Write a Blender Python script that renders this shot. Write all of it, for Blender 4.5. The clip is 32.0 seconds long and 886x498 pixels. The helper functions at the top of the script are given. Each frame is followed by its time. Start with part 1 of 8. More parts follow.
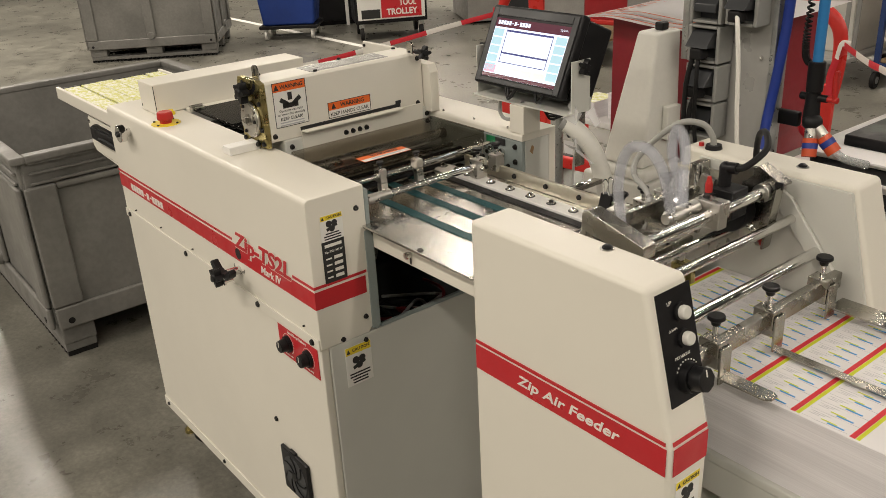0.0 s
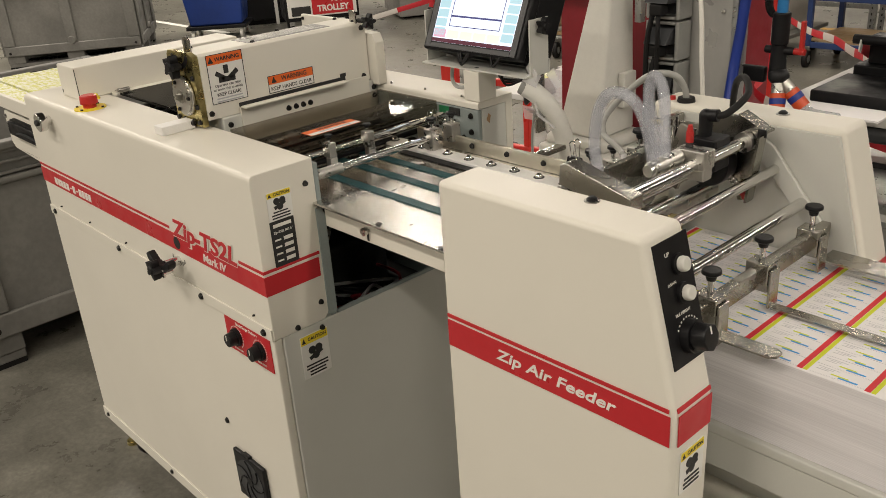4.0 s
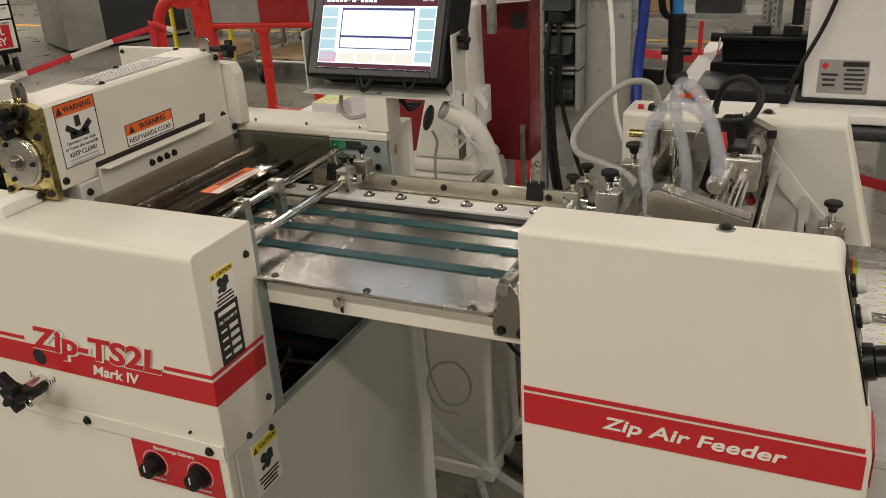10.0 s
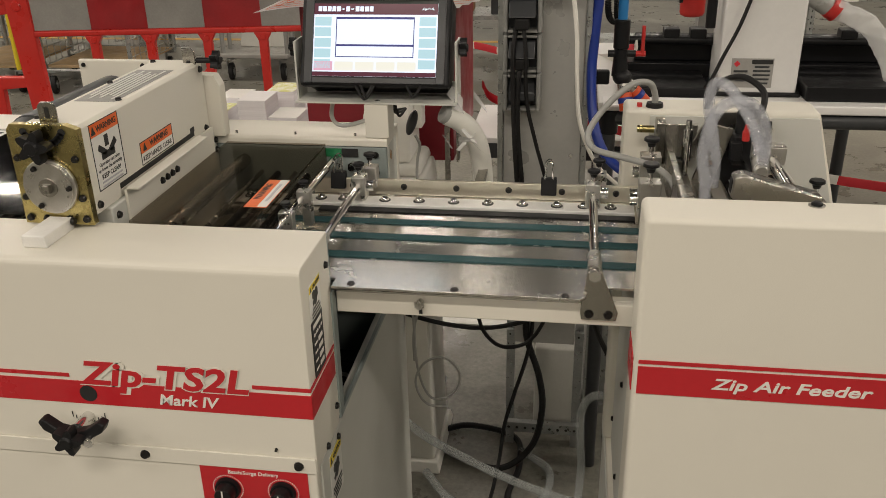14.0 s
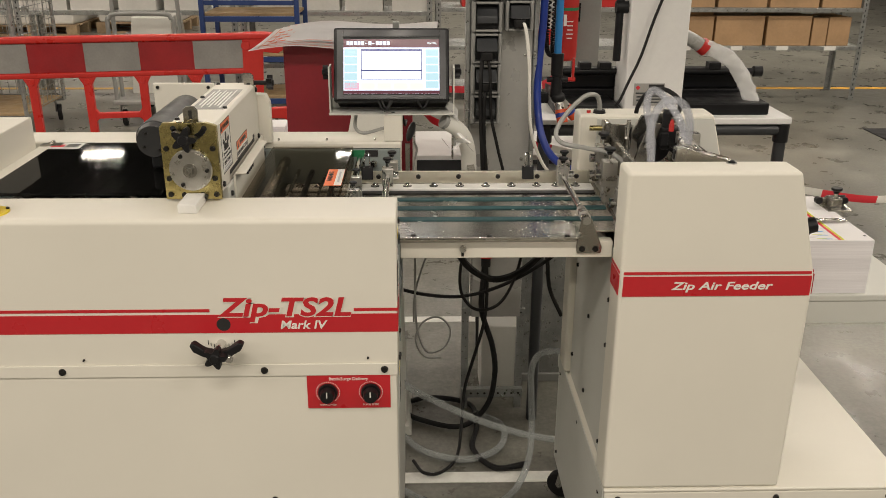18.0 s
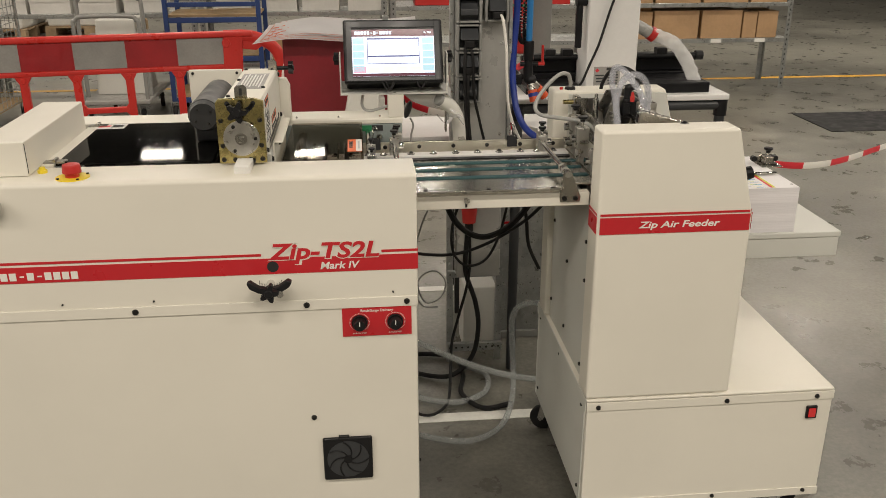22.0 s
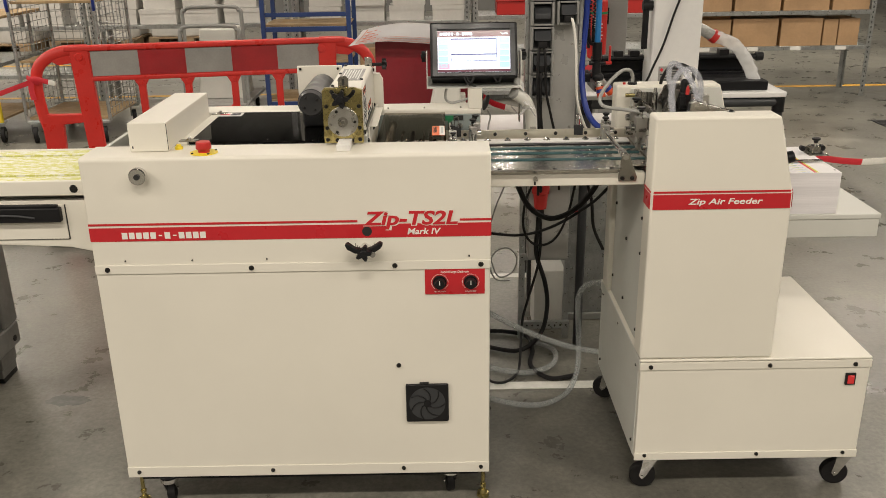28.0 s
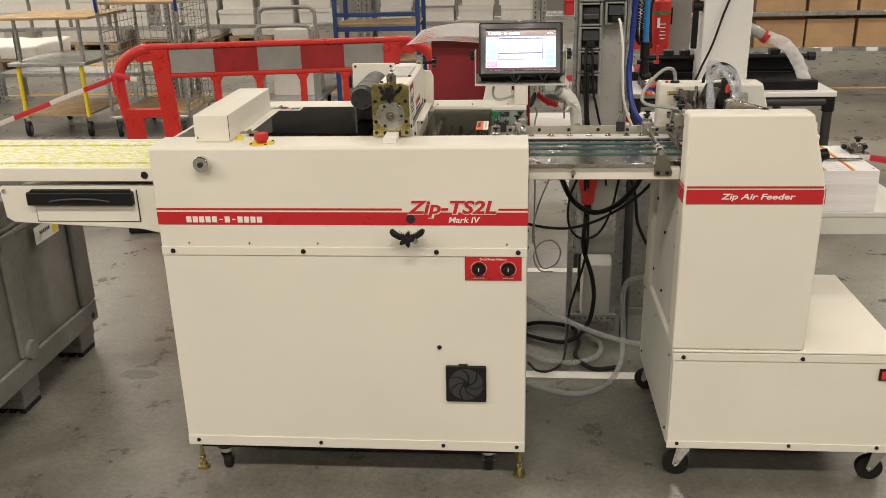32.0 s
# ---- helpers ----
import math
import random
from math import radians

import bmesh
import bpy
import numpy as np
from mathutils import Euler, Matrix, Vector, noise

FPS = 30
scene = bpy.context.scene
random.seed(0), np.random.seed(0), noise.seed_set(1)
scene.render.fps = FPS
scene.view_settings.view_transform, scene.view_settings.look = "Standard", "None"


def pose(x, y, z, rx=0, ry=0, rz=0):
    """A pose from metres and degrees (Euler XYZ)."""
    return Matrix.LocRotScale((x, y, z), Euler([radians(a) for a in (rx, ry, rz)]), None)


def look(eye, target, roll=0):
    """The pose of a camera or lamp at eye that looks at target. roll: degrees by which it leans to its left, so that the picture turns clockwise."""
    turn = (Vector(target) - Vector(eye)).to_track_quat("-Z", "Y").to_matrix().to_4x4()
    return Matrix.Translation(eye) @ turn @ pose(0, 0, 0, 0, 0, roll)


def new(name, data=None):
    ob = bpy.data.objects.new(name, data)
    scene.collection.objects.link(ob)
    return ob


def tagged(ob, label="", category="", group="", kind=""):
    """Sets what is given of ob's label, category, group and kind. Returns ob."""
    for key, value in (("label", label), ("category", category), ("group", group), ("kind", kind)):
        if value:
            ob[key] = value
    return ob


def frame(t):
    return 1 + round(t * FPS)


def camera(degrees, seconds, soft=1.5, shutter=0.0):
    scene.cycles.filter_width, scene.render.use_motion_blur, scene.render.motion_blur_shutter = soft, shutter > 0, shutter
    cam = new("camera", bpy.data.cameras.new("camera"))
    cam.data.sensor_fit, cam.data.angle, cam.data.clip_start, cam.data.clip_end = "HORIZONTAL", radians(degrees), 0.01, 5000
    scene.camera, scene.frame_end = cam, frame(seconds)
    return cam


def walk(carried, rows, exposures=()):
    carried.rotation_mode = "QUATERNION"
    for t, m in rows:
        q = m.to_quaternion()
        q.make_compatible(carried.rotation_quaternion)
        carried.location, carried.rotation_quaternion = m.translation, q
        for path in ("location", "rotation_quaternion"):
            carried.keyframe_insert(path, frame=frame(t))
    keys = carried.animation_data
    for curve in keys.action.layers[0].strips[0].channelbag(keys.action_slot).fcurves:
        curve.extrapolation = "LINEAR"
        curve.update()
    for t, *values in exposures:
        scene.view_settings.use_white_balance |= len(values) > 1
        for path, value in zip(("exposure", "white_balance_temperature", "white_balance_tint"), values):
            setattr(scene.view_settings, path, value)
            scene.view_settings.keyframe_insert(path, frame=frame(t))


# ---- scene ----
cam = camera(53.9, 32.0, 0.5)
PATH = [
    (0, (1.2867, -0.6846, 1.5564), (-0.1668, 0.4303, 0.7536), -3.02),
    (0.5, (1.2844, -0.6874, 1.5532), (-0.1647, 0.4339, 0.7514), -3.15),
    (1, (1.2836, -0.6918, 1.5485), (-0.1494, 0.4471, 0.7425), -2.99),
    (1.5, (1.2795, -0.6904, 1.5372), (-0.1376, 0.4692, 0.7328), -2.83),
    (2, (1.2706, -0.6871, 1.5274), (-0.1352, 0.4901, 0.7288), -2.86),
    (2.5, (1.2585, -0.6843, 1.5155), (-0.1327, 0.5104, 0.7172), -2.91),
    (3, (1.2458, -0.6809, 1.5010), (-0.1343, 0.5211, 0.6945), -3.33),
    (3.5, (1.2237, -0.6741, 1.4840), (-0.1505, 0.5347, 0.6777), -3.71),
    (5.5, (1.0726, -0.6054, 1.4386), (-0.2351, 0.6765, 0.6344), -5.19),
    (6, (1.0271, -0.5986, 1.4377), (-0.2520, 0.7137, 0.6364), -5.82),
    (6.5, (0.9850, -0.6089, 1.4362), (-0.2501, 0.7464, 0.6377), -5.97),
    (7, (0.9411, -0.6388, 1.4417), (-0.2322, 0.7729, 0.6478), -6.21),
    (7.5, (0.8994, -0.6793, 1.4452), (-0.1942, 0.7958, 0.6526), -5.64),
    (8, (0.8557, -0.7203, 1.4493), (-0.1674, 0.8082, 0.6640), -4.82),
    (8.5, (0.8274, -0.7463, 1.4496), (-0.1396, 0.8228, 0.6731), -4.28),
    (9, (0.7984, -0.7602, 1.4533), (-0.1066, 0.8426, 0.6710), -3.41),
    (9.5, (0.7588, -0.7539, 1.4510), (-0.0863, 0.8764, 0.6587), -2.98),
    (10, (0.6945, -0.7490, 1.4509), (-0.0857, 0.9066, 0.6446), -3.42),
    (10.5, (0.6399, -0.7574, 1.4553), (-0.0619, 0.9213, 0.6250), -2.96),
    (11, (0.5941, -0.7549, 1.4603), (-0.0526, 0.9329, 0.6041), -2.12),
    (11.5, (0.5142, -0.7438, 1.4642), (-0.0553, 0.9600, 0.5852), -2.18),
    (12, (0.4461, -0.7371, 1.4679), (-0.0338, 0.9906, 0.5820), -2.60),
    (12.5, (0.4005, -0.7507, 1.4695), (0.0077, 0.9968, 0.5796), -2.65),
    (13, (0.3773, -0.7905, 1.4714), (0.0361, 0.9743, 0.5946), -1.98),
    (13.5, (0.3512, -0.8533, 1.4792), (0.0394, 0.9314, 0.6319), -1.49),
    (15.5, (0.1909, -1.1108, 1.5051), (0.0876, 0.7253, 0.7190), -0.69),
    (16, (0.1355, -1.1942, 1.5133), (0.1249, 0.6496, 0.7383), -0.46),
    (16.5, (0.0867, -1.2512, 1.5123), (0.1405, 0.6008, 0.7592), 0.10),
    (17, (0.0669, -1.3046, 1.5161), (0.1325, 0.5517, 0.7747), 0.44),
    (17.5, (0.0557, -1.3628, 1.5190), (0.1114, 0.4987, 0.7899), 0.38),
    (18, (0.0381, -1.4241, 1.5215), (0.0951, 0.4421, 0.8044), 0.30),
    (18.5, (0.0125, -1.4720, 1.5196), (0.0772, 0.3949, 0.8052), 0.33),
    (19, (0.0041, -1.5126, 1.5213), (0.0778, 0.3500, 0.7967), 0.27),
    (19.5, (-0.0091, -1.5476, 1.5225), (0.0815, 0.3090, 0.7844), 0.54),
    (20, (-0.0428, -1.5857, 1.5285), (0.0736, 0.2701, 0.7921), 0.74),
    (20.5, (-0.0854, -1.6460, 1.5327), (0.0617, 0.2075, 0.7957), 0.56),
    (21, (-0.1115, -1.6989, 1.5343), (0.0680, 0.1531, 0.8010), 0.37),
    (21.5, (-0.1198, -1.7400, 1.5351), (0.0748, 0.1141, 0.8107), 0.10),
    (22, (-0.1173, -1.7663, 1.5376), (0.0652, 0.0925, 0.8225), -0.08),
    (22.5, (-0.1025, -1.8019, 1.5392), (0.0415, 0.0654, 0.8373), -0.11),
    (23, (-0.0707, -1.8386, 1.5452), (0.0242, 0.0324, 0.8449), -0.14),
    (23.5, (-0.0518, -1.8812, 1.5450), (-0.0037, -0.0076, 0.8469), -0.35),
    (24, (-0.0407, -1.9138, 1.5498), (-0.0343, -0.0356, 0.8626), -0.52),
    (24.5, (-0.0172, -1.9357, 1.5463), (-0.0501, -0.0566, 0.8624), -0.68),
    (25, (-0.0076, -1.9546, 1.5440), (-0.0615, -0.0793, 0.8508), -0.71),
    (25.5, (-0.0313, -1.9759, 1.5446), (-0.0816, -0.1012, 0.8496), -0.80),
    (27.5, (-0.1197, -2.0642, 1.5509), (-0.1273, -0.1881, 0.8579), -0.82),
    (28, (-0.1252, -2.0776, 1.5442), (-0.1217, -0.2003, 0.8545), -0.89),
    (28.5, (-0.1105, -2.0834, 1.5436), (-0.1267, -0.2047, 0.8579), -0.79),
    (29, (-0.0886, -2.1149, 1.5389), (-0.1401, -0.2353, 0.8571), -0.75),
    (29.5, (-0.0643, -2.1621, 1.5442), (-0.1522, -0.2822, 0.8673), -1.13),
    (30, (-0.0504, -2.1903, 1.5446), (-0.1719, -0.3109, 0.8713), -1.30),
    (30.5, (-0.0446, -2.1955, 1.5492), (-0.1807, -0.3207, 0.8660), -1.06),
    (31, (-0.0394, -2.1976, 1.5489), (-0.1794, -0.3236, 0.8646), -0.96),
    (31.5, (-0.0359, -2.1969, 1.5523), (-0.1872, -0.3238, 0.8678), -1.19),
    (32, (-0.0341, -2.2027, 1.5560), (-0.1982, -0.3315, 0.8690), -1.40),
]
walk(cam, [(t, look(eye, target, roll)) for t, eye, target, roll in PATH],
     exposures=[(0.0, -0.10), (3.0, -0.14), (6.0, -0.20), (9.0, -0.26), (11.0, -0.29), (13.0, -0.30), (16.0, -0.28), (17.5, -0.10), (19.0, -0.12), (20.5, -0.26), (21.5, -0.16), (23.0, -0.02), (28.0, 0.04), (32.0, 0.08)])

# ---- world and light ----
world = bpy.data.worlds.new("world")
scene.world = world
world.use_nodes = True
world.node_tree.nodes["Background"].inputs[0].default_value = (0.9, 0.95, 1.0, 1)
world.node_tree.nodes["Background"].inputs[1].default_value = 0.02

CEILING = 5.0
LAMP_WATTS = 120.0
LAMP_COLOUR = (1.0, 0.90, 0.775)
# Last five spots are added, unseen, to brighten the floor at either side.
LAMP_ROWS = [(x, y) for y in (-6.4, -3.0, 4.6) for x in (-8.6, -4.4, -0.2, 4.0)] + [(x, 9.4) for x in (-11.3, -7.7, -2.1, 2.1, 6.3)] + [(x, 14.35) for x in (-8.1, -5.75, -3.75, -1.12, 1.2, 3.5)] + [(-11.5, 1.0), (-7.2, 1.0), (5.4, 0.9), (9.6, 0.9), (8.4, 4.6)]
for lx, ly in LAMP_ROWS:
    data = bpy.data.lights.new("tube_lamp", "AREA")
    data.shape, data.size, data.size_y = "RECTANGLE", 0.70 if ly > 14 else 2.4, 0.30
    # factors lift the far left and right and dim the middle back
    data.energy, data.color = LAMP_WATTS * (0.55 if ly > 14 else 1.2 if lx > 5 and ly > 0 else 0.72 if ly > 4 and lx > -5 else 1.6 if lx < -7 and ly > 0 else 1.0), LAMP_COLOUR
    lamp = new("tube_lamp", data)
    lamp.matrix_world = pose(lx, ly, CEILING - 0.32, 0, 0, 0)

# ---- materials ----
def nodes_of(name):
    m = bpy.data.materials.new(name)
    m.use_nodes = True
    nt = m.node_tree
    return m, nt, nt.nodes["Principled BSDF"]


def coords(nt, scale, stretch=(1, 1, 1)):
    """Object coordinates shifted per object so that repeats differ."""
    tc = nt.nodes.new("ShaderNodeTexCoord")
    mp = nt.nodes.new("ShaderNodeMapping")
    mp.inputs["Scale"].default_value = [scale * s for s in stretch]
    nt.links.new(tc.outputs["Object"], mp.inputs["Vector"])
    return mp.outputs[0]


def noise_node(nt, scale, detail=4, rough=0.55, stretch=(1, 1, 1)):
    n = nt.nodes.new("ShaderNodeTexNoise")
    n.inputs["Scale"].default_value, n.inputs["Detail"].default_value, n.inputs["Roughness"].default_value = 1.0, detail, rough
    nt.links.new(coords(nt, scale, stretch), n.inputs["Vector"])
    return n.outputs["Fac"]


def ramp(nt, fac, a, b, lo=0.35, hi=0.65):
    r = nt.nodes.new("ShaderNodeMapRange")
    r.inputs["From Min"].default_value, r.inputs["From Max"].default_value = lo, hi
    r.inputs["To Min"].default_value, r.inputs["To Max"].default_value = a, b
    nt.links.new(fac, r.inputs["Value"])
    return r.outputs[0]


def tint(nt, fac, dark, light):
    mx = nt.nodes.new("ShaderNodeMix")
    mx.data_type = "RGBA"
    nt.links.new(fac, mx.inputs[0])
    mx.inputs[6].default_value, mx.inputs[7].default_value = (*dark, 1), (*light, 1)
    return mx.outputs[2]


def surface(name, colour, rough=0.5, metal=0.0, vary=0.08, coarse=4.0, fine=90.0, bump=0.05, stretch=(1, 1, 1), coat=0.0, spec=0.5, rough_vary=0.12):
    """A surface whose colour and gloss vary at two scales, with fine relief."""
    m, nt, p = nodes_of(name)
    big = ramp(nt, noise_node(nt, coarse), 0, 1)
    small = noise_node(nt, fine, 3, 0.6, stretch)
    dark = tuple(c * (1 - vary) for c in colour)
    light = tuple(min(1, c * (1 + vary)) for c in colour)
    first = tint(nt, big, dark, light)
    mx = nt.nodes.new("ShaderNodeMix")
    mx.data_type, mx.blend_type = "RGBA", "MULTIPLY"
    mx.inputs[0].default_value = 1.0
    nt.links.new(first, mx.inputs[6])
    nt.links.new(tint(nt, ramp(nt, small, 0, 1), (1 - vary * 0.8,) * 3, (1, 1, 1)), mx.inputs[7])
    nt.links.new(mx.outputs[2], p.inputs["Base Color"])
    nt.links.new(ramp(nt, noise_node(nt, coarse * 3.1), max(0.02, rough - rough_vary), min(1, rough + rough_vary)), p.inputs["Roughness"])
    p.inputs["Metallic"].default_value = metal
    p.inputs["Specular IOR Level"].default_value = spec
    p.inputs["Coat Weight"].default_value = coat
    if bump:
        b = nt.nodes.new("ShaderNodeBump")
        b.inputs["Strength"].default_value, b.inputs["Distance"].default_value = bump, 0.002
        nt.links.new(small, b.inputs["Height"])
        nt.links.new(b.outputs[0], p.inputs["Normal"])
    return m


def clear(name, colour, rough=0.05, through_colour=(1, 1, 1), weight=0.7, ior=1.45, wavy=0.0):
    """Thin clear plastic: part see-through, part glossy."""
    m, nt, p = nodes_of(name)
    p.inputs["Base Color"].default_value = (*colour, 1)
    p.inputs["Roughness"].default_value = rough
    t = nt.nodes.new("ShaderNodeBsdfTransparent")
    t.inputs[0].default_value = (*through_colour, 1)
    if wavy:
        b = nt.nodes.new("ShaderNodeBump")
        b.inputs["Strength"].default_value, b.inputs["Distance"].default_value = wavy, 0.01
        nt.links.new(noise_node(nt, 9.0, 2, 0.5, (1, 0.35, 1)), b.inputs["Height"])
        nt.links.new(b.outputs[0], p.inputs["Normal"])
    mix = nt.nodes.new("ShaderNodeMixShader")
    mix.inputs[0].default_value = 1 - weight
    nt.links.new(t.outputs[0], mix.inputs[1])
    nt.links.new(p.outputs[0], mix.inputs[2])
    nt.links.new(mix.outputs[0], nt.nodes["Material Output"].inputs[0])
    return m


def glow(name, colour, strength):
    m, nt, p = nodes_of(name)
    p.inputs["Base Color"].default_value = (0.02, 0.02, 0.02, 1)
    p.inputs["Emission Color"].default_value = (*colour, 1)
    p.inputs["Emission Strength"].default_value = strength
    p.inputs["Roughness"].default_value = 0.15
    return m


def concrete():
    m, nt, p = nodes_of("polished_concrete")
    big = ramp(nt, noise_node(nt, 0.55, 6, 0.62), 0, 1, 0.38, 0.64)
    mid = ramp(nt, noise_node(nt, 5.2, 8, 0.68), 0, 1, 0.32, 0.68)
    fine = noise_node(nt, 60, 5, 0.7)
    a = tint(nt, big, (0.138, 0.134, 0.115), (0.288, 0.280, 0.240))
    mx = nt.nodes.new("ShaderNodeMix")
    mx.data_type, mx.blend_type = "RGBA", "MULTIPLY"
    mx.inputs[0].default_value = 1.0
    nt.links.new(a, mx.inputs[6])
    nt.links.new(tint(nt, mid, (0.62, 0.61, 0.60), (1.10, 1.09, 1.07)), mx.inputs[7])
    spots = ramp(nt, noise_node(nt, 4.0, 6, 0.65), 0, 0.20, 0.52, 1.0)
    mx2 = nt.nodes.new("ShaderNodeMix")
    mx2.data_type, mx2.blend_type = "RGBA", "MIX"
    nt.links.new(spots, mx2.inputs[0])
    nt.links.new(mx.outputs[2], mx2.inputs[6])
    mx2.inputs[7].default_value = (0.080, 0.075, 0.067, 1)
    mx3 = nt.nodes.new("ShaderNodeMix")
    mx3.data_type, mx3.blend_type = "RGBA", "MULTIPLY"
    mx3.inputs[0].default_value = 1.0
    nt.links.new(mx2.outputs[2], mx3.inputs[6])
    nt.links.new(tint(nt, ramp(nt, fine, 0, 1), (0.74, 0.74, 0.74), (1.10, 1.10, 1.10)), mx3.inputs[7])
    nt.links.new(mx3.outputs[2], p.inputs["Base Color"])
    nt.links.new(ramp(nt, mid, 0.22, 0.46, 0, 1), p.inputs["Roughness"])
    b = nt.nodes.new("ShaderNodeBump")
    b.inputs["Strength"].default_value, b.inputs["Distance"].default_value = 0.03, 0.002
    nt.links.new(fine, b.inputs["Height"])
    nt.links.new(b.outputs[0], p.inputs["Normal"])
    return m


def paper_edges():
    """Many cut sheets seen from the side: fine level lines."""
    m, nt, p = nodes_of("paper_stack_edges")
    lines = noise_node(nt, 1.0, 3, 0.7, (6, 6, 900))
    bands = noise_node(nt, 1.0, 2, 0.5, (2, 2, 60))
    a = tint(nt, ramp(nt, lines, 0, 1), (0.76, 0.735, 0.755), (0.87, 0.85, 0.865))
    mx = nt.nodes.new("ShaderNodeMix")
    mx.data_type, mx.blend_type = "RGBA", "MULTIPLY"
    mx.inputs[0].default_value = 1.0
    nt.links.new(a, mx.inputs[6])
    nt.links.new(tint(nt, ramp(nt, bands, 0, 1), (0.9, 0.9, 0.9), (1, 1, 1)), mx.inputs[7])
    nt.links.new(mx.outputs[2], p.inputs["Base Color"])
    p.inputs["Roughness"].default_value = 0.75
    b = nt.nodes.new("ShaderNodeBump")
    b.inputs["Strength"].default_value, b.inputs["Distance"].default_value = 0.3, 0.001
    nt.links.new(lines, b.inputs["Height"])
    nt.links.new(b.outputs[0], p.inputs["Normal"])
    return m


def fine_print():
    """A card sheet under film: faint rows of pale green and yellow print."""
    m, nt, p = nodes_of("yellow_green_printed_card")
    patches = ramp(nt, noise_node(nt, 38.0, 3, 0.7, (1.0, 2.2, 1)), 0, 1, 0.42, 0.56)
    nt.links.new(tint(nt, patches, (0.80, 0.80, 0.68), (0.62, 0.62, 0.16)), p.inputs["Base Color"])
    p.inputs["Roughness"].default_value = 0.5
    return m


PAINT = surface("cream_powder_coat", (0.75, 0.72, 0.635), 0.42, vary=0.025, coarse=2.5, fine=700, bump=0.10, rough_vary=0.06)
# Cream coat copied darker, so side panels hold shade; also the grey parts' colour.
PAINT_SIDE = surface("shaded_cream_and_grey_coat", (0.60, 0.60, 0.555), 0.5, vary=0.03, coarse=2.5, fine=700, bump=0.1, rough_vary=0.06)
GREENGREY = surface("green_grey_hammer_paint", (0.27, 0.31, 0.30), 0.42, vary=0.08, fine=260, bump=0.15)
RED = surface("red_vinyl_film", (0.52, 0.018, 0.026), 0.38, vary=0.04, coarse=5, bump=0.02)
DARKRED = surface("dark_red_painted_steel", (0.20, 0.008, 0.016), 0.45, vary=0.08, bump=0.04)
WHITEPRINT = surface("white_print", (0.80, 0.78, 0.72), 0.5, vary=0.02, bump=0)
BLACK = surface("black_plastic", (0.010, 0.010, 0.011), 0.42, vary=0.15, bump=0.06, fine=300, spec=0.28)
RUBBER = surface("black_rubber", (0.010, 0.0095, 0.0095), 0.6, vary=0.2, bump=0.1, spec=0.3)
BLACKMETAL = surface("black_painted_metal", (0.009, 0.009, 0.010), 0.42, vary=0.2, coarse=6, bump=0.04, spec=0.24)
BOLT = surface("blackened_steel_screw", (0.025, 0.024, 0.023), 0.35, 0.6, vary=0.2, bump=0.0)
STEEL = surface("brushed_stainless_steel", (0.39, 0.375, 0.34), 0.26, 1.0, vary=0.06, coarse=5, fine=220, bump=0.02, stretch=(1, 8, 1), rough_vary=0.04)
TABLESTEEL = surface("smooth_stainless_plate", (0.60, 0.585, 0.55), 0.25, 1.0, vary=0.04, coarse=5, fine=220, bump=0.004, stretch=(1, 8, 1), rough_vary=0.03)
CHROME = surface("polished_chrome", (0.72, 0.71, 0.69), 0.12, 1.0, vary=0.04, bump=0.0, rough_vary=0.05)
WHITEALU = surface("bright_anodised_aluminium", (0.86, 0.85, 0.82), 0.5, 0.25, vary=0.04, coarse=15, fine=300, bump=0.02)
ALU = surface("machined_aluminium", (0.55, 0.535, 0.50), 0.34, 1.0, vary=0.07, coarse=20, fine=400, bump=0.05)
ZINC = surface("galvanised_steel", (0.46, 0.47, 0.46), 0.38, 0.85, vary=0.14, coarse=22, fine=160, bump=0.06)
COLSTEEL = surface("pale_grey_steel_profile", (0.44, 0.435, 0.415), 0.36, 0.3, vary=0.05, coarse=3, fine=90, bump=0.02)
STAIN = surface("dried_spill", (0.150, 0.146, 0.134), 0.45, vary=0.25, coarse=30, fine=90, bump=0.05)
BRASS = surface("yellow_zinc_plate", (0.50, 0.42, 0.18), 0.30, 1.0, vary=0.22, coarse=14, fine=120, bump=0.04)
OLDRAIL = surface("nickel_plated_rail", (0.70, 0.665, 0.57), 0.36, 1.0, vary=0.03, coarse=6, bump=0.0, rough_vary=0.03)
TEAL = surface("teal_conveyor_belt", (0.016, 0.075, 0.082), 0.55, vary=0.1, fine=500, bump=0.2)
SMOKE = clear("smoked_acrylic", (0.012, 0.011, 0.010), 0.03, (0.80, 0.77, 0.72), 0.82, wavy=0.008)
DARKGLASS = clear("dark_smoked_acrylic", (0.010, 0.010, 0.010), 0.04, (0.30, 0.285, 0.27), 0.62, wavy=0.012)
VACHOSE = clear("hazy_pvc_hose", (0.56, 0.58, 0.57), 0.10, (0.82, 0.84, 0.84), 0.66)
TUBE = clear("clear_pvc_hose", (0.50, 0.51, 0.54), 0.06, (0.93, 0.935, 0.95), 0.75)
PLASTICWRAP = clear("clear_plastic_film", (0.85, 0.85, 0.84), 0.14, (0.96, 0.96, 0.96), 0.52)
GREYTUBE = surface("grey_pvc_hose", (0.33, 0.33, 0.31), 0.35, vary=0.06, bump=0.02)
ORANGE = surface("orange_label_film", (0.80, 0.15, 0.022), 0.4, vary=0.03, bump=0)
YELLOW = surface("yellow_label_film", (0.80, 0.62, 0.03), 0.4, vary=0.03, bump=0)
LABEL = surface("white_label_film", (0.78, 0.77, 0.73), 0.42, vary=0.03, bump=0)
INK = surface("black_label_ink", (0.02, 0.02, 0.02), 0.5, vary=0.05, bump=0)
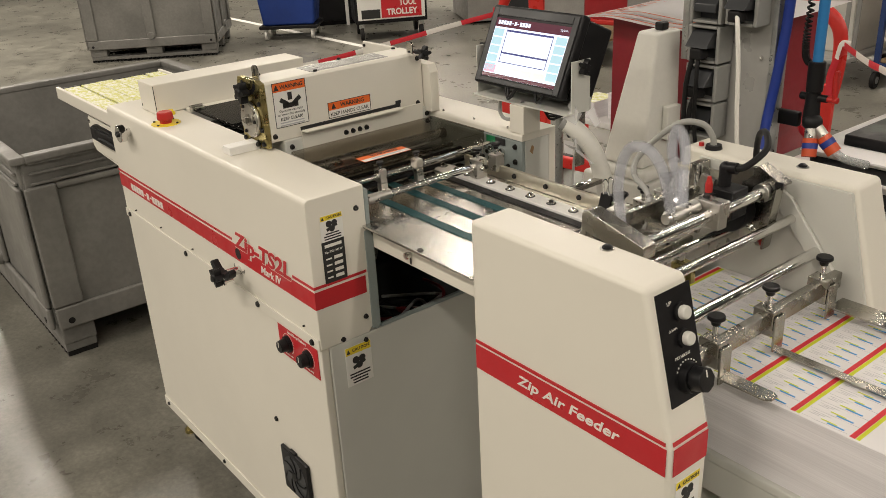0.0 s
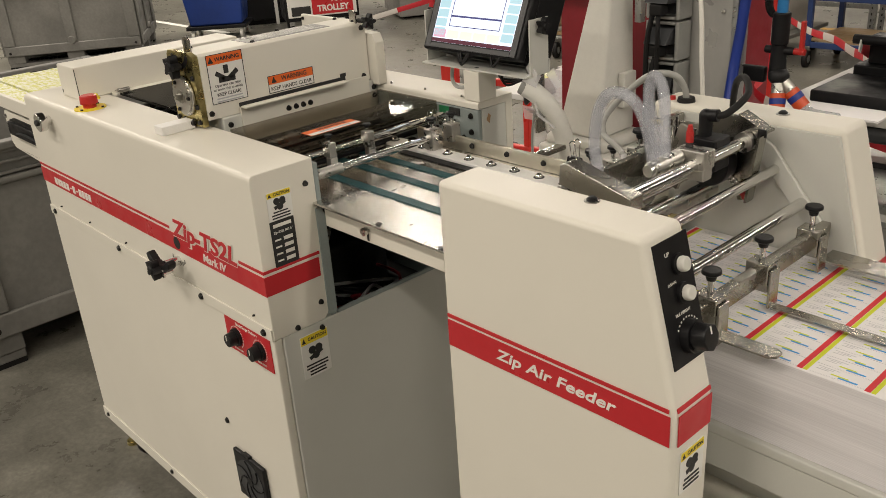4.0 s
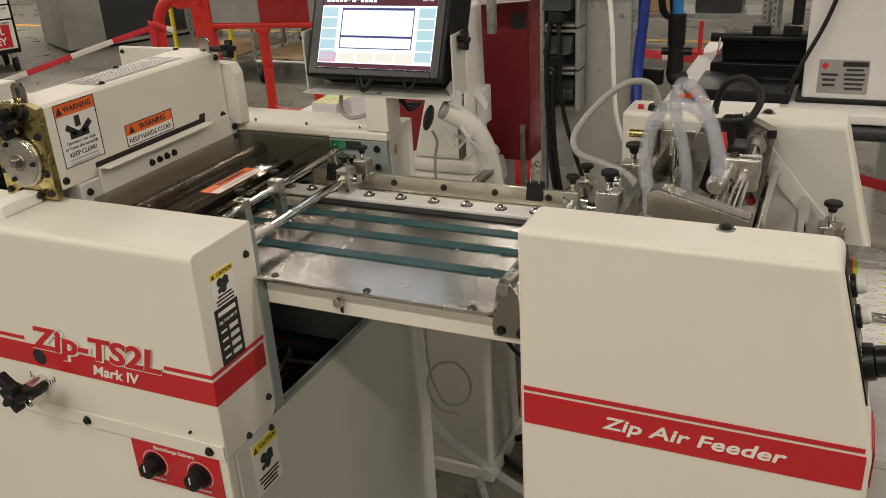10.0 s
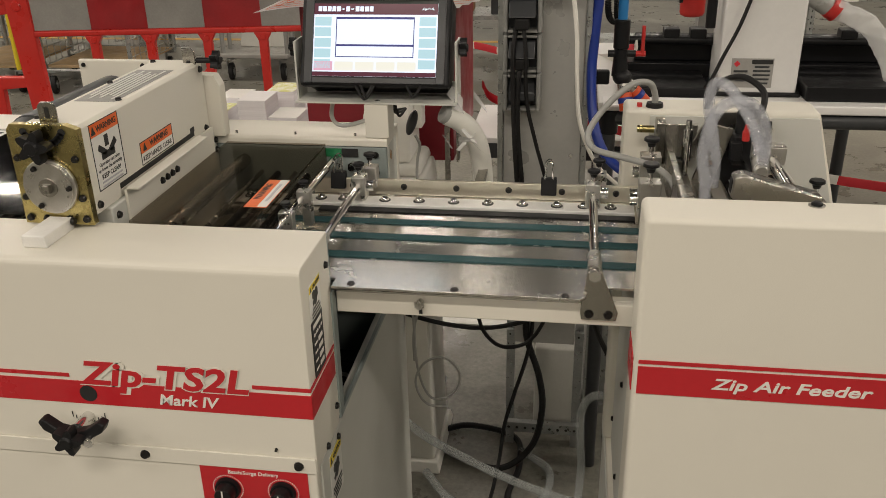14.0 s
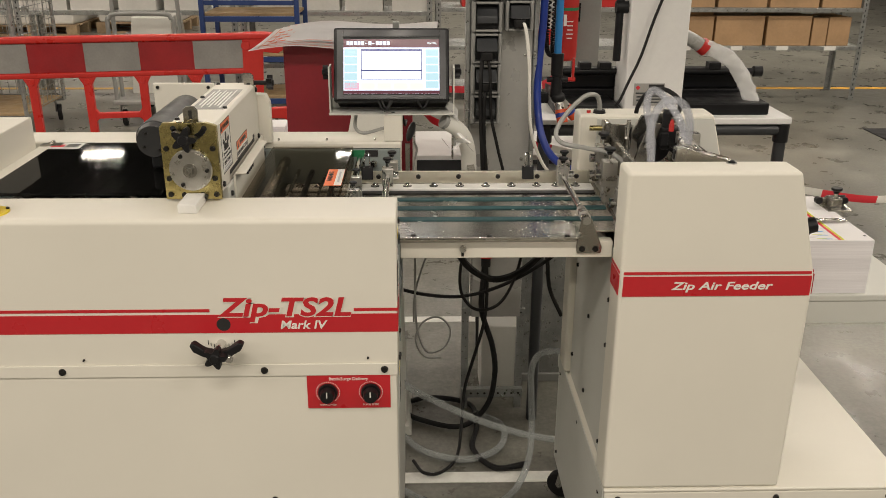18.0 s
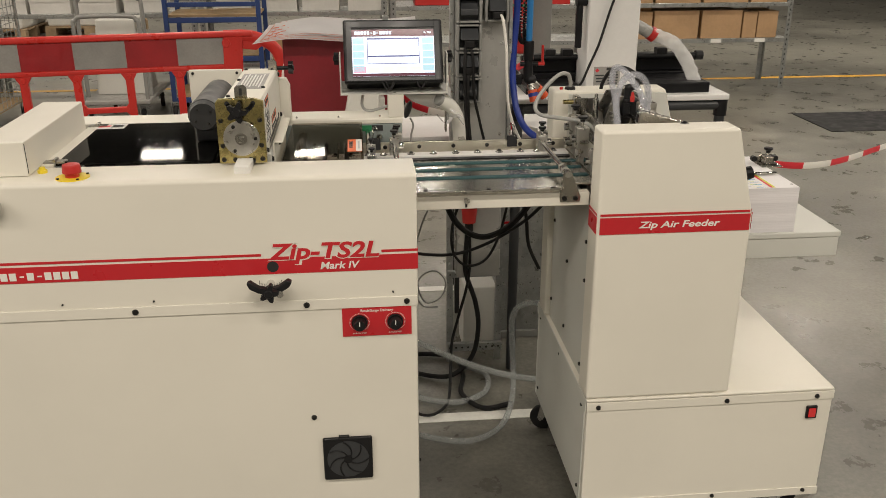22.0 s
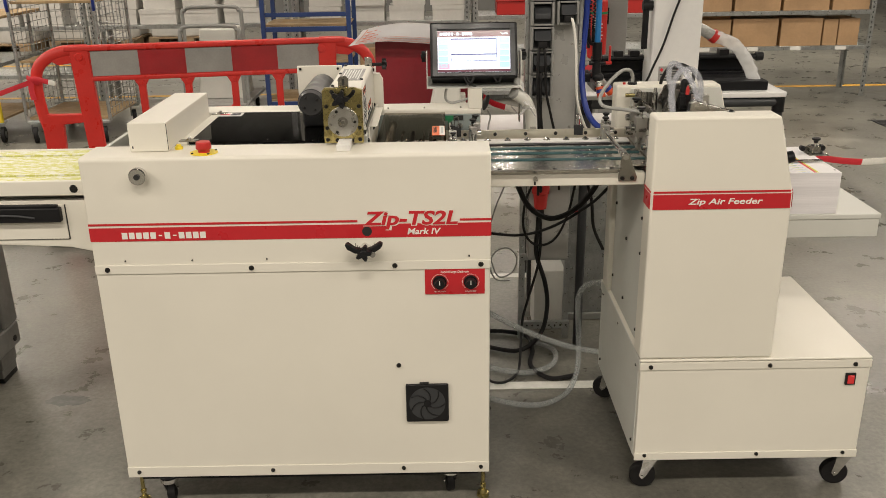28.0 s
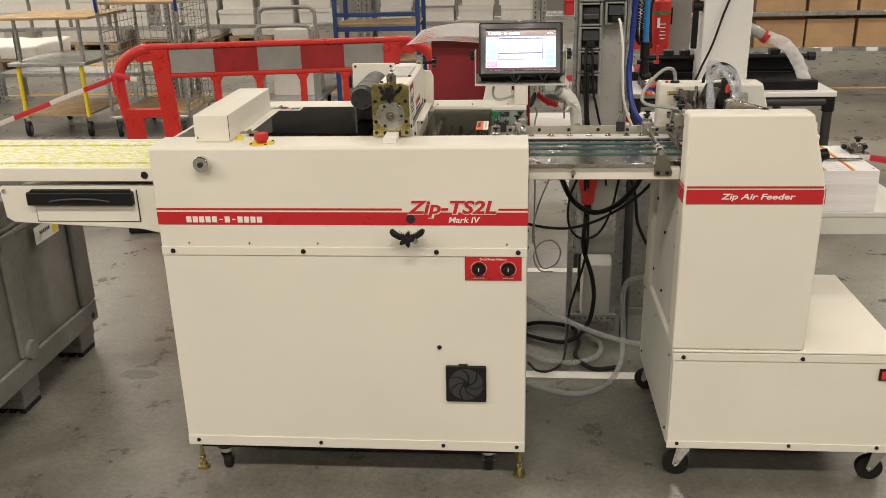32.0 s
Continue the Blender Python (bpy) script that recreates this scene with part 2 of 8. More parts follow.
ESTOP = surface("red_button_plastic", (0.48, 0.024, 0.02), 0.42, vary=0.06, bump=0.02)
MOTOR = surface("dark_grey_motor_paint", (0.022, 0.023, 0.025), 0.42, vary=0.1, bump=0.1)
PAPER = surface("white_paper", (0.82, 0.80, 0.80), 0.7, vary=0.02, bump=0.03)
PAPEREDGE = paper_edges()
CARD = fine_print()
PINKRED = surface("red_printing_ink", (0.66, 0.03, 0.045), 0.6, vary=0.05, bump=0)
LIME = surface("lime_printing_ink", (0.60, 0.66, 0.02), 0.6, vary=0.05, bump=0)
BLUEINK = surface("light_blue_printing_ink", (0.05, 0.33, 0.70), 0.6, vary=0.05, bump=0)
GREYINK = surface("pale_grey_printing_ink", (0.50, 0.50, 0.52), 0.6, vary=0.1, bump=0)
CONCRETE = concrete()
LINEWHITE = surface("worn_white_floor_paint", (0.74, 0.73, 0.68), 0.5, vary=0.10, coarse=8, fine=60, bump=0.05)
LINEYELLOW = surface("worn_yellow_floor_paint", (0.66, 0.36, 0.03), 0.5, vary=0.14, coarse=6, fine=60, bump=0.05)
BINGREY = surface("grey_moulded_polyethylene", (0.20, 0.195, 0.18), 0.5, vary=0.16, coarse=3, fine=45, bump=0.12)
BARRIER = surface("red_barrier_plastic", (0.64, 0.034, 0.026), 0.38, vary=0.06, coarse=4, bump=0.08)
REFLECTGREY = surface("grey_reflective_sheet", (0.33, 0.32, 0.30), 0.42, vary=0.1, coarse=7, fine=120, bump=0.03)
REFLECTRED = surface("red_reflective_sheet", (0.36, 0.018, 0.022), 0.42, vary=0.1, coarse=7, fine=120, bump=0.03)
WHITEPLASTIC = surface("white_moulded_plastic", (0.66, 0.65, 0.60), 0.42, vary=0.04, bump=0.03)
GREYPLASTIC = surface("grey_moulded_plastic", (0.27, 0.27, 0.255), 0.48, vary=0.06, bump=0.06)
DARKGREY = surface("dark_grey_plastic", (0.036, 0.038, 0.041), 0.4, vary=0.12, bump=0.08)
BLUEHOSE = surface("dark_blue_hose", (0.012, 0.035, 0.24), 0.4, vary=0.08, bump=0.04)
SKYBLUE = surface("sky_blue_pipe", (0.03, 0.20, 0.48), 0.4, vary=0.05, bump=0.02)
BLUESTEEL = surface("blue_painted_steel", (0.02, 0.05, 0.17), 0.42, vary=0.1, bump=0.04)
BLUEBIN = surface("blue_moulded_plastic", (0.012, 0.045, 0.25), 0.42, vary=0.1, bump=0.05)
GREENFIT = surface("orange_hose_fitting", (0.60, 0.08, 0.02), 0.4, vary=0.08, bump=0.02)
CARTON = surface("brown_corrugated_card", (0.40, 0.25, 0.13), 0.72, vary=0.10, coarse=4, fine=50, bump=0.08)
WHITECARTON = surface("white_corrugated_card", (0.62, 0.60, 0.56), 0.7, vary=0.06, coarse=4, fine=50, bump=0.06)
PLY = surface("birch_plywood", (0.42, 0.29, 0.15), 0.55, vary=0.16, coarse=5, fine=30, bump=0.05, stretch=(1, 12, 1))
PALLETWOOD = surface("rough_pallet_wood", (0.34, 0.24, 0.14), 0.75, vary=0.2, coarse=5, fine=30, bump=0.15, stretch=(1, 10, 1))
TABLETOP = surface("white_laminate", (0.76, 0.75, 0.73), 0.4, vary=0.03, bump=0.02)
# Wall and roof colours kept dark so the added shell returns little light.
WALLPAINT = surface("grey_wall_panel", (0.14, 0.138, 0.13), 0.7, vary=0.08, coarse=0.8, fine=20, bump=0.05)
CEILPAINT = surface("grey_roof_deck", (0.07, 0.068, 0.066), 0.7, vary=0.08, coarse=0.8, fine=20, bump=0.05)
SCREEN = glow("lit_screen_white", (0.82, 0.87, 1.0), 1.45)
SCREENBLUE = glow("lit_screen_pale_blue", (0.60, 0.88, 0.95), 1.0)
SCREENRED = glow("lit_screen_dark_red", (0.20, 0.035, 0.07), 0.55)
SCREENNAVY = glow("lit_screen_navy", (0.10, 0.10, 0.34), 0.7)
SCREENCREAM = glow("lit_screen_cream", (0.98, 0.95, 0.82), 1.15)
SCREENPINK = glow("lit_screen_pink", (0.98, 0.55, 0.70), 0.95)
REDLIGHT = glow("lit_red_switch", (1.0, 0.02, 0.02), 0.45)
GREENTAG = surface("green_plastic_tag", (0.02, 0.20, 0.08), 0.4, vary=0.06, bump=0)
# Near black, standing in for the unlit dark inside the machine.
SHADEBLACK = surface("shade_black_interior", (0.016, 0.017, 0.018), 0.6, vary=0.2, bump=0.05)

# ---- mesh tools ----
def bm_new():
    return bmesh.new()


def bx(bm, x0, x1, y0, y1, z0, z1, bev=0.0, seg=2):
    """A box between two corners, its edges rounded by bev."""
    m = Matrix.Translation(((x0 + x1) / 2, (y0 + y1) / 2, (z0 + z1) / 2)) @ Matrix.Diagonal((x1 - x0, y1 - y0, z1 - z0, 1))
    if not bev:
        bmesh.ops.create_cube(bm, size=1, matrix=m)
        return bm
    tmp = bmesh.new()
    bmesh.ops.create_cube(tmp, size=1, matrix=m)
    bmesh.ops.bevel(tmp, geom=tmp.edges[:], offset=bev, segments=seg, affect="EDGES", profile=0.5)
    return absorb(bm, tmp)


def absorb(bm, tmp, m=None):
    """Moves tmp's geometry into bm, by the matrix m."""
    if m is not None:
        bmesh.ops.transform(tmp, matrix=m, verts=tmp.verts[:])
    index = {v: bm.verts.new(v.co) for v in tmp.verts}
    for f in tmp.faces:
        bm.faces.new([index[v] for v in f.verts])
    tmp.free()
    return bm


def cy(bm, p0, p1, r0, r1=None, n=20, bev=0.0):
    """A round bar from p0 to p1."""
    p0, p1 = Vector(p0), Vector(p1)
    d = p1 - p0
    tmp = bmesh.new()
    bmesh.ops.create_cone(tmp, cap_ends=True, segments=n, radius1=r0, radius2=r0 if r1 is None else r1, depth=d.length)
    if bev:
        rims = [e for e in tmp.edges if abs(abs(e.verts[0].co.z) - d.length / 2) < 1e-6 and abs(e.verts[0].co.z - e.verts[1].co.z) < 1e-6]
        bmesh.ops.bevel(tmp, geom=rims, offset=bev, segments=2, affect="EDGES", profile=0.5)
    return absorb(bm, tmp, Matrix.Translation((p0 + p1) / 2) @ d.to_track_quat("Z", "Y").to_matrix().to_4x4())


def ball(bm, c, r, n=12, squash=1.0):
    tmp = bmesh.new()
    bmesh.ops.create_uvsphere(tmp, u_segments=n, v_segments=max(6, n // 2), radius=r)
    return absorb(bm, tmp, Matrix.Translation(c) @ Matrix.Diagonal((1, 1, squash, 1)))


def prism(bm, pts, axis, a, b, bev=0.0, seg=2):
    """A flat outline pts, pushed along an axis ('x', 'y' or 'z') from a to b."""
    def at(p, h):
        return {"x": (h, p[0], p[1]), "y": (p[0], h, p[1]), "z": (p[0], p[1], h)}[axis]
    tmp = bmesh.new()
    lo = [tmp.verts.new(at(p, a)) for p in pts]
    hi = [tmp.verts.new(at(p, b)) for p in pts]
    n = len(pts)
    tmp.faces.new(lo)
    tmp.faces.new(hi[::-1])
    for i in range(n):
        tmp.faces.new((lo[i], hi[i], hi[(i + 1) % n], lo[(i + 1) % n]))
    bmesh.ops.recalc_face_normals(tmp, faces=tmp.faces[:])
    if bev:
        bmesh.ops.bevel(tmp, geom=tmp.edges[:], offset=bev, segments=seg, affect="EDGES", profile=0.5)
    return absorb(bm, tmp)


def glide(pts, steps=8):
    """Points along a smooth curve through pts."""
    pts = [Vector(p) for p in pts]
    ext = [2 * pts[0] - pts[1]] + pts + [2 * pts[-1] - pts[-2]]
    out = []
    for i in range(1, len(ext) - 2):
        p0, p1, p2, p3 = ext[i - 1:i + 3]
        for k in range(steps):
            t = k / steps
            out.append(0.5 * ((2 * p1) + (p2 - p0) * t + (2 * p0 - 5 * p1 + 4 * p2 - p3) * t * t + (3 * p1 - p0 - 3 * p2 + p3) * t ** 3))
    return out + [pts[-1]]


def tube(bm, pts, r, n=10, steps=8, smooth=True, flat=1.0):
    """A hose of radius r along pts; flat < 1 makes it a ribbon."""
    line = glide(pts, steps) if smooth else [Vector(p) for p in pts]
    up = Vector((0, 0, 1))
    rings = []
    for i, p in enumerate(line):
        d = (line[min(i + 1, len(line) - 1)] - line[max(i - 1, 0)]).normalized()
        s = d.cross(up)
        if s.length < 1e-3:
            s = d.cross(Vector((0, 1, 0)))
        s.normalize()
        u = s.cross(d)
        if rings:
            old = last_s - d * last_s.dot(d)
            if old.length > 1e-4:
                s = old.normalized()
                u = s.cross(d)
        last_s = s
        rings.append([bm.verts.new(p + (s * math.cos(a) * flat + u * math.sin(a)) * r) for a in [2 * math.pi * k / n for k in range(n)]])
    for a, b in zip(rings, rings[1:]):
        for k in range(n):
            bm.faces.new((a[k], a[(k + 1) % n], b[(k + 1) % n], b[k]))
    bm.faces.new(rings[0][::-1])
    bm.faces.new(rings[-1])
    return bm


def hose(pts, r, wall=0.002, n=16, steps=10):
    """A hollow hose with a wall."""
    shells = []
    for q in (r, r - wall):
        tmp = tube(bm_new(), pts, q, n, steps)
        tmp.verts.ensure_lookup_table()
        shells.append([v.co.copy() for v in tmp.verts])
        tmp.free()
    bm = bm_new()
    outer, inner = [[bm.verts.new(c) for c in s] for s in shells]
    count = len(outer) // n
    for i in range(count - 1):
        for k in range(n):
            a, b, c, d = i * n + k, i * n + (k + 1) % n, (i + 1) * n + (k + 1) % n, (i + 1) * n + k
            bm.faces.new((outer[a], outer[b], outer[c], outer[d]))
            bm.faces.new((inner[d], inner[c], inner[b], inner[a]))
    for base in (0, (count - 1) * n):
        for k in range(n):
            a, b = base + k, base + (k + 1) % n
            bm.faces.new((outer[a], outer[b], inner[b], inner[a]))
    return bm


def finish(name, bm, material, sharp=38):
    bmesh.ops.recalc_face_normals(bm, faces=bm.faces[:])
    me = bpy.data.meshes.new(name)
    bm.to_mesh(me)
    bm.free()
    me.materials.append(material)
    me.polygons.foreach_set("use_smooth", [True] * len(me.polygons))
    areas = sorted(f.area for f in me.polygons)
    if len(areas) < 3000 and areas[-1] > 8 * areas[len(areas) // 2]:
        broad_normals(me, math.cos(radians(sharp + 12)))
    else:
        me.set_sharp_from_angle(angle=radians(sharp))
    return me


def broad_normals(me, limit):
    """Corner normals weighted by area, so that broad flats between rounded edges stay flat."""
    faces = [(f.normal.copy(), f.area) for f in me.polygons]
    round_vertex = [[] for _ in me.vertices]
    for f in me.polygons:
        for v in f.vertices:
            round_vertex[v].append(f.index)
    out = []
    for f in me.polygons:
        own = faces[f.index][0]
        for v in f.vertices:
            n = Vector((0, 0, 0))
            for g in round_vertex[v]:
                if faces[g][0].dot(own) > limit:
                    n += faces[g][0] * faces[g][1]
            out.append(n.normalized() if n.length > 1e-12 else own)
    me.normals_split_custom_set(out)


def adopt(ob, parent):
    """Makes ob a part of parent; its mesh stays in world metres."""
    ob.parent = parent
    if parent.data is None:
        ob.matrix_parent_inverse = Matrix.Translation(-parent.location)
    return ob


def part(name, bm, material, parent, label=""):
    """One mesh object under a thing or under a part. bm is in world metres."""
    return tagged(adopt(new(name, finish(name, bm, material)), parent), label)


def thing(name, label, category, group="", kind="", at=(0, 0, 0)):
    """An Empty at the thing's base that carries its parts."""
    ob = tagged(new(name), label, category, group, kind)
    ob.location = at
    return ob


def single(name, bm, material, label, category, group="", kind=""):
    """A thing of one mesh."""
    return tagged(new(name, finish(name, bm, material)), label, category, group, kind)


def lettering(text, width, m, material, parent, depth=0.0006, slant=0.0, bold=0.0, align="CENTER", height=None, name="lettering", label=""):
    """Words in the built-in font as a thin mesh, width metres wide, centred at the matrix m, which looks along its z."""
    cu = bpy.data.curves.new("words", "FONT")
    cu.body, cu.extrude, cu.shear, cu.offset, cu.resolution_u = text, 0.5, slant, bold, 3
    tmp = bpy.data.objects.new("words", cu)
    scene.collection.objects.link(tmp)
    bpy.context.view_layer.update()
    me = bpy.data.meshes.new_from_object(tmp.evaluated_get(bpy.context.evaluated_depsgraph_get()))
    bpy.data.objects.remove(tmp)
    bpy.data.curves.remove(cu)
    co = np.empty(len(me.vertices) * 3)
    me.vertices.foreach_get("co", co)
    co = co.reshape(-1, 3)
    lo, hi = co.min(0), co.max(0)
    k = width / (hi[0] - lo[0])
    ky = k if height is None else height / (hi[1] - lo[1])
    co[:, 0] = (co[:, 0] - (lo[0] + hi[0]) / 2) * k
    co[:, 1] = (co[:, 1] - (lo[1] + hi[1]) / 2) * ky
    co[:, 2] = (co[:, 2] - lo[2]) * depth
    co = co @ np.array(m.to_3x3()).T + np.array(m.translation)
    me.vertices.foreach_set("co", co.ravel())
    me.materials.clear()
    me.materials.append(material)
    me.update()
    return tagged(adopt(new(name, me), parent), label)


def front(x, y, z, tilt=0):
    """A matrix on a face that looks to -y: words run along +x."""
    return pose(x, y, z, 90, 0, 0) @ pose(0, 0, 0, 0, 0, tilt)


def right(x, y, z, tilt=0):
    """A matrix on a face that looks to +x: words run along +y."""
    return pose(x, y, z, 90, 0, 90) @ pose(0, 0, 0, 0, 0, tilt)


def flat_on(x, y, z, turn=0):
    """A matrix on a face that looks up."""
    return pose(x, y, z, 0, 0, turn)


def slab(m, w, h, t, bm=None, dx=0.0, dy=0.0, dz=0.0):
    """A thin plate w x h, t thick, on the face m."""
    bm = bm or bm_new()
    tmp = bmesh.new()
    bmesh.ops.create_cube(tmp, size=1, matrix=Matrix.Translation((dx, dy, dz + t / 2)) @ Matrix.Diagonal((w, h, t, 1)))
    return absorb(bm, tmp, m)


def rows_of_bars(m, w, h, n, parent, material=None, dx=0.0, dy=0.0, name="printed_line", fill=0.45, seed=0):
    """Unreadable lines of print as plain bars."""
    rnd = random.Random(seed)
    for i in range(n):
        ww = w * rnd.uniform(0.72, 1.0)
        part(name, slab(m, ww, h / n * fill, 0.0005, None, dx, dy + h / 2 - (i + 0.5) * h / n, 0.0006), material or INK, parent)


def bolts(pts, r, axis, parent, material=None, h=0.004, name="bolt"):
    """Round screw heads, each an object, sharing one mesh. axis: the way that they stand out."""
    bm = bm_new()
    d = Vector(axis)
    cy(bm, (0, 0, 0), d * h, r, r * 0.75, 10)
    cy(bm, d * h, d * (h + r * 0.05), r * 0.45, r * 0.4, 6)
    me = finish(name, bm, material or BOLT)
    for p in pts:
        ob = new(name, me)
        ob.location = p
        adopt(ob, parent)


def star_knob(c, axis, r, parent, name="knob", lobes=5, label=""):
    """A black star-shaped hand knob."""
    bm = bm_new()
    d = Vector(axis).normalized()
    m = Matrix.Translation(c) @ d.to_track_quat("Z", "Y").to_matrix().to_4x4()
    tmp = bmesh.new()
    out = []
    for i in range(lobes * 6):
        a = 2 * math.pi * i / (lobes * 6)
        rr = r * (0.76 + 0.24 * math.cos(lobes * a))
        out.append((rr * math.cos(a), rr * math.sin(a)))
    prism(tmp, out, "z", 0, r * 0.7)
    cy(tmp, (0, 0, r * 0.7), (0, 0, r * 0.85), r * 0.45, r * 0.35, 12)
    absorb(bm, tmp, m)
    return part(name, bm, BLACK, parent, label)


def thumb_screw(c, r, parent, up=(0, 0, 1), stem=0.03, name="thumb_screw"):
    """A small black knurled thumb screw on a threaded stem."""
    d, c = Vector(up).normalized(), Vector(c)
    k = part(name, cy(cy(cy(bm_new(), c + d * (stem + r * 0.2), c + d * (stem + r * 0.75), r * 0.45, r * 0.6, 14), c + d * (stem + r * 0.70), c + d * (stem + r * 0.95), r * 0.6, r * 0.98, 16), c + d * (stem + r * 0.93), c + d * (stem + r * 1.35), r, r * 0.94, 16, 0.0012), BLACK, parent)
    part("stem", cy(bm_new(), c, c + d * (stem + r * 0.22), r * 0.32, None, 10), CHROME, k)
    return k

# ---- the hall ----
X0, X1, Y0, Y1 = -16.0, 14.0, -9.0, 16.0
single("floor", bx(bm_new(), X0, X1, Y0, Y1, -0.2, 0.0), CONCRETE, "polished grey concrete hall floor with stains", "floor", kind="structure")
# roof and walls are assumed, added to close the hall round the lamps
single("ceiling", bx(bm_new(), X0, X1, Y0, Y1, CEILING, CEILING + 0.2), CEILPAINT, "plain grey roof deck, unseen, added over the hall", "ceiling", kind="structure")
single("wall_north", bx(bm_new(), X0 - 0.2, X1 + 0.2, Y1, Y1 + 0.2, 0, CEILING), WALLPAINT, "plain grey wall, added to enclose the hall", "wall", kind="structure")
single("wall_south", bx(bm_new(), X0 - 0.2, X1 + 0.2, Y0 - 0.2, Y0, 0, CEILING), WALLPAINT, "plain grey wall, added to enclose the hall", "wall", kind="structure")
single("wall_west", bx(bm_new(), X0 - 0.2, X0, Y0, Y1, 0, CEILING), WALLPAINT, "plain grey wall, added to enclose the hall", "wall", kind="structure")
single("wall_east", bx(bm_new(), X1, X1 + 0.2, Y0, Y1, 0, CEILING), WALLPAINT, "plain grey wall, added to enclose the hall", "wall", kind="structure")
# housings for the unseen lamps, the added ones included
for lx, ly in LAMP_ROWS:
    lamp_body = thing("ceiling_light", "unseen white ceiling light placed under the assumed roof deck", "lamp", "ceiling lights", at=(lx, ly, CEILING))
    half = 0.40 if ly > 14 else 1.25
    part("housing", bx(bm_new(), lx - half, lx + half, ly - 0.18, ly + 0.18, CEILING - 0.30, CEILING - 0.2, 0.01), WHITEPLASTIC, lamp_body)
    for bxx in (-0.7 * half, 0.7 * half):
        part("bracket", bx(bm_new(), lx + bxx - 0.02, lx + bxx + 0.02, ly - 0.02, ly + 0.02, CEILING - 0.2, CEILING), ZINC, lamp_body)
# painted lines
for name, x0, x1, y0, y1, mm, lab in (
        ("floor_line_1", -0.7, 0.95, 0.665, 0.715, LINEWHITE, "worn white painted line on the concrete"),
        ("floor_line_2", -0.6, 0.95, 1.72, 1.77, LINEWHITE, "worn white painted line on the concrete"),
        ("floor_line_3", -15, 13, 6.69, 6.77, LINEYELLOW, "worn yellow painted line on the concrete"),
        ("floor_line_4", -15, -3.3, 9.0, 9.08, LINEYELLOW, "worn yellow painted line on the concrete"),
        ("floor_line_5", -9.2, -5.2, 3.95, 4.02, LINEWHITE, "worn white painted line on the concrete")):
    single(name, bx(bm_new(), x0, x1, y0, y1, 0.0, 0.002), mm, lab, "floor marking", kind="structure")

def floor_stain(cx, cy_, w, d, seed):
    """A dried spill with an uneven outline."""
    rnd = random.Random(seed)
    pts = [(cx + w * math.cos(a) * rnd.uniform(0.80, 1.05), cy_ + d * math.sin(a) * rnd.uniform(0.75, 1.05)) for a in [2 * math.pi * k / 22 for k in range(22)]]
    single("floor_stain", prism(bm_new(), pts, "z", 0.0, 0.0006), STAIN, "dark dried spill on the concrete floor", "stain", kind="structure")
floor_stain(-1.455, 0.636, 0.085, 0.040, 2)

# ---- the converting machine ----
PRESS = thing("paper_converting_machine", "cream-painted sheet converting machine with red stripe, standing on casters", "machine", at=(-0.5, 0.3, 0))
TOPZ, SEAM, BASEZ = 1.031, 0.739, 0.118
DEPTH = 0.62

# lower cabinet: sheet-metal panels round a hollow frame
part("front_panel", bx(bm_new(), -1.010, -0.002, 0.0, 0.018, BASEZ, SEAM - 0.012, 0.003), PAINT, PRESS)
# sides and back use the darker coat, their shade put into the colour
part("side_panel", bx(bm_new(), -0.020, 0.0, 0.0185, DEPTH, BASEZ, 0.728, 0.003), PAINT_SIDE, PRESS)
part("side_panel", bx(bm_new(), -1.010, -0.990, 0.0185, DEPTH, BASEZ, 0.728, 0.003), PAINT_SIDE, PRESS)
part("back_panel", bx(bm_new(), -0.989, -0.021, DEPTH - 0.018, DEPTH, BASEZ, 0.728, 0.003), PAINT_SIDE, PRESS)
part("base_frame", bx(bx(bx(bm_new(), -0.985, -0.03, 0.03, 0.07, BASEZ - 0.03, BASEZ + 0.004), -0.985, -0.03, 0.54, 0.58, BASEZ - 0.03, BASEZ + 0.004), -0.985, -0.03, 0.071, 0.539, BASEZ, BASEZ + 0.01), BLACKMETAL, PRESS)
part("lower_flange", bx(bm_new(), -1.010, -0.002, -0.0035, -0.0003, BASEZ - 0.002, BASEZ + 0.030, 0.001), PAINT, PRESS)
# tray added low in the cabinet, its shade given as near-black colour
part("interior_tray", bx(bx(bm_new(), -0.985, -0.025, 0.13, 0.60, 0.55, 0.56), -0.6, -0.3, 0.2, 0.5, 0.56, 0.70, 0.01), SHADEBLACK, PRESS)
for ya, yb in ((0.126, 0.136), (0.5265, 0.5365)):
    part("frame_plate", bx(bm_new(), -0.985, -0.002, ya, yb, 0.60, 1.019, 0.002), GREENGREY, PRESS, "green-grey painted side frame plate")
part("end_flange", prism(bm_new(), [(0.118, 0.735), (0.136, 0.735), (0.136, 0.925), (0.128, 0.94), (0.118, 0.94)], "x", -0.0035, 0.003), GREENGREY, PRESS)
part("edge_trim", bx(bm_new(), -0.006, 0.0, 0.14, DEPTH, 0.7285, 0.735), GREENGREY, PRESS)
# front cover: bent sheet with a rounded top
part("front_cover", prism(bm_new(), [(0.0, 0.728), (0.0, TOPZ - 0.010), (0.0008, TOPZ - 0.0062), (0.0029, TOPZ - 0.0029), (0.0062, TOPZ - 0.0008), (0.010, TOPZ), (0.125, TOPZ), (0.125, 0.745), (0.110, 0.728)], "x", -1.010, 0.0, 0.0022), PAINT, PRESS)
part("cover_flange", bx(bm_new(), -1.010, -0.001, -0.0035, -0.0003, 0.727, 0.751, 0.001), PAINT, PRESS)
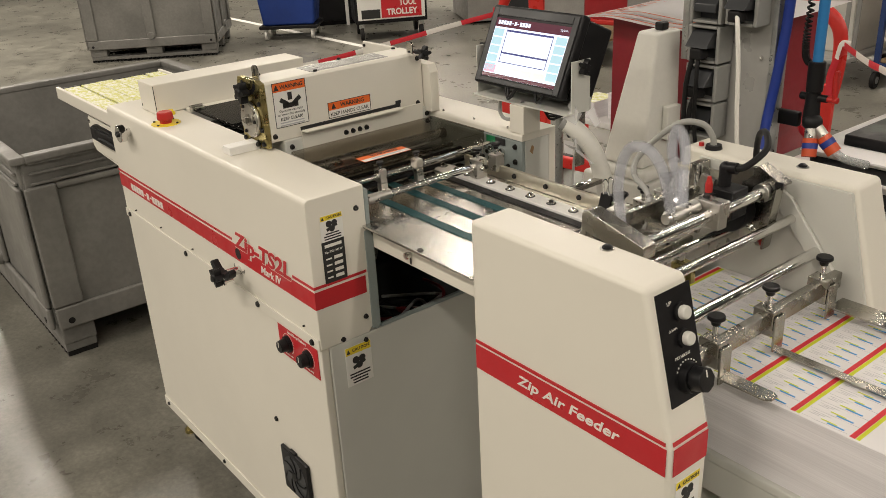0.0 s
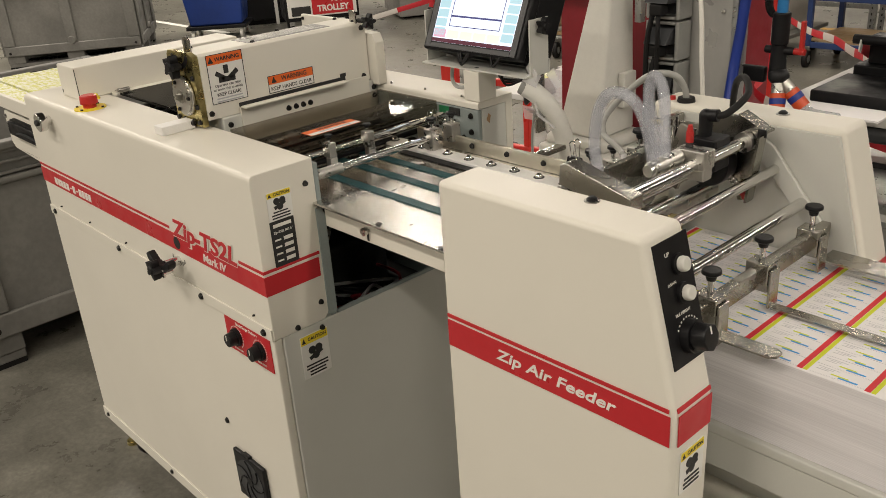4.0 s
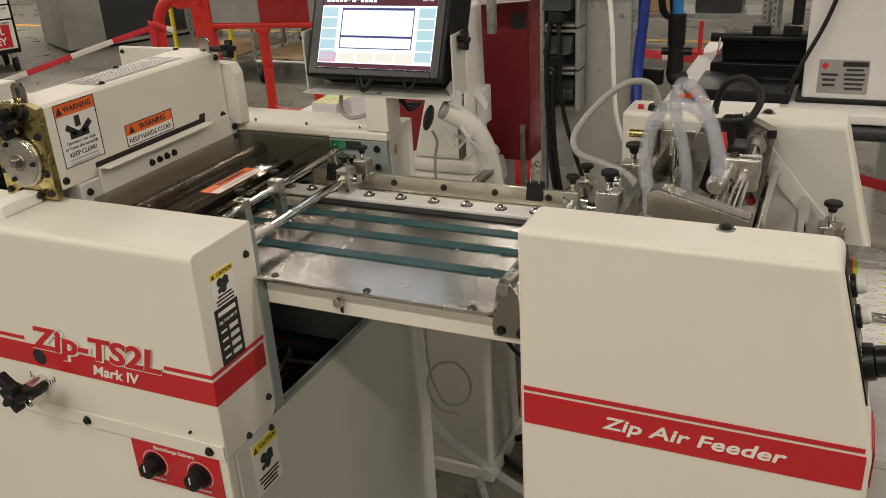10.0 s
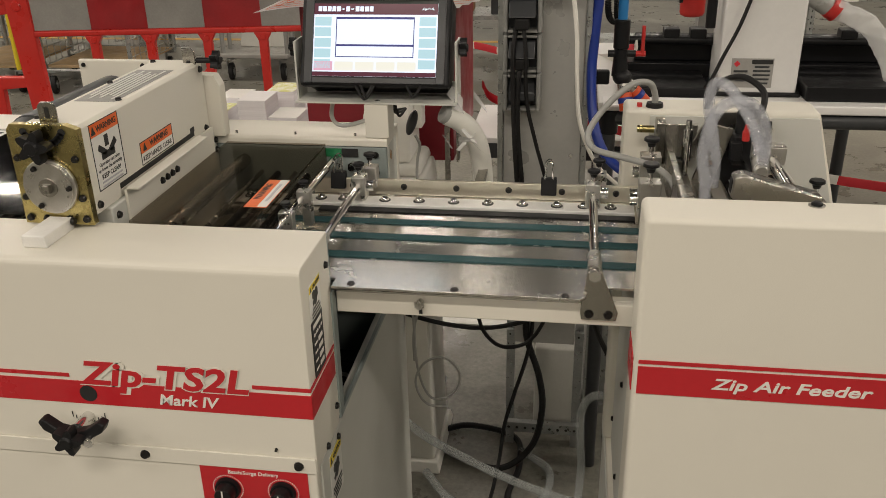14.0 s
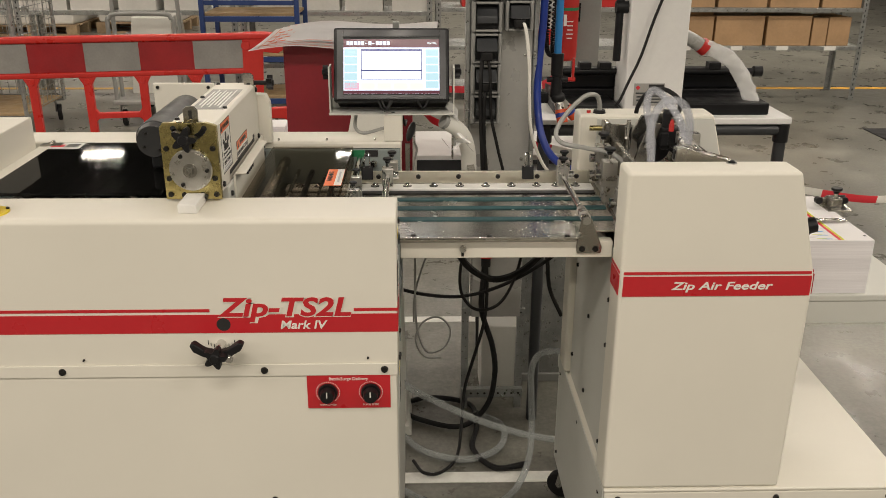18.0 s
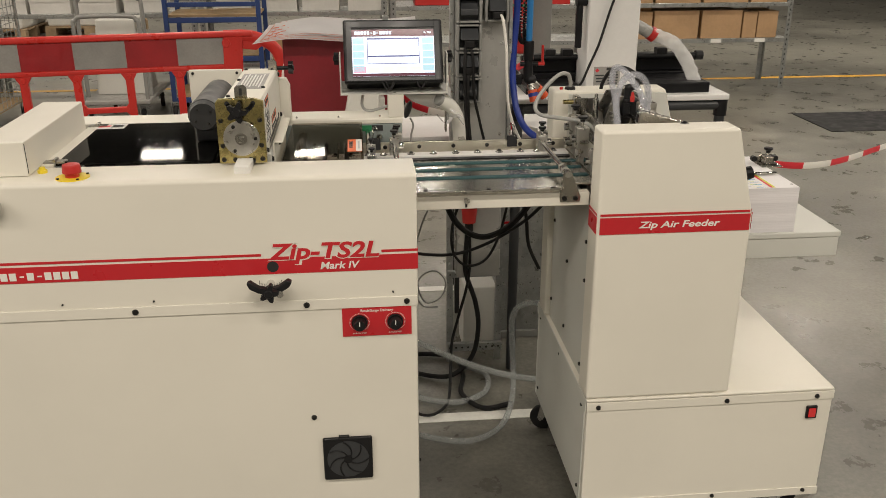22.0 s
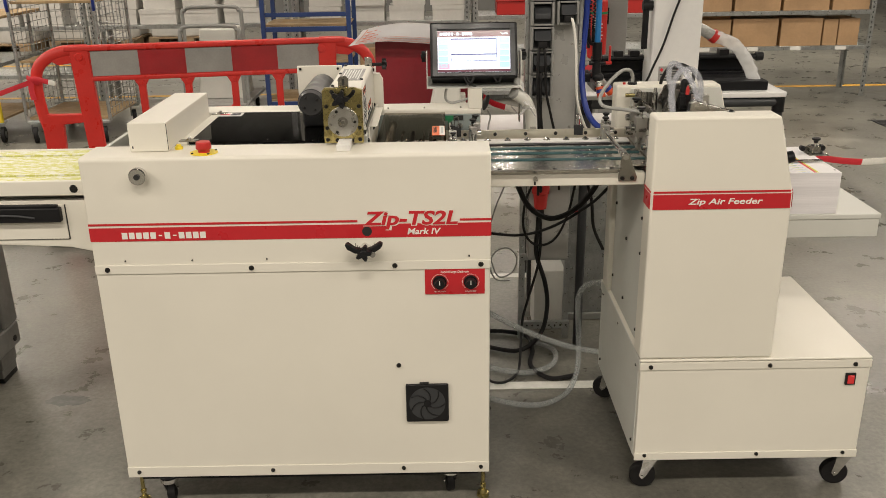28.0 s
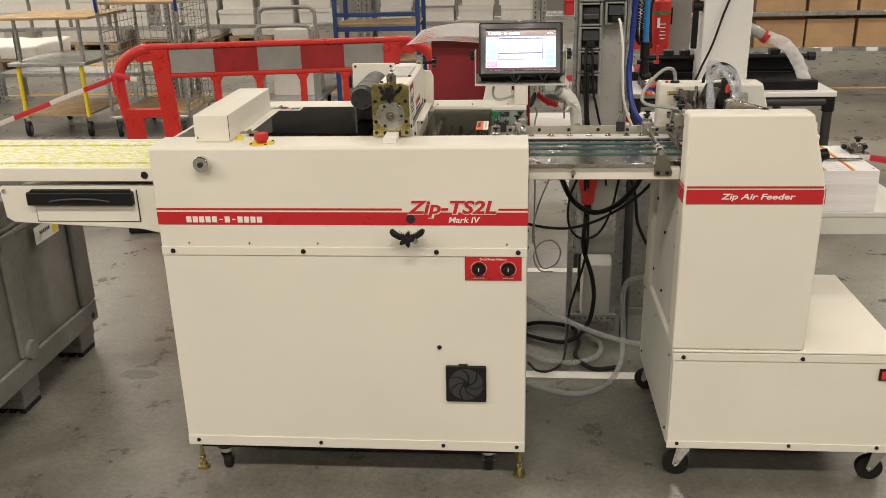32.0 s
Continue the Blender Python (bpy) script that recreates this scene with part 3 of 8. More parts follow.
bolts([(x, -0.0036, 0.739) for x in (-0.978, -0.611, -0.245, -0.025)], 0.0072, (0, -1, 0), PRESS)
bolts([(x, -0.0036, 0.133) for x in (-0.978, -0.605, -0.24, -0.025)], 0.0062, (0, -1, 0), PRESS)
bolts([(-0.244, -0.0002, 0.452)], 0.0068, (0, -1, 0), PRESS)
bolts([(x, -0.0002, 0.762) for x in (-0.93, -0.76, -0.57, -0.055)], 0.0022, (0, -1, 0), PRESS)
bolts([(0.0002, 0.05, 0.735), (0.0002, 0.105, 0.765), (0.0002, 0.105, 0.99), (0.0002, 0.03, 0.30), (0.0002, 0.10, 0.715)], 0.0055, (1, 0, 0), PRESS)
# red stripe and lettering
YF = -0.0003
part("stripe", bx(bm_new(), -1.010, 0.0005, -0.0012, YF, 0.815, 0.851), RED, PRESS, "red stripe")
part("stripe", bx(bm_new(), 0.0003, 0.0012, -0.0012, 0.112, 0.815, 0.851), RED, PRESS, "red stripe")
part("pinstripe", bx(bm_new(), -1.010, -0.335, -0.0012, YF, 0.8565, 0.8620), RED, PRESS)
part("pinstripe", bx(bm_new(), -0.078, 0.0005, -0.0012, YF, 0.8565, 0.8620), RED, PRESS)
part("pinstripe", bx(bm_new(), 0.0003, 0.0012, -0.0012, 0.115, 0.8565, 0.8620), RED, PRESS)
lettering("Zip-TS2L", 0.2405, front(-0.2015, -0.0013, 0.8605), PAINT, PRESS, 0.0004, slant=0.2, bold=0.075, height=0.0525, name="letter_outline")
lettering("Zip-TS2L", 0.238, front(-0.2015, -0.0018, 0.8605), RED, PRESS, 0.0009, slant=0.2, bold=0.028, height=0.048)
lettering("Mark IV", 0.085, front(-0.168, -0.0013, 0.8305), WHITEPRINT, PRESS, 0.0009, slant=0.2, bold=0.02, height=0.0165)
for i in range(12):
    xa = -0.929 + i * 0.0179
    if i in (5, 7):
        part("mark_block", bx(bm_new(), xa + 0.003, xa + 0.012, -0.0021, -0.0013, 0.8285, 0.8315), WHITEPRINT, PRESS)
    else:
        part("mark_block", bx(bm_new(), xa, xa + 0.0140, -0.0021, -0.0013, 0.8215, 0.8385), WHITEPRINT, PRESS, "white block of the maker's mark")
# pressure lever: hole, scale, wing and star knob
part("sight_hole", cy(bm_new(), (-0.312, 0.004, 0.832), (-0.312, -0.0018, 0.832), 0.0125, None, 24), INK, PRESS)
bm = bm_new()
for i in range(9):
    a = radians(180 + 38 + i * 13)
    slab(front(-0.319 + 0.030 * math.cos(a), -0.0004, 0.812 + 0.026 * math.sin(a) + 0.0), 0.0012, 0.006 if i % 2 else 0.009, 0.0006, bm)
part("graduated_arc", bm, INK, PRESS)
LEVER = part("adjusting_lever", prism(bm_new(), [(-0.366, 0.811), (-0.358, 0.816), (-0.34, 0.802), (-0.319, 0.797), (-0.30, 0.802), (-0.279, 0.817), (-0.27, 0.812), (-0.276, 0.800), (-0.296, 0.788), (-0.319, 0.784), (-0.342, 0.788), (-0.360, 0.798)], "y", -0.045, -0.028, 0.003), BLACK, PRESS, "black winged adjusting lever")
star_knob((-0.319, -0.046, 0.793), (0, -1, 0), 0.0215, LEVER, "star_knob")
part("shaft", cy(bm_new(), (-0.319, 0.0, 0.793), (-0.319, -0.03, 0.793), 0.009, None, 14), CHROME, LEVER)
part("lock_screw", cy(cy(bm_new(), (-0.297, -0.028, 0.787), (-0.297, -0.05, 0.787), 0.004, None, 12), (-0.297, -0.045, 0.787), (-0.297, -0.049, 0.787), 0.008, None, 14), CHROME, LEVER)
# speed controls
SP = part("control_plate", bx(bm_new(), -0.169, -0.015, -0.0022, YF, 0.657, 0.727, 0.0006), RED, PRESS, "red control plate with two black knobs")
lettering("Batch/Surge Delivery", 0.072, front(-0.092, -0.0023, 0.7185), WHITEPRINT, SP, 0.0005, bold=0.01)
for kx, word in ((-0.131, "NORMAL SPEED"), (-0.0515, "SURGE SPEED")):
    bm = bm_new()
    for i in range(32):
        a = radians(-52 + i * 284 / 31)
        slab(front(kx + 0.0215 * math.cos(a), -0.0023, 0.691 + 0.0215 * math.sin(a)), 0.0016, 0.0016, 0.0005, bm)
    part("dial_scale", bm, WHITEPRINT, SP)
    kn = part("dial_knob", cy(cy(bm_new(), (kx, -0.0024, 0.691), (kx, -0.008, 0.691), 0.0185, 0.0175, 24), (kx, -0.008, 0.691), (kx, -0.024, 0.691), 0.0145, 0.0125, 20, 0.0015), BLACK, SP)
    part("pointer", bx(bm_new(), kx - 0.001, kx + 0.001, -0.0252, -0.0242, 0.6915, 0.7025), WHITEPRINT, kn)
    lettering(word, 0.030, front(kx, -0.0023, 0.6645), WHITEPRINT, SP, 0.0005)
# fan guard
FX, FZ = -0.1700, 0.3405
FAN = part("fan_guard", bx(bx(bm_new(), -0.2275, -0.1125, -0.010, -0.0005, 0.283, 0.398, 0.004), -0.19, -0.165, -0.0095, -0.001, 0.397, 0.402, 0.001), BLACK, PRESS, "black plastic fan filter guard")
part("filter_mesh", cy(bm_new(), (FX, -0.0095, FZ), (FX, -0.0108, FZ), 0.049, None, 40), DARKGREY, FAN)
for i in range(7):
    a0 = 2 * math.pi * i / 7
    pts = [(FX + (0.010 + 0.038 * k / 5) * math.cos(a0 + 0.9 * k / 5), -0.0115, FZ + (0.010 + 0.038 * k / 5) * math.sin(a0 + 0.9 * k / 5)) for k in range(6)]
    part("rib", tube(bm_new(), pts, 0.0018, 6, 3), BLACK, FAN)
part("hub", cy(bm_new(), (FX, -0.0095, FZ), (FX, -0.013, FZ), 0.011, 0.010, 18), BLACK, FAN)
# left lock knob
part("latch_knob", cy(cy(cy(bm_new(), (-0.861, 0.0, 0.990), (-0.861, -0.012, 0.990), 0.011, None, 20), (-0.861, -0.012, 0.990), (-0.861, -0.030, 0.990), 0.0215, None, 28, 0.003), (-0.861, -0.030, 0.990), (-0.861, -0.0305, 0.990), 0.006, None, 12), CHROME, PRESS, "round chrome knob")
part("key_slot", cy(bm_new(), (-0.861, -0.0305, 0.990), (-0.861, -0.0345, 0.990), 0.0075, 0.007, 16), INK, PRESS)
# emergency stop
ES = part("stop_plate", cy(bm_new(), (-0.711, 0.041, TOPZ), (-0.711, 0.041, TOPZ + 0.002), 0.034, None, 32), YELLOW, PRESS, "yellow disc of the stop button")
for a in (0.6, 2.2, 3.8, 5.3):
    part("plate_screw", cy(bm_new(), (-0.711 + 0.031 * math.cos(a), 0.041 + 0.031 * math.sin(a), TOPZ + 0.002), (-0.711 + 0.031 * math.cos(a), 0.041 + 0.031 * math.sin(a), TOPZ + 0.0045), 0.0030, None, 10), BOLT, ES)
part("stop_stem", cy(bm_new(), (-0.711, 0.041, TOPZ + 0.002), (-0.711, 0.041, TOPZ + 0.014), 0.014, None, 24), ESTOP, ES)
part("stop_button", cy(bm_new(), (-0.711, 0.041, TOPZ + 0.010), (-0.711, 0.041, TOPZ + 0.029), 0.0195, 0.0175, 28, 0.003), ESTOP, ES, "red mushroom stop button")
# labels on the right end
def caution(y0, y1, z0, z1, x, owner, seed, text_rows):
    lab = part("caution_label", bx(bm_new(), x, x + 0.0008, y0, y1, z0, z1), LABEL, owner, "white caution label with a yellow head")
    h, w, yc = z1 - z0, y1 - y0, (y0 + y1) / 2
    head = part("label_head", bx(bm_new(), x + 0.0008, x + 0.0013, y0 + 0.001, y1 - 0.001, z1 - h * 0.2, z1 - 0.001), YELLOW, lab)
    lettering("CAUTION", w * 0.66, right(x + 0.0013, yc + w * 0.1, z1 - h * 0.105), INK, head, 0.0004, bold=0.02)
    part("warning_triangle", prism(bm_new(), [(y0 + w * 0.05, z1 - h * 0.165), (y0 + w * 0.19, z1 - h * 0.165), (y0 + w * 0.12, z1 - h * 0.045)], "x", x + 0.0013, x + 0.0017), INK, head)
    bm = bm_new()
    for ca in (0, 120, 240):
        cy(bm, (x + 0.0008, yc + w * 0.14 * math.cos(radians(ca + 30)), z1 - h * 0.42 + w * 0.14 * math.sin(radians(ca + 30))), (x + 0.0013, yc + w * 0.14 * math.cos(radians(ca + 30)), z1 - h * 0.42 + w * 0.14 * math.sin(radians(ca + 30))), w * 0.13, None, 14)
    slab(right(x + 0.0006, yc, z1 - h * 0.5, 20), w * 0.5, w * 0.12, 0.0009, bm)
    part("pictogram", bm, INK, lab)
    rows_of_bars(right(x + 0.0004, yc, z0 + h * 0.18), w * 0.8, h * 0.3, text_rows, lab, seed=seed)
caution(0.0265, 0.0740, 0.9435, 0.994, 0.0003, PRESS, 1, 3)
TP = part("type_plate", bx(bm_new(), 0.0003, 0.0013, 0.0255, 0.0730, 0.8610, 0.9430), INK, PRESS, "black type plate with white print")
bm = bm_new()
for i in range(4):
    slab(right(0.0013, 0.0575, 0.909 - i * 0.0125), 0.018, 0.0065, 0.0004, bm)
part("plate_print", bm, WHITEPRINT, TP)
bm = bm_new()
for i in range(4):
    slab(right(0.0013, 0.0370, 0.909 - i * 0.0125), 0.012, 0.003, 0.0004, bm)
slab(right(0.0013, 0.0490, 0.9345), 0.036, 0.006, 0.0004, bm)
part("plate_print", bm, WHITEPRINT, TP)
lettering("Zip-TS2L MK IV", 0.038, right(0.0013, 0.0490, 0.9220), WHITEPRINT, TP, 0.0004, slant=0.15, bold=0.01)
caution(0.0495, 0.1095, 0.626, 0.713, 0.0003, PRESS, 2, 4)
# feet and casters
def caster(owner, x, y, top, r, swivel):
    """A swivel caster whose wheel touches the floor."""
    a = radians(swivel)
    ox, oy = x + 0.022 * math.cos(a), y + 0.022 * math.sin(a)
    axle = Vector((-math.sin(a), math.cos(a), 0))
    c = Vector((ox, oy, r))
    k = part("caster", cy(cy(bm_new(), (x, y, top), (x, y, top - 0.012), 0.026, None, 18), (x, y, top - 0.012), (x, y, top - 0.018), 0.020, 0.018, 18), CHROME, owner, "swivel caster with black wheel")
    bm = bm_new()
    for s in (-1, 1):
        o = axle * s * (0.0155)
        tmp = bmesh.new()
        prism(tmp, [(-0.022, 0.0), (0.02, 0.0), (0.032, -(top - 0.016 - r)), (0.024, -(top - 0.010 - r) - 0.004), (0.014, -(top - 0.014 - r))], "y", -0.0012, 0.0012)
        absorb(bm, tmp, Matrix.Translation(Vector((x, y, top - 0.014)) + o) @ Matrix.Rotation(a, 4, "Z"))
    part("fork", bm, CHROME, k)
    part("wheel", cy(bm_new(), c - axle * 0.012, c + axle * 0.012, r, None, 28, 0.004), RUBBER, k)
    part("axle", cy(bm_new(), c - axle * 0.019, c + axle * 0.019, 0.005, None, 10), CHROME, k)
for x, y, sw in ((-0.914, 0.042, 100), (-0.109, 0.062, 95), (-0.90, 0.53, 70), (-0.115, 0.53, 110)):
    caster(PRESS, x, y, BASEZ - 0.03, 0.030, sw)
for x, y in ((-0.996, 0.050), (-0.016, 0.052), (-0.996, 0.57), (-0.016, 0.57)):
    lf = part("levelling_foot", cy(cy(bm_new(), (x, y, 0.0), (x, y, 0.010), 0.019, 0.017, 24), (x, y, 0.010), (x, y, 0.022), 0.012, 0.008, 18), BRASS, PRESS, "brass-coloured levelling foot")
    part("threaded_stem", cy(cy(bm_new(), (x, y, 0.02), (x, y, BASEZ), 0.0055, None, 12), (x, y, 0.03), (x, y, 0.040), 0.009, None, 6), BRASS, lf)

# upper works of the converting machine
part("rear_cover", prism(bm_new(), [(0.5255, 1.0205), (0.5255, 1.031), (0.5275, 1.0345), (0.531, 1.036), (0.624, 1.036), (0.624, 0.60), (0.605, 0.60), (0.605, 1.0205)], "x", -1.010, 0.0, 0.001), PAINT, PRESS)
rs = part("rear_side_panel", bx(bm_new(), -0.012, -0.0005, 0.5370, 0.6045, 0.7355, 1.0200, 0.001), PAINT_SIDE, PRESS)
part("paper_tag", prism(bm_new(), [(0.548, 0.995), (0.556, 0.988), (0.560, 1.003), (0.554, 1.008)], "x", -0.0003, 0.0004), CARTON, rs)
part("left_end_plate", bx(bm_new(), -1.008, -0.996, 0.127, 0.525, 0.73, 1.02, 0.002), PAINT_SIDE, PRESS)
hood = part("delivery_hood", bx(bm_new(), -0.899, -0.803, 0.055, 0.478, 1.0315, 1.105, 0.003), PAINT, PRESS, "cream sheet-metal hood over the delivery")
part("slot", bx(bm_new(), -0.892, -0.889, 0.0542, 0.0556, 1.040, 1.047), INK, hood)
part("lid_seam", bx(bm_new(), -0.8032, -0.8022, 0.0560, 0.0575, 1.036, 1.101), INK, hood)
part("hinge_strip", bx(bm_new(), -0.8025, -0.776, 0.130, 0.524, 1.026, 1.036, 0.002), PAINT, PRESS)
part("indicator_cap", cy(cy(bm_new(), (-0.785, 0.085, TOPZ), (-0.785, 0.085, TOPZ + 0.006), 0.010, None, 16), (-0.785, 0.085, TOPZ + 0.006), (-0.785, 0.085, TOPZ + 0.012), 0.007, 0.006, 16), YELLOW, PRESS, "small yellow cap")
for yy in (0.15, 0.50):
    part("cover_hinge", cy(bx(bm_new(), -0.80, -0.755, yy - 0.012, yy + 0.012, 1.036, 1.039), (-0.778, yy - 0.014, 1.041), (-0.778, yy + 0.014, 1.041), 0.004, None, 10), STEEL, PRESS)
ACR = part("acrylic_cover", bx(bm_new(), -0.775, -0.440, 0.138, 0.524, 1.030, 1.036, 0.0015), DARKGLASS, PRESS, "dark smoked acrylic cover")
wl = part("white_label", slab(flat_on(-0.745, 0.490, 1.0362), 0.075, 0.050, 0.0006), LABEL, ACR)
part("label_mark", slab(flat_on(-0.760, 0.490, 1.0368), 0.028, 0.020, 0.0004), PINKRED, wl)
rows_of_bars(flat_on(-0.728, 0.490, 1.0365), 0.03, 0.03, 4, wl, seed=5)
for i in range(9):
    part("roller", cy(bm_new(), (-0.745 + i * 0.037, 0.139, 0.985), (-0.745 + i * 0.037, 0.526, 0.985), 0.014 if i % 3 else 0.019, None, 18), STEEL if i % 3 == 0 else BLACKMETAL, PRESS)
# dark under the rollers, put in as a near-black sheet
part("under_tray", bx(bm_new(), -0.985, -0.31, 0.138, 0.526, 0.90, 0.905), SHADEBLACK, PRESS)
# press head
H0, H1 = -0.406, -0.318
head = part("head_cover", prism(bm_new(), [(H0, 1.046), (H0, 1.168), (H0 + 0.005, 1.173), (H1 - 0.005, 1.173), (H1, 1.168), (H1, 1.046)], "y", 0.113, 0.512, 0.0015), PAINT, PRESS, "cream cover of the press head")
part("head_beam", bx(bm_new(), -0.400, -0.312, 0.140, 0.524, 0.955, 1.0455, 0.003), PAINT_SIDE, PRESS)
lip = part("guard_rail", bx(bm_new(), -0.3115, -0.3075, 0.180, 0.500, 0.985, 1.058), PAINT, PRESS)
part("rail_lip", bx(bm_new(), -0.3070, -0.288, 0.180, 0.432, 1.0585, 1.0625, 0.0012), PAINT, lip)
bolts([(-0.3074, y, 1.034) for y in (0.288, 0.306, 0.324, 0.342)], 0.006, (1, 0, 0), lip)
bolts([(-0.3118, y, z) for y, z in ((0.155, 1.03), (0.155, 1.005), (0.515, 1.03), (0.515, 1.012))], 0.006, (1, 0, 0), PRESS)
part("cover_gap", bx(bm_new(), -0.3180, -0.3172, 0.183, 0.445, 1.0585, 1.0665), INK, head)
part("notch", bx(bm_new(), -0.3181, -0.3171, 0.432, 0.447, 1.0665, 1.074), INK, head)
bolts([(-0.3178, y, z) for y, z in ((0.122, 1.058), (0.500, 1.160), (0.495, 1.058))], 0.006, (1, 0, 0), head)
bolts([(x, y, 1.1732) for x, y in ((-0.395, 0.14), (-0.33, 0.24), (-0.395, 0.34), (-0.33, 0.49), (-0.395, 0.49))], 0.005, (0, 0, 1), head)
rl = part("rating_label", slab(flat_on(-0.362, 0.330, 1.1731), 0.062, 0.20, 0.0006), REFLECTGREY, head)
rows_of_bars(flat_on(-0.362, 0.330, 1.1735, 90), 0.18, 0.05, 7, rl, LABEL, seed=8)
part("end_bracket", prism(bm_new(), [(-0.385, 1.0365), (-0.291, 1.0365), (-0.291, 1.128), (-0.300, 1.146), (-0.385, 1.150)], "y", 0.5135, 0.538, 0.0015), PAINT, PRESS)
part("motor_plate", bx(bm_new(), -0.540, -0.4075, 0.500, 0.510, 1.0, 1.174, 0.003), PAINT, PRESS)
bolts([(-0.53, 0.4998, z) for z in (1.165, 1.06)] + [(-0.42, 0.4998, 1.165)], 0.004, (0, -1, 0), PRESS)
mo = part("motor", cy(cy(bm_new(), (-0.462, 0.215, 1.118), (-0.462, 0.470, 1.118), 0.037, None, 32, 0.004), (-0.462, 0.200, 1.118), (-0.462, 0.216, 1.118), 0.030, 0.035, 28), MOTOR, PRESS, "dark grey drive motor")
bolts([(-0.462 + 0.02 * math.cos(a), 0.2, 1.118 + 0.02 * math.sin(a)) for a in (0.6, 2.2, 3.7, 5.3)], 0.003, (0, -1, 0), mo)
part("gearbox", bx(bm_new(), -0.50, -0.424, 0.300, 0.499, 1.037, 1.082, 0.006), MOTOR, mo)
# yellow-plated near end of the head with its dial
pl = part("end_plate", prism(bm_new(), [(-0.418, 1.036), (-0.318, 1.036), (-0.318, 1.170), (-0.336, 1.176), (-0.412, 1.176), (-0.418, 1.168)], "y", 0.1005, 0.1125, 0.0005), BRASS, PRESS, "yellow zinc-plated end plate")
part("bearing_cap", cy(cy(bm_new(), (-0.368, 0.100, 1.092), (-0.368, 0.093, 1.092), 0.0385, None, 40, 0.002), (-0.368, 0.093, 1.092), (-0.368, 0.091, 1.092), 0.034, None, 36), ALU, pl, "round aluminium bearing cap")
part("shaft_end", bx(cy(bm_new(), (-0.368, 0.0911, 1.092), (-0.368, 0.089, 1.092), 0.013, None, 20), -0.374, -0.362, 0.081, 0.0905, 1.086, 1.098, 0.001), STEEL, pl)
bolts([(-0.368 + 0.030 * math.cos(a), 0.0908, 1.092 + 0.030 * math.sin(a)) for a in (0.0, 2.1, 4.19)], 0.0042, (0, -1, 0), pl)
bolts([(x, 0.0998, z) for x, z in ((-0.409, 1.045), (-0.385, 1.044), (-0.352, 1.044), (-0.327, 1.045), (-0.327, 1.075), (-0.409, 1.075), (-0.409, 1.13), (-0.327, 1.13))], 0.0055, (0, -1, 0), pl)
bm = bm_new()
for i in range(13):
    a = radians(205 + i * 130 / 12)
    cy(bm, (-0.366 + 0.030 * math.cos(a), 0.0995, 1.179 + 0.030 * math.sin(a)), (-0.366 + 0.030 * math.cos(a), 0.0988, 1.179 + 0.030 * math.sin(a)), 0.0052, None, 10)
part("arc_slot", bm, INK, pl)
star_knob((-0.372, 0.094, 1.150), (0, -1, 0), 0.0235, pl, "star_knob")
part("slotted_tab", prism(bm_new(), [(-0.378, 1.170), (-0.352, 1.170), (-0.352, 1.196), (-0.358, 1.202), (-0.372, 1.202), (-0.378, 1.196)], "y", 0.117, 0.121, 0.001), STEEL, head)
part("tab_slot", bx(bm_new(), -0.368, -0.362, 0.1165, 0.1168, 1.180, 1.195), INK, head)
part("slotted_tab", prism(bm_new(), [(-0.340, 1.170), (-0.318, 1.170), (-0.318, 1.192), (-0.324, 1.198), (-0.340, 1.198)], "y", 0.488, 0.492, 0.001), STEEL, head)
part("knob_stem", cy(bm_new(), (-0.318, 0.496, 1.176), (-0.284, 0.496, 1.176), 0.005, None, 12), BLACK, head)
star_knob((-0.290, 0.496, 1.176), (1, 0, 0), 0.017, head, "star_knob")
part("gauge_block", bx(bm_new(), -0.381, -0.347, 0.030, 0.099, TOPZ, TOPZ + 0.017, 0.002), WHITEALU, PRESS, "pale metal block resting on the cover")
bolts([(-0.346, 0.095, TOPZ + 0.012)], 0.006, (1, 0, 0), PRESS)
# warning labels on the head
lx = H1 + 0.0003
def label_edge(y0, y1, z0, z1):
    bm = bm_new()
    for a, b, c, d in ((y0, y1, z0, z0 + 0.0012), (y0, y1, z1 - 0.0012, z1), (y0, y0 + 0.0012, z0 + 0.0012, z1 - 0.0012), (y1 - 0.0012, y1, z0 + 0.0012, z1 - 0.0012)):
        bx(bm, lx + 0.0008, lx + 0.0014, a, b, c, d)
    return bm
w1 = part("warning_label", bx(bm_new(), lx, lx + 0.0008, 0.127, 0.205, 1.074, 1.168), LABEL, head, "white warning label with an orange head")
part("label_border", label_edge(0.127, 0.205, 1.074, 1.168), INK, w1)
part("label_head", bx(bm_new(), lx + 0.0008, lx + 0.0012, 0.1285, 0.2035, 1.149, 1.167), ORANGE, w1)
lettering("WARNING", 0.054, right(lx + 0.0012, 0.171, 1.158), INK, w1, 0.0004, bold=0.02)
part("warning_triangle", prism(bm_new(), [(0.130, 1.152), (0.142, 1.152), (0.136, 1.164)], "x", lx + 0.0012, lx + 0.0016), INK, w1)
bm = bm_new()
slab(right(lx + 0.0008, 0.166, 1.137), 0.010, 0.016, 0.0005, bm)
slab(right(lx + 0.0008, 0.152, 1.126, -35), 0.022, 0.009, 0.0005, bm)
slab(right(lx + 0.0008, 0.181, 1.126, 35), 0.022, 0.009, 0.0005, bm)
slab(right(lx + 0.0008, 0.166, 1.118), 0.036, 0.010, 0.0005, bm)
part("pictogram", bm, INK, w1)
lettering("Operator can raise", 0.056, right(lx + 0.0008, 0.166, 1.1075), INK, w1, 0.0004)
lettering("or lower this assembly", 0.064, right(lx + 0.0008, 0.166, 1.100), INK, w1, 0.0004)
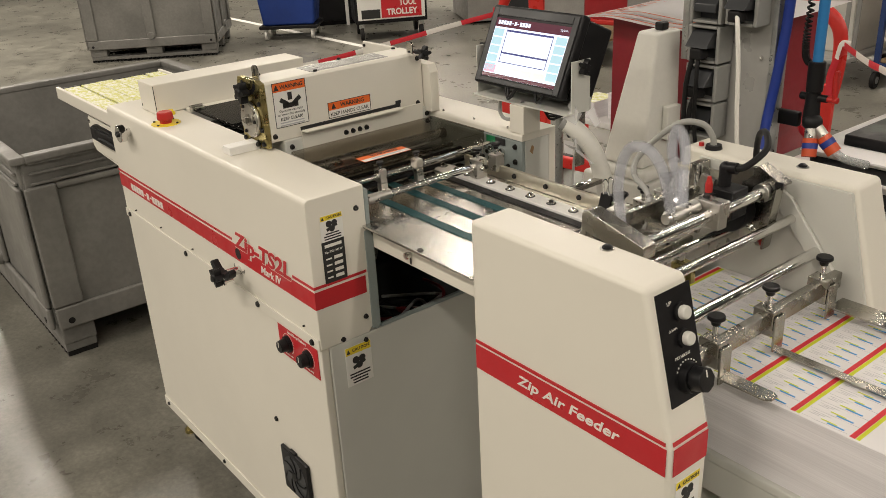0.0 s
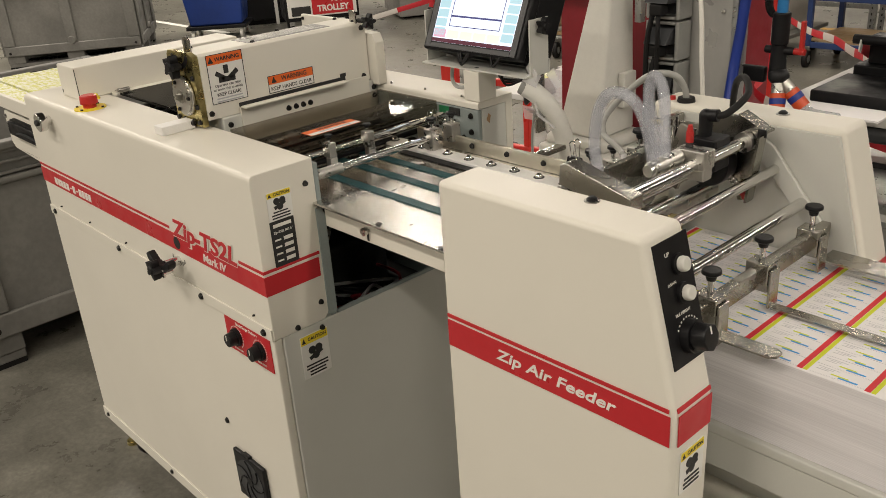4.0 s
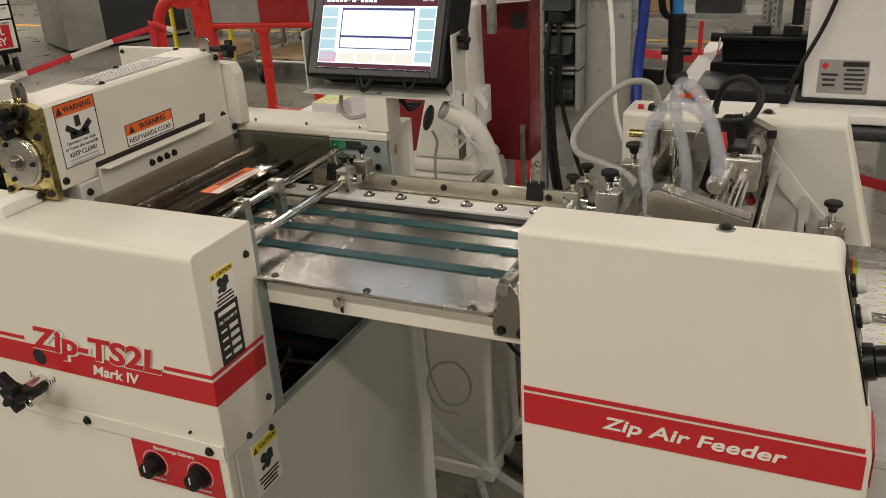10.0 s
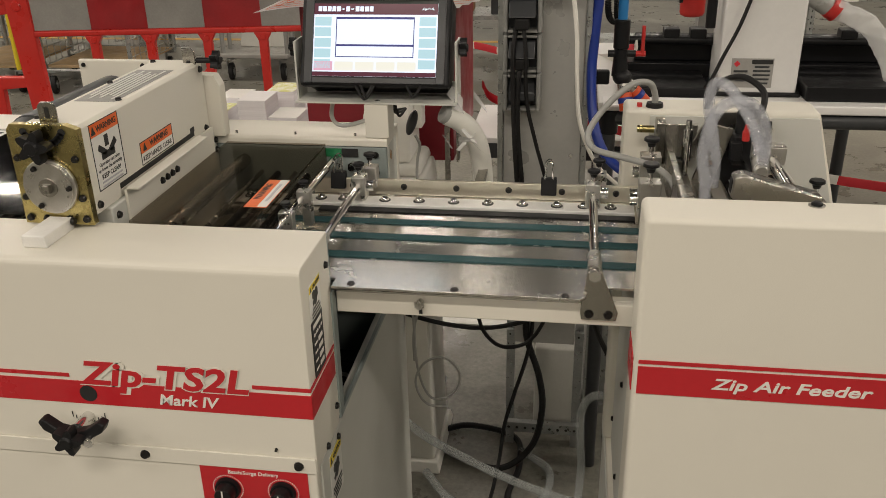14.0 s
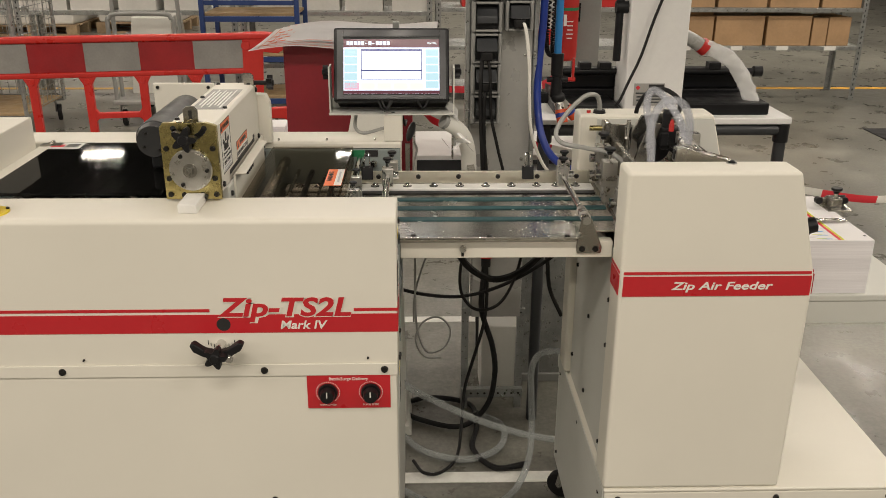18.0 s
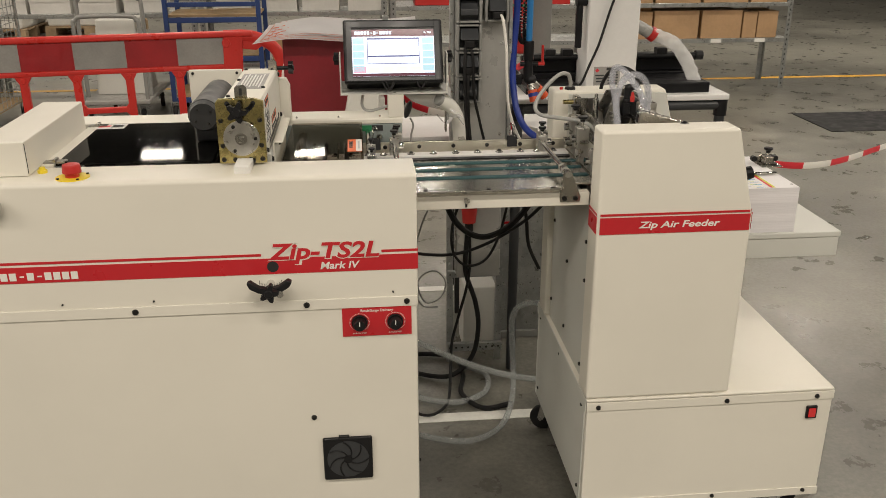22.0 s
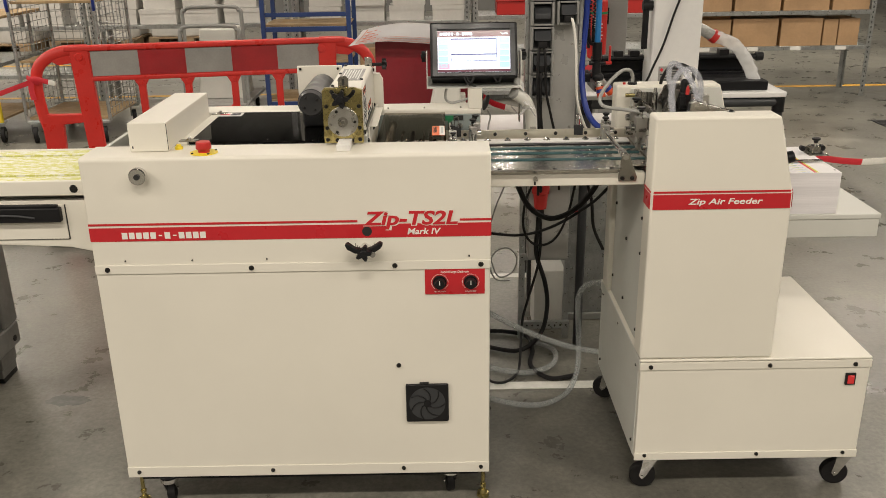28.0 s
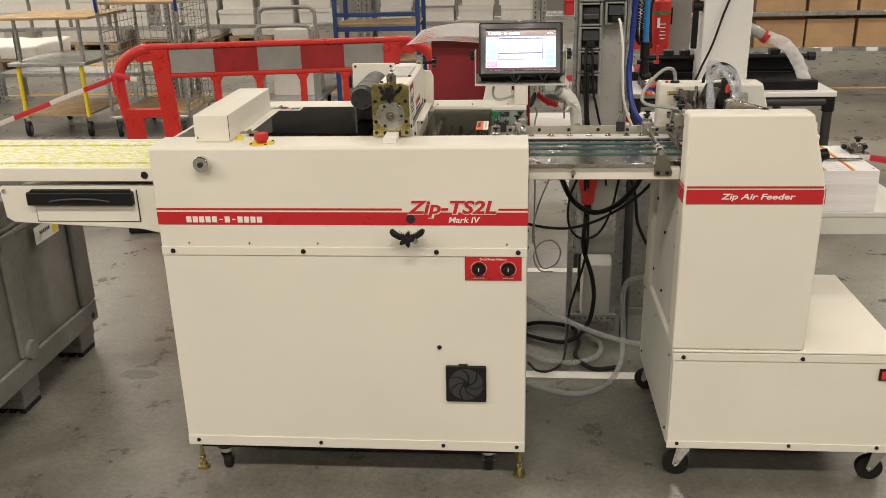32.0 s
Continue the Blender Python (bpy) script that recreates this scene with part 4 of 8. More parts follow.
lettering("KEEP CLEAR!", 0.052, right(lx + 0.0008, 0.166, 1.091), INK, w1, 0.0004, bold=0.01)
rows_of_bars(right(lx + 0.0004, 0.166, 1.0805), 0.060, 0.011, 2, w1, GREYINK, seed=6)
w2 = part("warning_label", bx(bm_new(), lx, lx + 0.0008, 0.254, 0.364, 1.069, 1.104), LABEL, head, "small white and orange warning label")
part("label_border", label_edge(0.254, 0.364, 1.069, 1.104), INK, w2)
part("label_head", bx(bm_new(), lx + 0.0008, lx + 0.0012, 0.2555, 0.3625, 1.0865, 1.1035), ORANGE, w2)
lettering("WARNING", 0.062, right(lx + 0.0012, 0.316, 1.095), INK, w2, 0.0004, bold=0.02)
part("warning_triangle", prism(bm_new(), [(0.262, 1.089), (0.274, 1.089), (0.268, 1.101)], "x", lx + 0.0012, lx + 0.0016), INK, w2)
lettering("KEEP HANDS CLEAR", 0.098, right(lx + 0.0008, 0.309, 1.0775), INK, w2, 0.0004, bold=0.005)
# smoked guard over the infeed
SG = part("smoked_guard", bx(bm_new(), -0.290, -0.108, 0.139, 0.515, 1.022, 1.028, 0.0015), SMOKE, PRESS, "smoked acrylic guard")
part("guard_front", bx(bm_new(), -0.114, -0.108, 0.139, 0.515, 0.985, 1.0215, 0.001), SMOKE, SG)
ol = part("orange_label", slab(flat_on(-0.128, 0.262, 1.0285, 90), 0.115, 0.034, 0.0006), ORANGE, SG, "orange and white warning label")
part("label_foot", slab(flat_on(-0.1185, 0.262, 1.0291, 90), 0.113, 0.014, 0.0004), LABEL, ol)
lettering("WARNING", 0.066, flat_on(-0.137, 0.268, 1.0291, 90), INK, ol, 0.0004, bold=0.02)
rows_of_bars(flat_on(-0.1185, 0.262, 1.0293, 90), 0.09, 0.009, 1, ol, GREYINK, seed=4)
part("feed_roller", cy(bm_new(), (-0.265, 0.139, 0.99), (-0.265, 0.526, 0.99), 0.012, None, 20), STEEL, PRESS)
for xx, zz, rr in ((-0.235, 0.968, 0.004), (-0.205, 0.965, 0.006), (-0.172, 0.968, 0.003), (-0.150, 0.962, 0.006)):
    part("guide_rod", cy(bm_new(), (xx, 0.139, zz), (xx, 0.526, zz), rr, None, 12), BLACKMETAL if rr > 0.005 else STEEL, PRESS)
for yy in (0.19, 0.265, 0.335, 0.405, 0.475):
    part("guide_strip", bx(bm_new(), -0.285, -0.120, yy - 0.010, yy + 0.010, 0.9480, 0.9500), DARKGREY, PRESS)
# tags and fittings on the rear frame plate
part("green_tag", bx(bm_new(), -0.112, -0.083, 0.5240, 0.5262, 1.001, 1.016), GREENTAG, PRESS)
part("black_tag", bx(bm_new(), -0.0825, -0.053, 0.5240, 0.5262, 1.001, 1.016), INK, PRESS)
for xx in (-0.092, -0.063):
    part("fitting", cy(cy(bm_new(), (xx, 0.5264, 0.986), (xx, 0.516, 0.986), 0.0085, None, 6), (xx, 0.516, 0.986), (xx, 0.507, 0.986), 0.006, None, 14), CHROME, PRESS)
bolts([(x, 0.5263, z) for x, z in ((-0.022, 1.005), (-0.022, 0.972), (-0.045, 0.957), (-0.012, 0.945))], 0.0065, (0, -1, 0), PRESS)
bolts([(x, 0.540, 1.0362) for x in (-0.28, -0.17, -0.06)], 0.003, (0, 0, 1), PRESS, CHROME)
post = part("screen_post", bx(bm_new(), -0.038, 0.004, 0.5265, 0.575, 1.0363, 1.0955, 0.0015), PAINT, PRESS)
bolts([(-0.018, 0.545, 1.0956)], 0.006, (0, 0, 1), post)

# ---- touch screen on its bracket ----
MX, MY, MZ, MT = -0.0195, 0.567, 1.202, 24.0
MON = thing("touch_screen", "black touch screen with a lit display, on a bracket", "monitor", at=(MX, MY, 1.096))
MM = pose(MX, MY, MZ, 90 - MT, 0, 0)
MD = MM @ Matrix.Translation((0, -0.0055, 0)) @ Matrix.Diagonal((1.036, 0.985, 1, 1))
def on_screen(bm, m=MM):
    bmesh.ops.transform(bm, matrix=m, verts=bm.verts[:])
    return bm
part("screen_body", on_screen(bx(bx(bm_new(), -0.130, 0.130, -0.084, 0.084, -0.012, 0.010, 0.005), -0.126, 0.126, -0.080, 0.080, -0.088, -0.011, 0.006)), BLACKMETAL, MON)
bez = part("bezel", on_screen(bx(bx(bx(bx(bm_new(), -0.122, -0.1085, -0.079, 0.078, 0.0102, 0.0125), 0.1085, 0.122, -0.079, 0.078, 0.0102, 0.0125), -0.1075, 0.1075, 0.0625, 0.078, 0.0102, 0.0125), -0.1075, 0.1075, -0.079, -0.0705, 0.0102, 0.0125)), DARKGREY, MON)
scr = part("display", on_screen(bx(bm_new(), -0.104, 0.104, -0.063, 0.063, 0.0102, 0.0110), MD), SCREEN, MON, "lit white display")
def on_display(x0, x1, y0, y1, mm, name="display_field"):
    return part(name, on_screen(bx(bm_new(), x0, x1, y0, y1, 0.0112, 0.0115), MD), mm, scr)
on_display(-0.104, 0.104, 0.044, 0.063, SCREENRED, "title_bar")
for i in range(12):
    if i in (5, 7):
        on_display(-0.097 + i * 0.0079, -0.097 + i * 0.0079 + 0.005, 0.0525, 0.0545, SCREEN, "title_block")
    else:
        part("title_block", on_screen(bx(bm_new(), -0.097 + i * 0.0079, -0.097 + i * 0.0079 + 0.0062, 0.0495, 0.0580, 0.0116, 0.0118), MD), SCREEN, scr)
lettering("Zip-TS2L", 0.020, MD @ pose(0.088, 0.0535, 0.0116), SCREEN, scr, 0.0002)
for i in range(5):
    for xa in (-0.102, 0.074):
        on_display(xa, xa + 0.028, 0.040 - i * 0.0185 - 0.0155, 0.040 - i * 0.0185, SCREENBLUE, "display_button")
for i, mm in enumerate((SCREENPINK, SCREENCREAM, SCREENCREAM, SCREENCREAM, SCREENCREAM)):
    on_display(-0.102 + i * 0.0352, -0.070 + i * 0.0352, -0.0535, -0.0375, mm, "display_button")
for za, zb in ((0.036, 0.040), (-0.0110, -0.0075), (-0.0300, -0.0285)):
    on_display(-0.066, 0.066, za, zb, SCREENNAVY, "display_rule")
for xa in (-0.066, 0.0645):
    on_display(xa, xa + 0.0015, -0.0283, 0.0358, SCREENNAVY, "display_rule")
on_display(-0.104, 0.104, -0.063, -0.0555, SCREENRED, "status_line")
bm = bm_new()
for s in (-1, 1):
    bx(bm, MX + s * 0.1405 - 0.0015, MX + s * 0.1405 + 0.0015, 0.545, 0.596, 1.0992, 1.200)
bx(bx(bm, MX - 0.142, MX + 0.142, 0.530, 0.600, 1.0960, 1.0990), MX - 0.142, MX + 0.142, 0.5972, 0.600, 1.0990, 1.122)
part("bracket", bm, PAINT_SIDE, MON, "grey painted U-shaped bracket")
for s in (-1, 1):
    star_knob((MX + s * 0.144, 0.575, 1.186), (s, 0, 0), 0.017, MON, "side_knob")
for i, (a, b, sag) in enumerate(((-0.035, 0.005, 0.020), (-0.025, 0.0, 0.014), (0.055, 0.085, 0.014))):
    part("screen_cable", tube(bm_new(), [(MX + a, 0.53, 1.135), (MX + (a + b) / 2, 0.520, 1.128 - sag), (MX + b, 0.53, 1.135)], 0.0025, 8), RUBBER, MON)
part("grey_cable", tube(bm_new(), [(MX - 0.082, 0.56, 1.098), (MX - 0.086, 0.56, 1.062), (MX - 0.066, 0.56, 1.048), (MX - 0.018, 0.56, 1.060)], 0.004, 8), GREYTUBE, MON)

part("cable_boot", ball(bm_new(), (0, 0, 0), 1, 16), DARKGREY, MON, "dark grey moulded cable boot")
bpy.data.objects["cable_boot"].data.transform(pose(0.022, 0.650, 1.030, 0, 18, 0) @ Matrix.Diagonal((0.0095, 0.0085, 0.026, 1)))
part("boot_cable", tube(bm_new(), [(0.028, 0.650, 1.006), (0.036, 0.651, 0.985), (0.030, 0.651, 0.955), (0.028, 0.652, 0.90), (0.03, 0.66, 0.80)], 0.0028, 8), GREYTUBE, MON)
for i in range(3):
    part("screen_cable", tube(bm_new(), [(MX + 0.02, 0.590, 1.098), (-0.004 + 0.006 * i, 0.598, 1.070 - 0.006 * i), (0.012, 0.645, 1.058)], 0.0026, 8), RUBBER, MON)

# ---- infeed table ----
TAB = thing("infeed_table", "stainless infeed table with teal transport belts between the two machines", "machine table", at=(0.2, 0.3, 0.915))
part("table_plate", prism(bm_new(), [(-0.300, 0.139), (0.004, 0.139), (0.004, 0.1135), (0.340, 0.1115), (0.348, 0.1195), (0.348, 0.150), (0.43, 0.150), (0.43, 0.475), (-0.300, 0.475)], "z", 0.950, 0.954, 0.0006), TABLESTEEL, TAB, "brushed stainless plate")
part("front_rim", bx(bx(bm_new(), 0.004, 0.413, 0.134, 0.146, 0.9035, 0.9360, 0.002), 0.350, 0.413, 0.1465, 0.160, 0.930, 0.9360, 0.001), PAINT, TAB)
part("plate_lip", prism(bm_new(), [(0.1128, 0.9496), (0.1150, 0.9496), (0.1342, 0.9372), (0.1335, 0.9362)], "x", 0.004, 0.340), STEEL, TAB, "bent front lip of the plate")
part("rear_rim", bx(bm_new(), 0.004, 0.402, 0.485, 0.497, 0.9035, 0.948, 0.002), PAINT, TAB)
for xa in (0.06, 0.32):
    part("cross_member", bx(bm_new(), xa, xa + 0.03, 0.147, 0.484, 0.918, 0.9495), BLACKMETAL, TAB)
for yb in (0.217, 0.287, 0.346):
    part("belt", bx(bm_new(), -0.180, 0.428, yb - 0.0095, yb + 0.0095, 0.9542, 0.9562, 0.0004), TEAL, TAB, "teal flat belt")
for xb, yb in ((0.0295, 0.124), (0.173, 0.1205), (0.3205, 0.118)):
    part("slotted_screw", cy(bm_new(), (xb, yb, 0.954), (xb, yb, 0.9565), 0.006, 0.004, 14), BOLT, TAB)
ls = part("latch_screw", cy(cy(bm_new(), (0.1235, 0.134, 0.926), (0.1235, 0.124, 0.926), 0.0055, None, 12), (0.1235, 0.128, 0.926), (0.1235, 0.123, 0.926), 0.0075, None, 6), ALU, TAB)
part("latch_slot", bx(bm_new(), 0.1210, 0.1260, 0.1332, 0.1338, 0.9075, 0.922), INK, ls)
guide = part("ball_guide", bx(bm_new(), -0.250, 0.425, 0.403, 0.441, 0.9555, 0.9615, 0.0012), WHITEALU, TAB, "aluminium ball guide bar")
# flat black strip laid in as the shade along the ball guide
part("guide_shade", bx(bm_new(), -0.09, 0.425, 0.384, 0.4025, 0.9545, 0.9562), BLACKMETAL, TAB)
for xb in (-0.220, -0.180, -0.140, -0.095, -0.056, 0.015, 0.073, 0.131, 0.188, 0.245, 0.301, 0.344, 0.3875):
    part("guide_ball", ball(bm_new(), (xb, 0.4225, 0.9625), 0.0072, 14), CHROME, guide)
    part("ball_seat", cy(bm_new(), (xb, 0.4225, 0.9612), (xb, 0.4225, 0.9622), 0.0098, None, 18), INK, guide)
rail = part("side_rail", bx(bm_new(), -0.120, 0.440, 0.466, 0.474, 0.9545, 0.982, 0.001), OLDRAIL, TAB, "nickel-plated side rail")
bolts([(x, 0.4658, 0.970) for x in (-0.05, 0.0395, 0.130, 0.219, 0.308, 0.397)], 0.0058, (0, -1, 0), rail)
# cross rods with clamp blocks
def cross_rod(x, y0, y1, z, mm=CHROME, knob=True):
    r = part("cross_rod", cy(bm_new(), (x, y0, z), (x, y1, z), 0.0068, None, 18), mm, TAB)
    part("rod_sleeve", cy(bm_new(), (x, y0 - 0.002, z), (x, y0 + 0.052, z), 0.0095, None, 18), ALU, r)
    bl = part("clamp_block", bx(bm_new(), x - 0.012, x + 0.012, y1 - 0.012, y1 + 0.016, 0.962, 1.003, 0.002), ALU, r)
    thumb_screw((x, y1, 1.003), 0.0105, bl, stem=0.008)
    part("side_nut", cy(bm_new(), (x + 0.012, y1 + 0.002, 0.985), (x + 0.024, y1 + 0.002, 0.985), 0.009, None, 12), CHROME, bl)
    bl2 = part("clamp_block", bx(bm_new(), x - 0.004, x + 0.022, y1 + 0.032, y1 + 0.056, 0.970, 1.006, 0.002), ALU, r)
    thumb_screw((x + 0.009, y1 + 0.044, 1.006), 0.0105, bl2, stem=0.008)
    return r
cross_rod(-0.028, 0.150, 0.425, 0.986)
cross_rod(0.358, 0.137, 0.425, 0.982)
rr = part("cross_rod", cy(bm_new(), (-0.094, 0.140, 1.000), (-0.094, 0.526, 1.000), 0.0066, None, 16), CHROME, TAB)
for yy in (0.225, 0.315):
    hb = part("hold_down_block", bx(bx(bm_new(), -0.100, -0.078, yy - 0.008, yy + 0.008, 0.988, 1.016, 0.002), -0.092, -0.078, yy - 0.008, yy + 0.008, 0.958, 0.9878, 0.001), ALU, rr)
    thumb_screw((-0.089, yy, 1.016), 0.008, hb, stem=0.004)
cl = part("clamp_plate", prism(bm_new(), [(0.343, 0.914), (0.389, 0.914), (0.391, 0.926), (0.369, 0.982), (0.363, 0.988), (0.353, 0.988), (0.348, 0.982), (0.341, 0.926)], "y", 0.1295, 0.1335, 0.001), STEEL, TAB, "stainless clamp plate")
bolts([(0.353, 0.1293, 0.923), (0.3785, 0.1293, 0.923)], 0.0065, (0, -1, 0), cl)
part("clamp_pin", cy(cy(bm_new(), (0.358, 0.126, 0.981), (0.358, 0.140, 0.982), 0.006, None, 12), (0.358, 0.1245, 0.981), (0.358, 0.1290, 0.981), 0.0085, None, 6), CHROME, cl)
# binder clips on the rail
def binder_clip(x, y, z):
    c = thing("binder_clip", "black binder clip clamped on the side rail", "binder clip", "binder clips", at=(x, y, z))
    part("clip_body", prism(bm_new(), [(y - 0.013, z - 0.018), (y + 0.013, z - 0.018), (y + 0.0045, z + 0.010), (y - 0.0045, z + 0.010)], "x", x - 0.013, x + 0.013, 0.001), BLACKMETAL, c)
    for s in (-1, 1):
        yy = y + s * 0.004
        part("wire_handle", tube(bm_new(), [(x - 0.007, yy, z + 0.008), (x - 0.005, yy + s * 0.002, z + 0.026), (x - 0.006, yy + s * 0.003, z + 0.034), (x, yy + s * 0.003, z + 0.040), (x + 0.006, yy + s * 0.003, z + 0.034), (x + 0.005, yy + s * 0.002, z + 0.026), (x + 0.007, yy, z + 0.008)], 0.0011, 6, 3), CHROME, c)
binder_clip(0.286, 0.470, 0.9835)
binder_clip(-0.075, 0.470, 0.9835)
# cables inside the machine under the table
rnd = random.Random(3)
for i in range(9):
    pts = [(-0.05 - rnd.uniform(0, 0.3), 0.2 + rnd.uniform(0, 0.3), 0.565 + rnd.uniform(0, 0.06)) for _ in range(6)]
    part("inner_cable", tube(bm_new(), pts, 0.004, 6, 6), (RUBBER, GREYTUBE, DARKRED, RUBBER)[i % 4], PRESS)
part("inner_bar", cy(bm_new(), (-0.02, 0.14, 0.86), (-0.30, 0.40, 0.88), 0.008, None, 12), STEEL, PRESS)

# ---- the air feeder ----
FEED = thing("air_feeder", "cream-painted air feeder with red stripe and stainless fittings, on casters", "machine", at=(0.7, 0.3, 0))
FY = 0.038
FB = 0.62
part("base_front", bx(bm_new(), 0.413, 1.042, FY, FY + 0.02, 0.121, 0.428, 0.003), PAINT, FEED)
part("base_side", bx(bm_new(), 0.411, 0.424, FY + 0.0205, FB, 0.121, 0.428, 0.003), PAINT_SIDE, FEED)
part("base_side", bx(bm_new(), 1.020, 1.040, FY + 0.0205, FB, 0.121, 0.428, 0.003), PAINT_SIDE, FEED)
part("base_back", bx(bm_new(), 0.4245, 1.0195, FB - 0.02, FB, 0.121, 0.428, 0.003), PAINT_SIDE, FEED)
part("base_top", bx(bm_new(), 0.411, 1.043, FY - 0.002, FB + 0.001, 0.4285, 0.436, 0.003), PAINT, FEED)
part("base_flange", bx(bm_new(), 0.411, 1.043, FY - 0.0035, FY - 0.0003, 0.405, 0.428, 0.001), PAINT, FEED)
part("base_flange", bx(bm_new(), 0.411, 1.043, FY - 0.0035, FY - 0.0003, 0.119, 0.142, 0.001), PAINT, FEED)
bolts([(x, FY - 0.0036, 0.415) for x in (0.440, 0.765, 0.998)], 0.0066, (0, -1, 0), FEED)
bolts([(x, FY - 0.0036, 0.135) for x in (0.440, 0.757, 1.002)], 0.0058, (0, -1, 0), FEED)
part("base_floor", bx(bm_new(), 0.425, 1.019, FY + 0.021, FB - 0.021, 0.121, 0.13), BLACKMETAL, FEED)
# main column side plates and covers
OUT = [(0.408, 0.4365), (0.768, 0.4365), (0.770, 0.900), (0.719, 1.101), (0.408, 1.101)]
OUTR = [(0.406, 0.4365), (0.768, 0.4365), (0.770, 0.900), (0.715, 1.099), (0.406, 1.099)]
part("front_cover", prism(bm_new(), OUT, "y", FY + 0.0005, 0.115, 0.008, 4), PAINT, FEED)
part("rear_cover", prism(bm_new(), OUTR, "y", 0.5205, 0.594, 0.008, 4), PAINT, FEED)
# feeder flank in the darker coat, shade included in its colour
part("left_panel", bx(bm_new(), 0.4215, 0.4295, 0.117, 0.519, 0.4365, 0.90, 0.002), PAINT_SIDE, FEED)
bolts([(0.4213, y, z) for y, z in ((0.1635, 0.80), (0.34, 0.68), (0.50, 0.74), (0.16, 0.70), (0.16, 0.47), (0.50, 0.50), (0.34, 0.49))], 0.0055, (-1, 0, 0), FEED)
bolts([(0.4108, y, z) for y, z in ((0.08, 0.40), (0.58, 0.40), (0.33, 0.41), (0.08, 0.16), (0.58, 0.16))], 0.005, (-1, 0, 0), FEED)
part("left_flange", bx(bm_new(), 0.4080, 0.4108, FY, FB, 0.403, 0.437, 0.001), PAINT_SIDE, FEED)
# stripe round the cover
part("stripe", bx(bm_new(), 0.4140, 0.7640, FY - 0.0012, FY, 0.8635, 0.9030), RED, FEED, "red stripe")
part("pinstripe", bx(bm_new(), 0.4140, 0.7620, FY - 0.0012, FY, 0.9070, 0.9120), RED, FEED)
part("stripe", bx(bm_new(), 0.7704, 0.7714, FY + 0.0060, 0.110, 0.8635, 0.9030), RED, FEED, "red stripe")
part("pinstripe", prism(bm_new(), [(0.7687, 0.9070), (0.7697, 0.9070), (0.7684, 0.9120), (0.7674, 0.9120)], "y", FY + 0.0060, 0.110), RED, FEED)
part("stripe", bx(bm_new(), 0.4068, 0.4080, FY + 0.0060, 0.110, 0.8635, 0.9030), RED, FEED, "red stripe")
part("pinstripe", bx(bm_new(), 0.4068, 0.4080, FY + 0.0060, 0.110, 0.9070, 0.9120), RED, FEED)
part("stripe", bx(bm_new(), 0.7704, 0.7714, 0.527, 0.588, 0.8635, 0.9030), RED, FEED, "red stripe")
lettering("Zip Air Feeder", 0.190, front(0.5985, FY - 0.0013, 0.8820), WHITEPRINT, FEED, 0.0009, slant=0.2, bold=0.018, height=0.0205)
caution(0.052, 0.10, 0.792, 0.850, 0.7700, FEED, 3, 3)
for yy, zz in ((0.098, 1.1012), (0.552, 1.0992)):
    ts = part("top_screw", cy(cy(bm_new(), (0.61, yy, zz + 0.001), (0.61, yy, zz + 0.003), 0.0068, 0.0066, 18), (0.61, yy, zz + 0.003), (0.61, yy, zz + 0.0055), 0.0062, 0.0035, 18), BLACK, FEED)
    part("washer", cy(bm_new(), (0.61, yy, zz - 0.0002), (0.61, yy, zz + 0.001), 0.0098, 0.0095, 20), ALU, ts)
# control strip on the slanted end
SL0, SL1 = Vector((0.7687, 0, 0.902)), Vector((0.7195, 0, 1.092))
ALONG = (SL1 - SL0).normalized()
SLM = Matrix(((0, ALONG.x, ALONG.z, (SL0.x + SL1.x) / 2 + 0.0008), (1, 0, 0, 0.084), (0, ALONG.z, -ALONG.x, (SL0.z + SL1.z) / 2), (0, 0, 0, 1)))
CP = part("control_strip", slab(SLM, 0.064, 0.142, 0.002, None, 0.0, 0.024), BLACKMETAL, FEED, "black control strip with white print")
def on_strip(v):
    return SLM @ Vector(v)
for v, word in ((0.064, "UP"), (0.031, "DOWN")):
    lettering(word, 0.008 if word == "UP" else 0.015, SLM @ pose(-0.010, v + 0.015, 0.0021), WHITEPRINT, CP, 0.0004)
    b = part("push_button", cy(bm_new(), on_strip((0.006, v, 0.002)), on_strip((0.006, v, 0.006)), 0.0118, None, 22), BLACK, CP)
    part("button_cap", cy(bm_new(), on_strip((0.006, v, 0.006)), on_strip((0.006, v, 0.015)), 0.0090, 0.0082, 20, 0.002), WHITEPLASTIC, b, "white round push button")
lettering("PILE HEIGHT", 0.028, SLM @ pose(0, 0.010, 0.0021), WHITEPRINT, CP, 0.0004)
bm = bm_new()
for i in range(9):
    a = radians(35 + i * 110 / 8)
    slab(SLM @ pose(0.004 + 0.022 * math.cos(a), -0.019 + 0.022 * math.sin(a), 0.002, 0, 0, math.degrees(a)), 0.0018, 0.002, 0.0004, bm)
part("dial_scale", bm, WHITEPRINT, CP)
kb = part("height_knob", cy(cy(bm_new(), on_strip((0.004, -0.019, 0.002)), on_strip((0.004, -0.019, 0.012)), 0.0195, 0.0185, 28), on_strip((0.004, -0.019, 0.012)), on_strip((0.004, -0.019, 0.030)), 0.0165, 0.0155, 8, 0.002), BLACK, CP, "black fluted knob")
part("pointer", slab(SLM @ pose(0.004, -0.010, 0.0302), 0.002, 0.009, 0.0006), WHITEPRINT, kb)
# mains switch
sw = part("mains_switch", bx(bm_new(), 0.976, 1.004, FY - 0.006, FY - 0.0003, 0.3525, 0.3875, 0.001), BLACK, FEED)
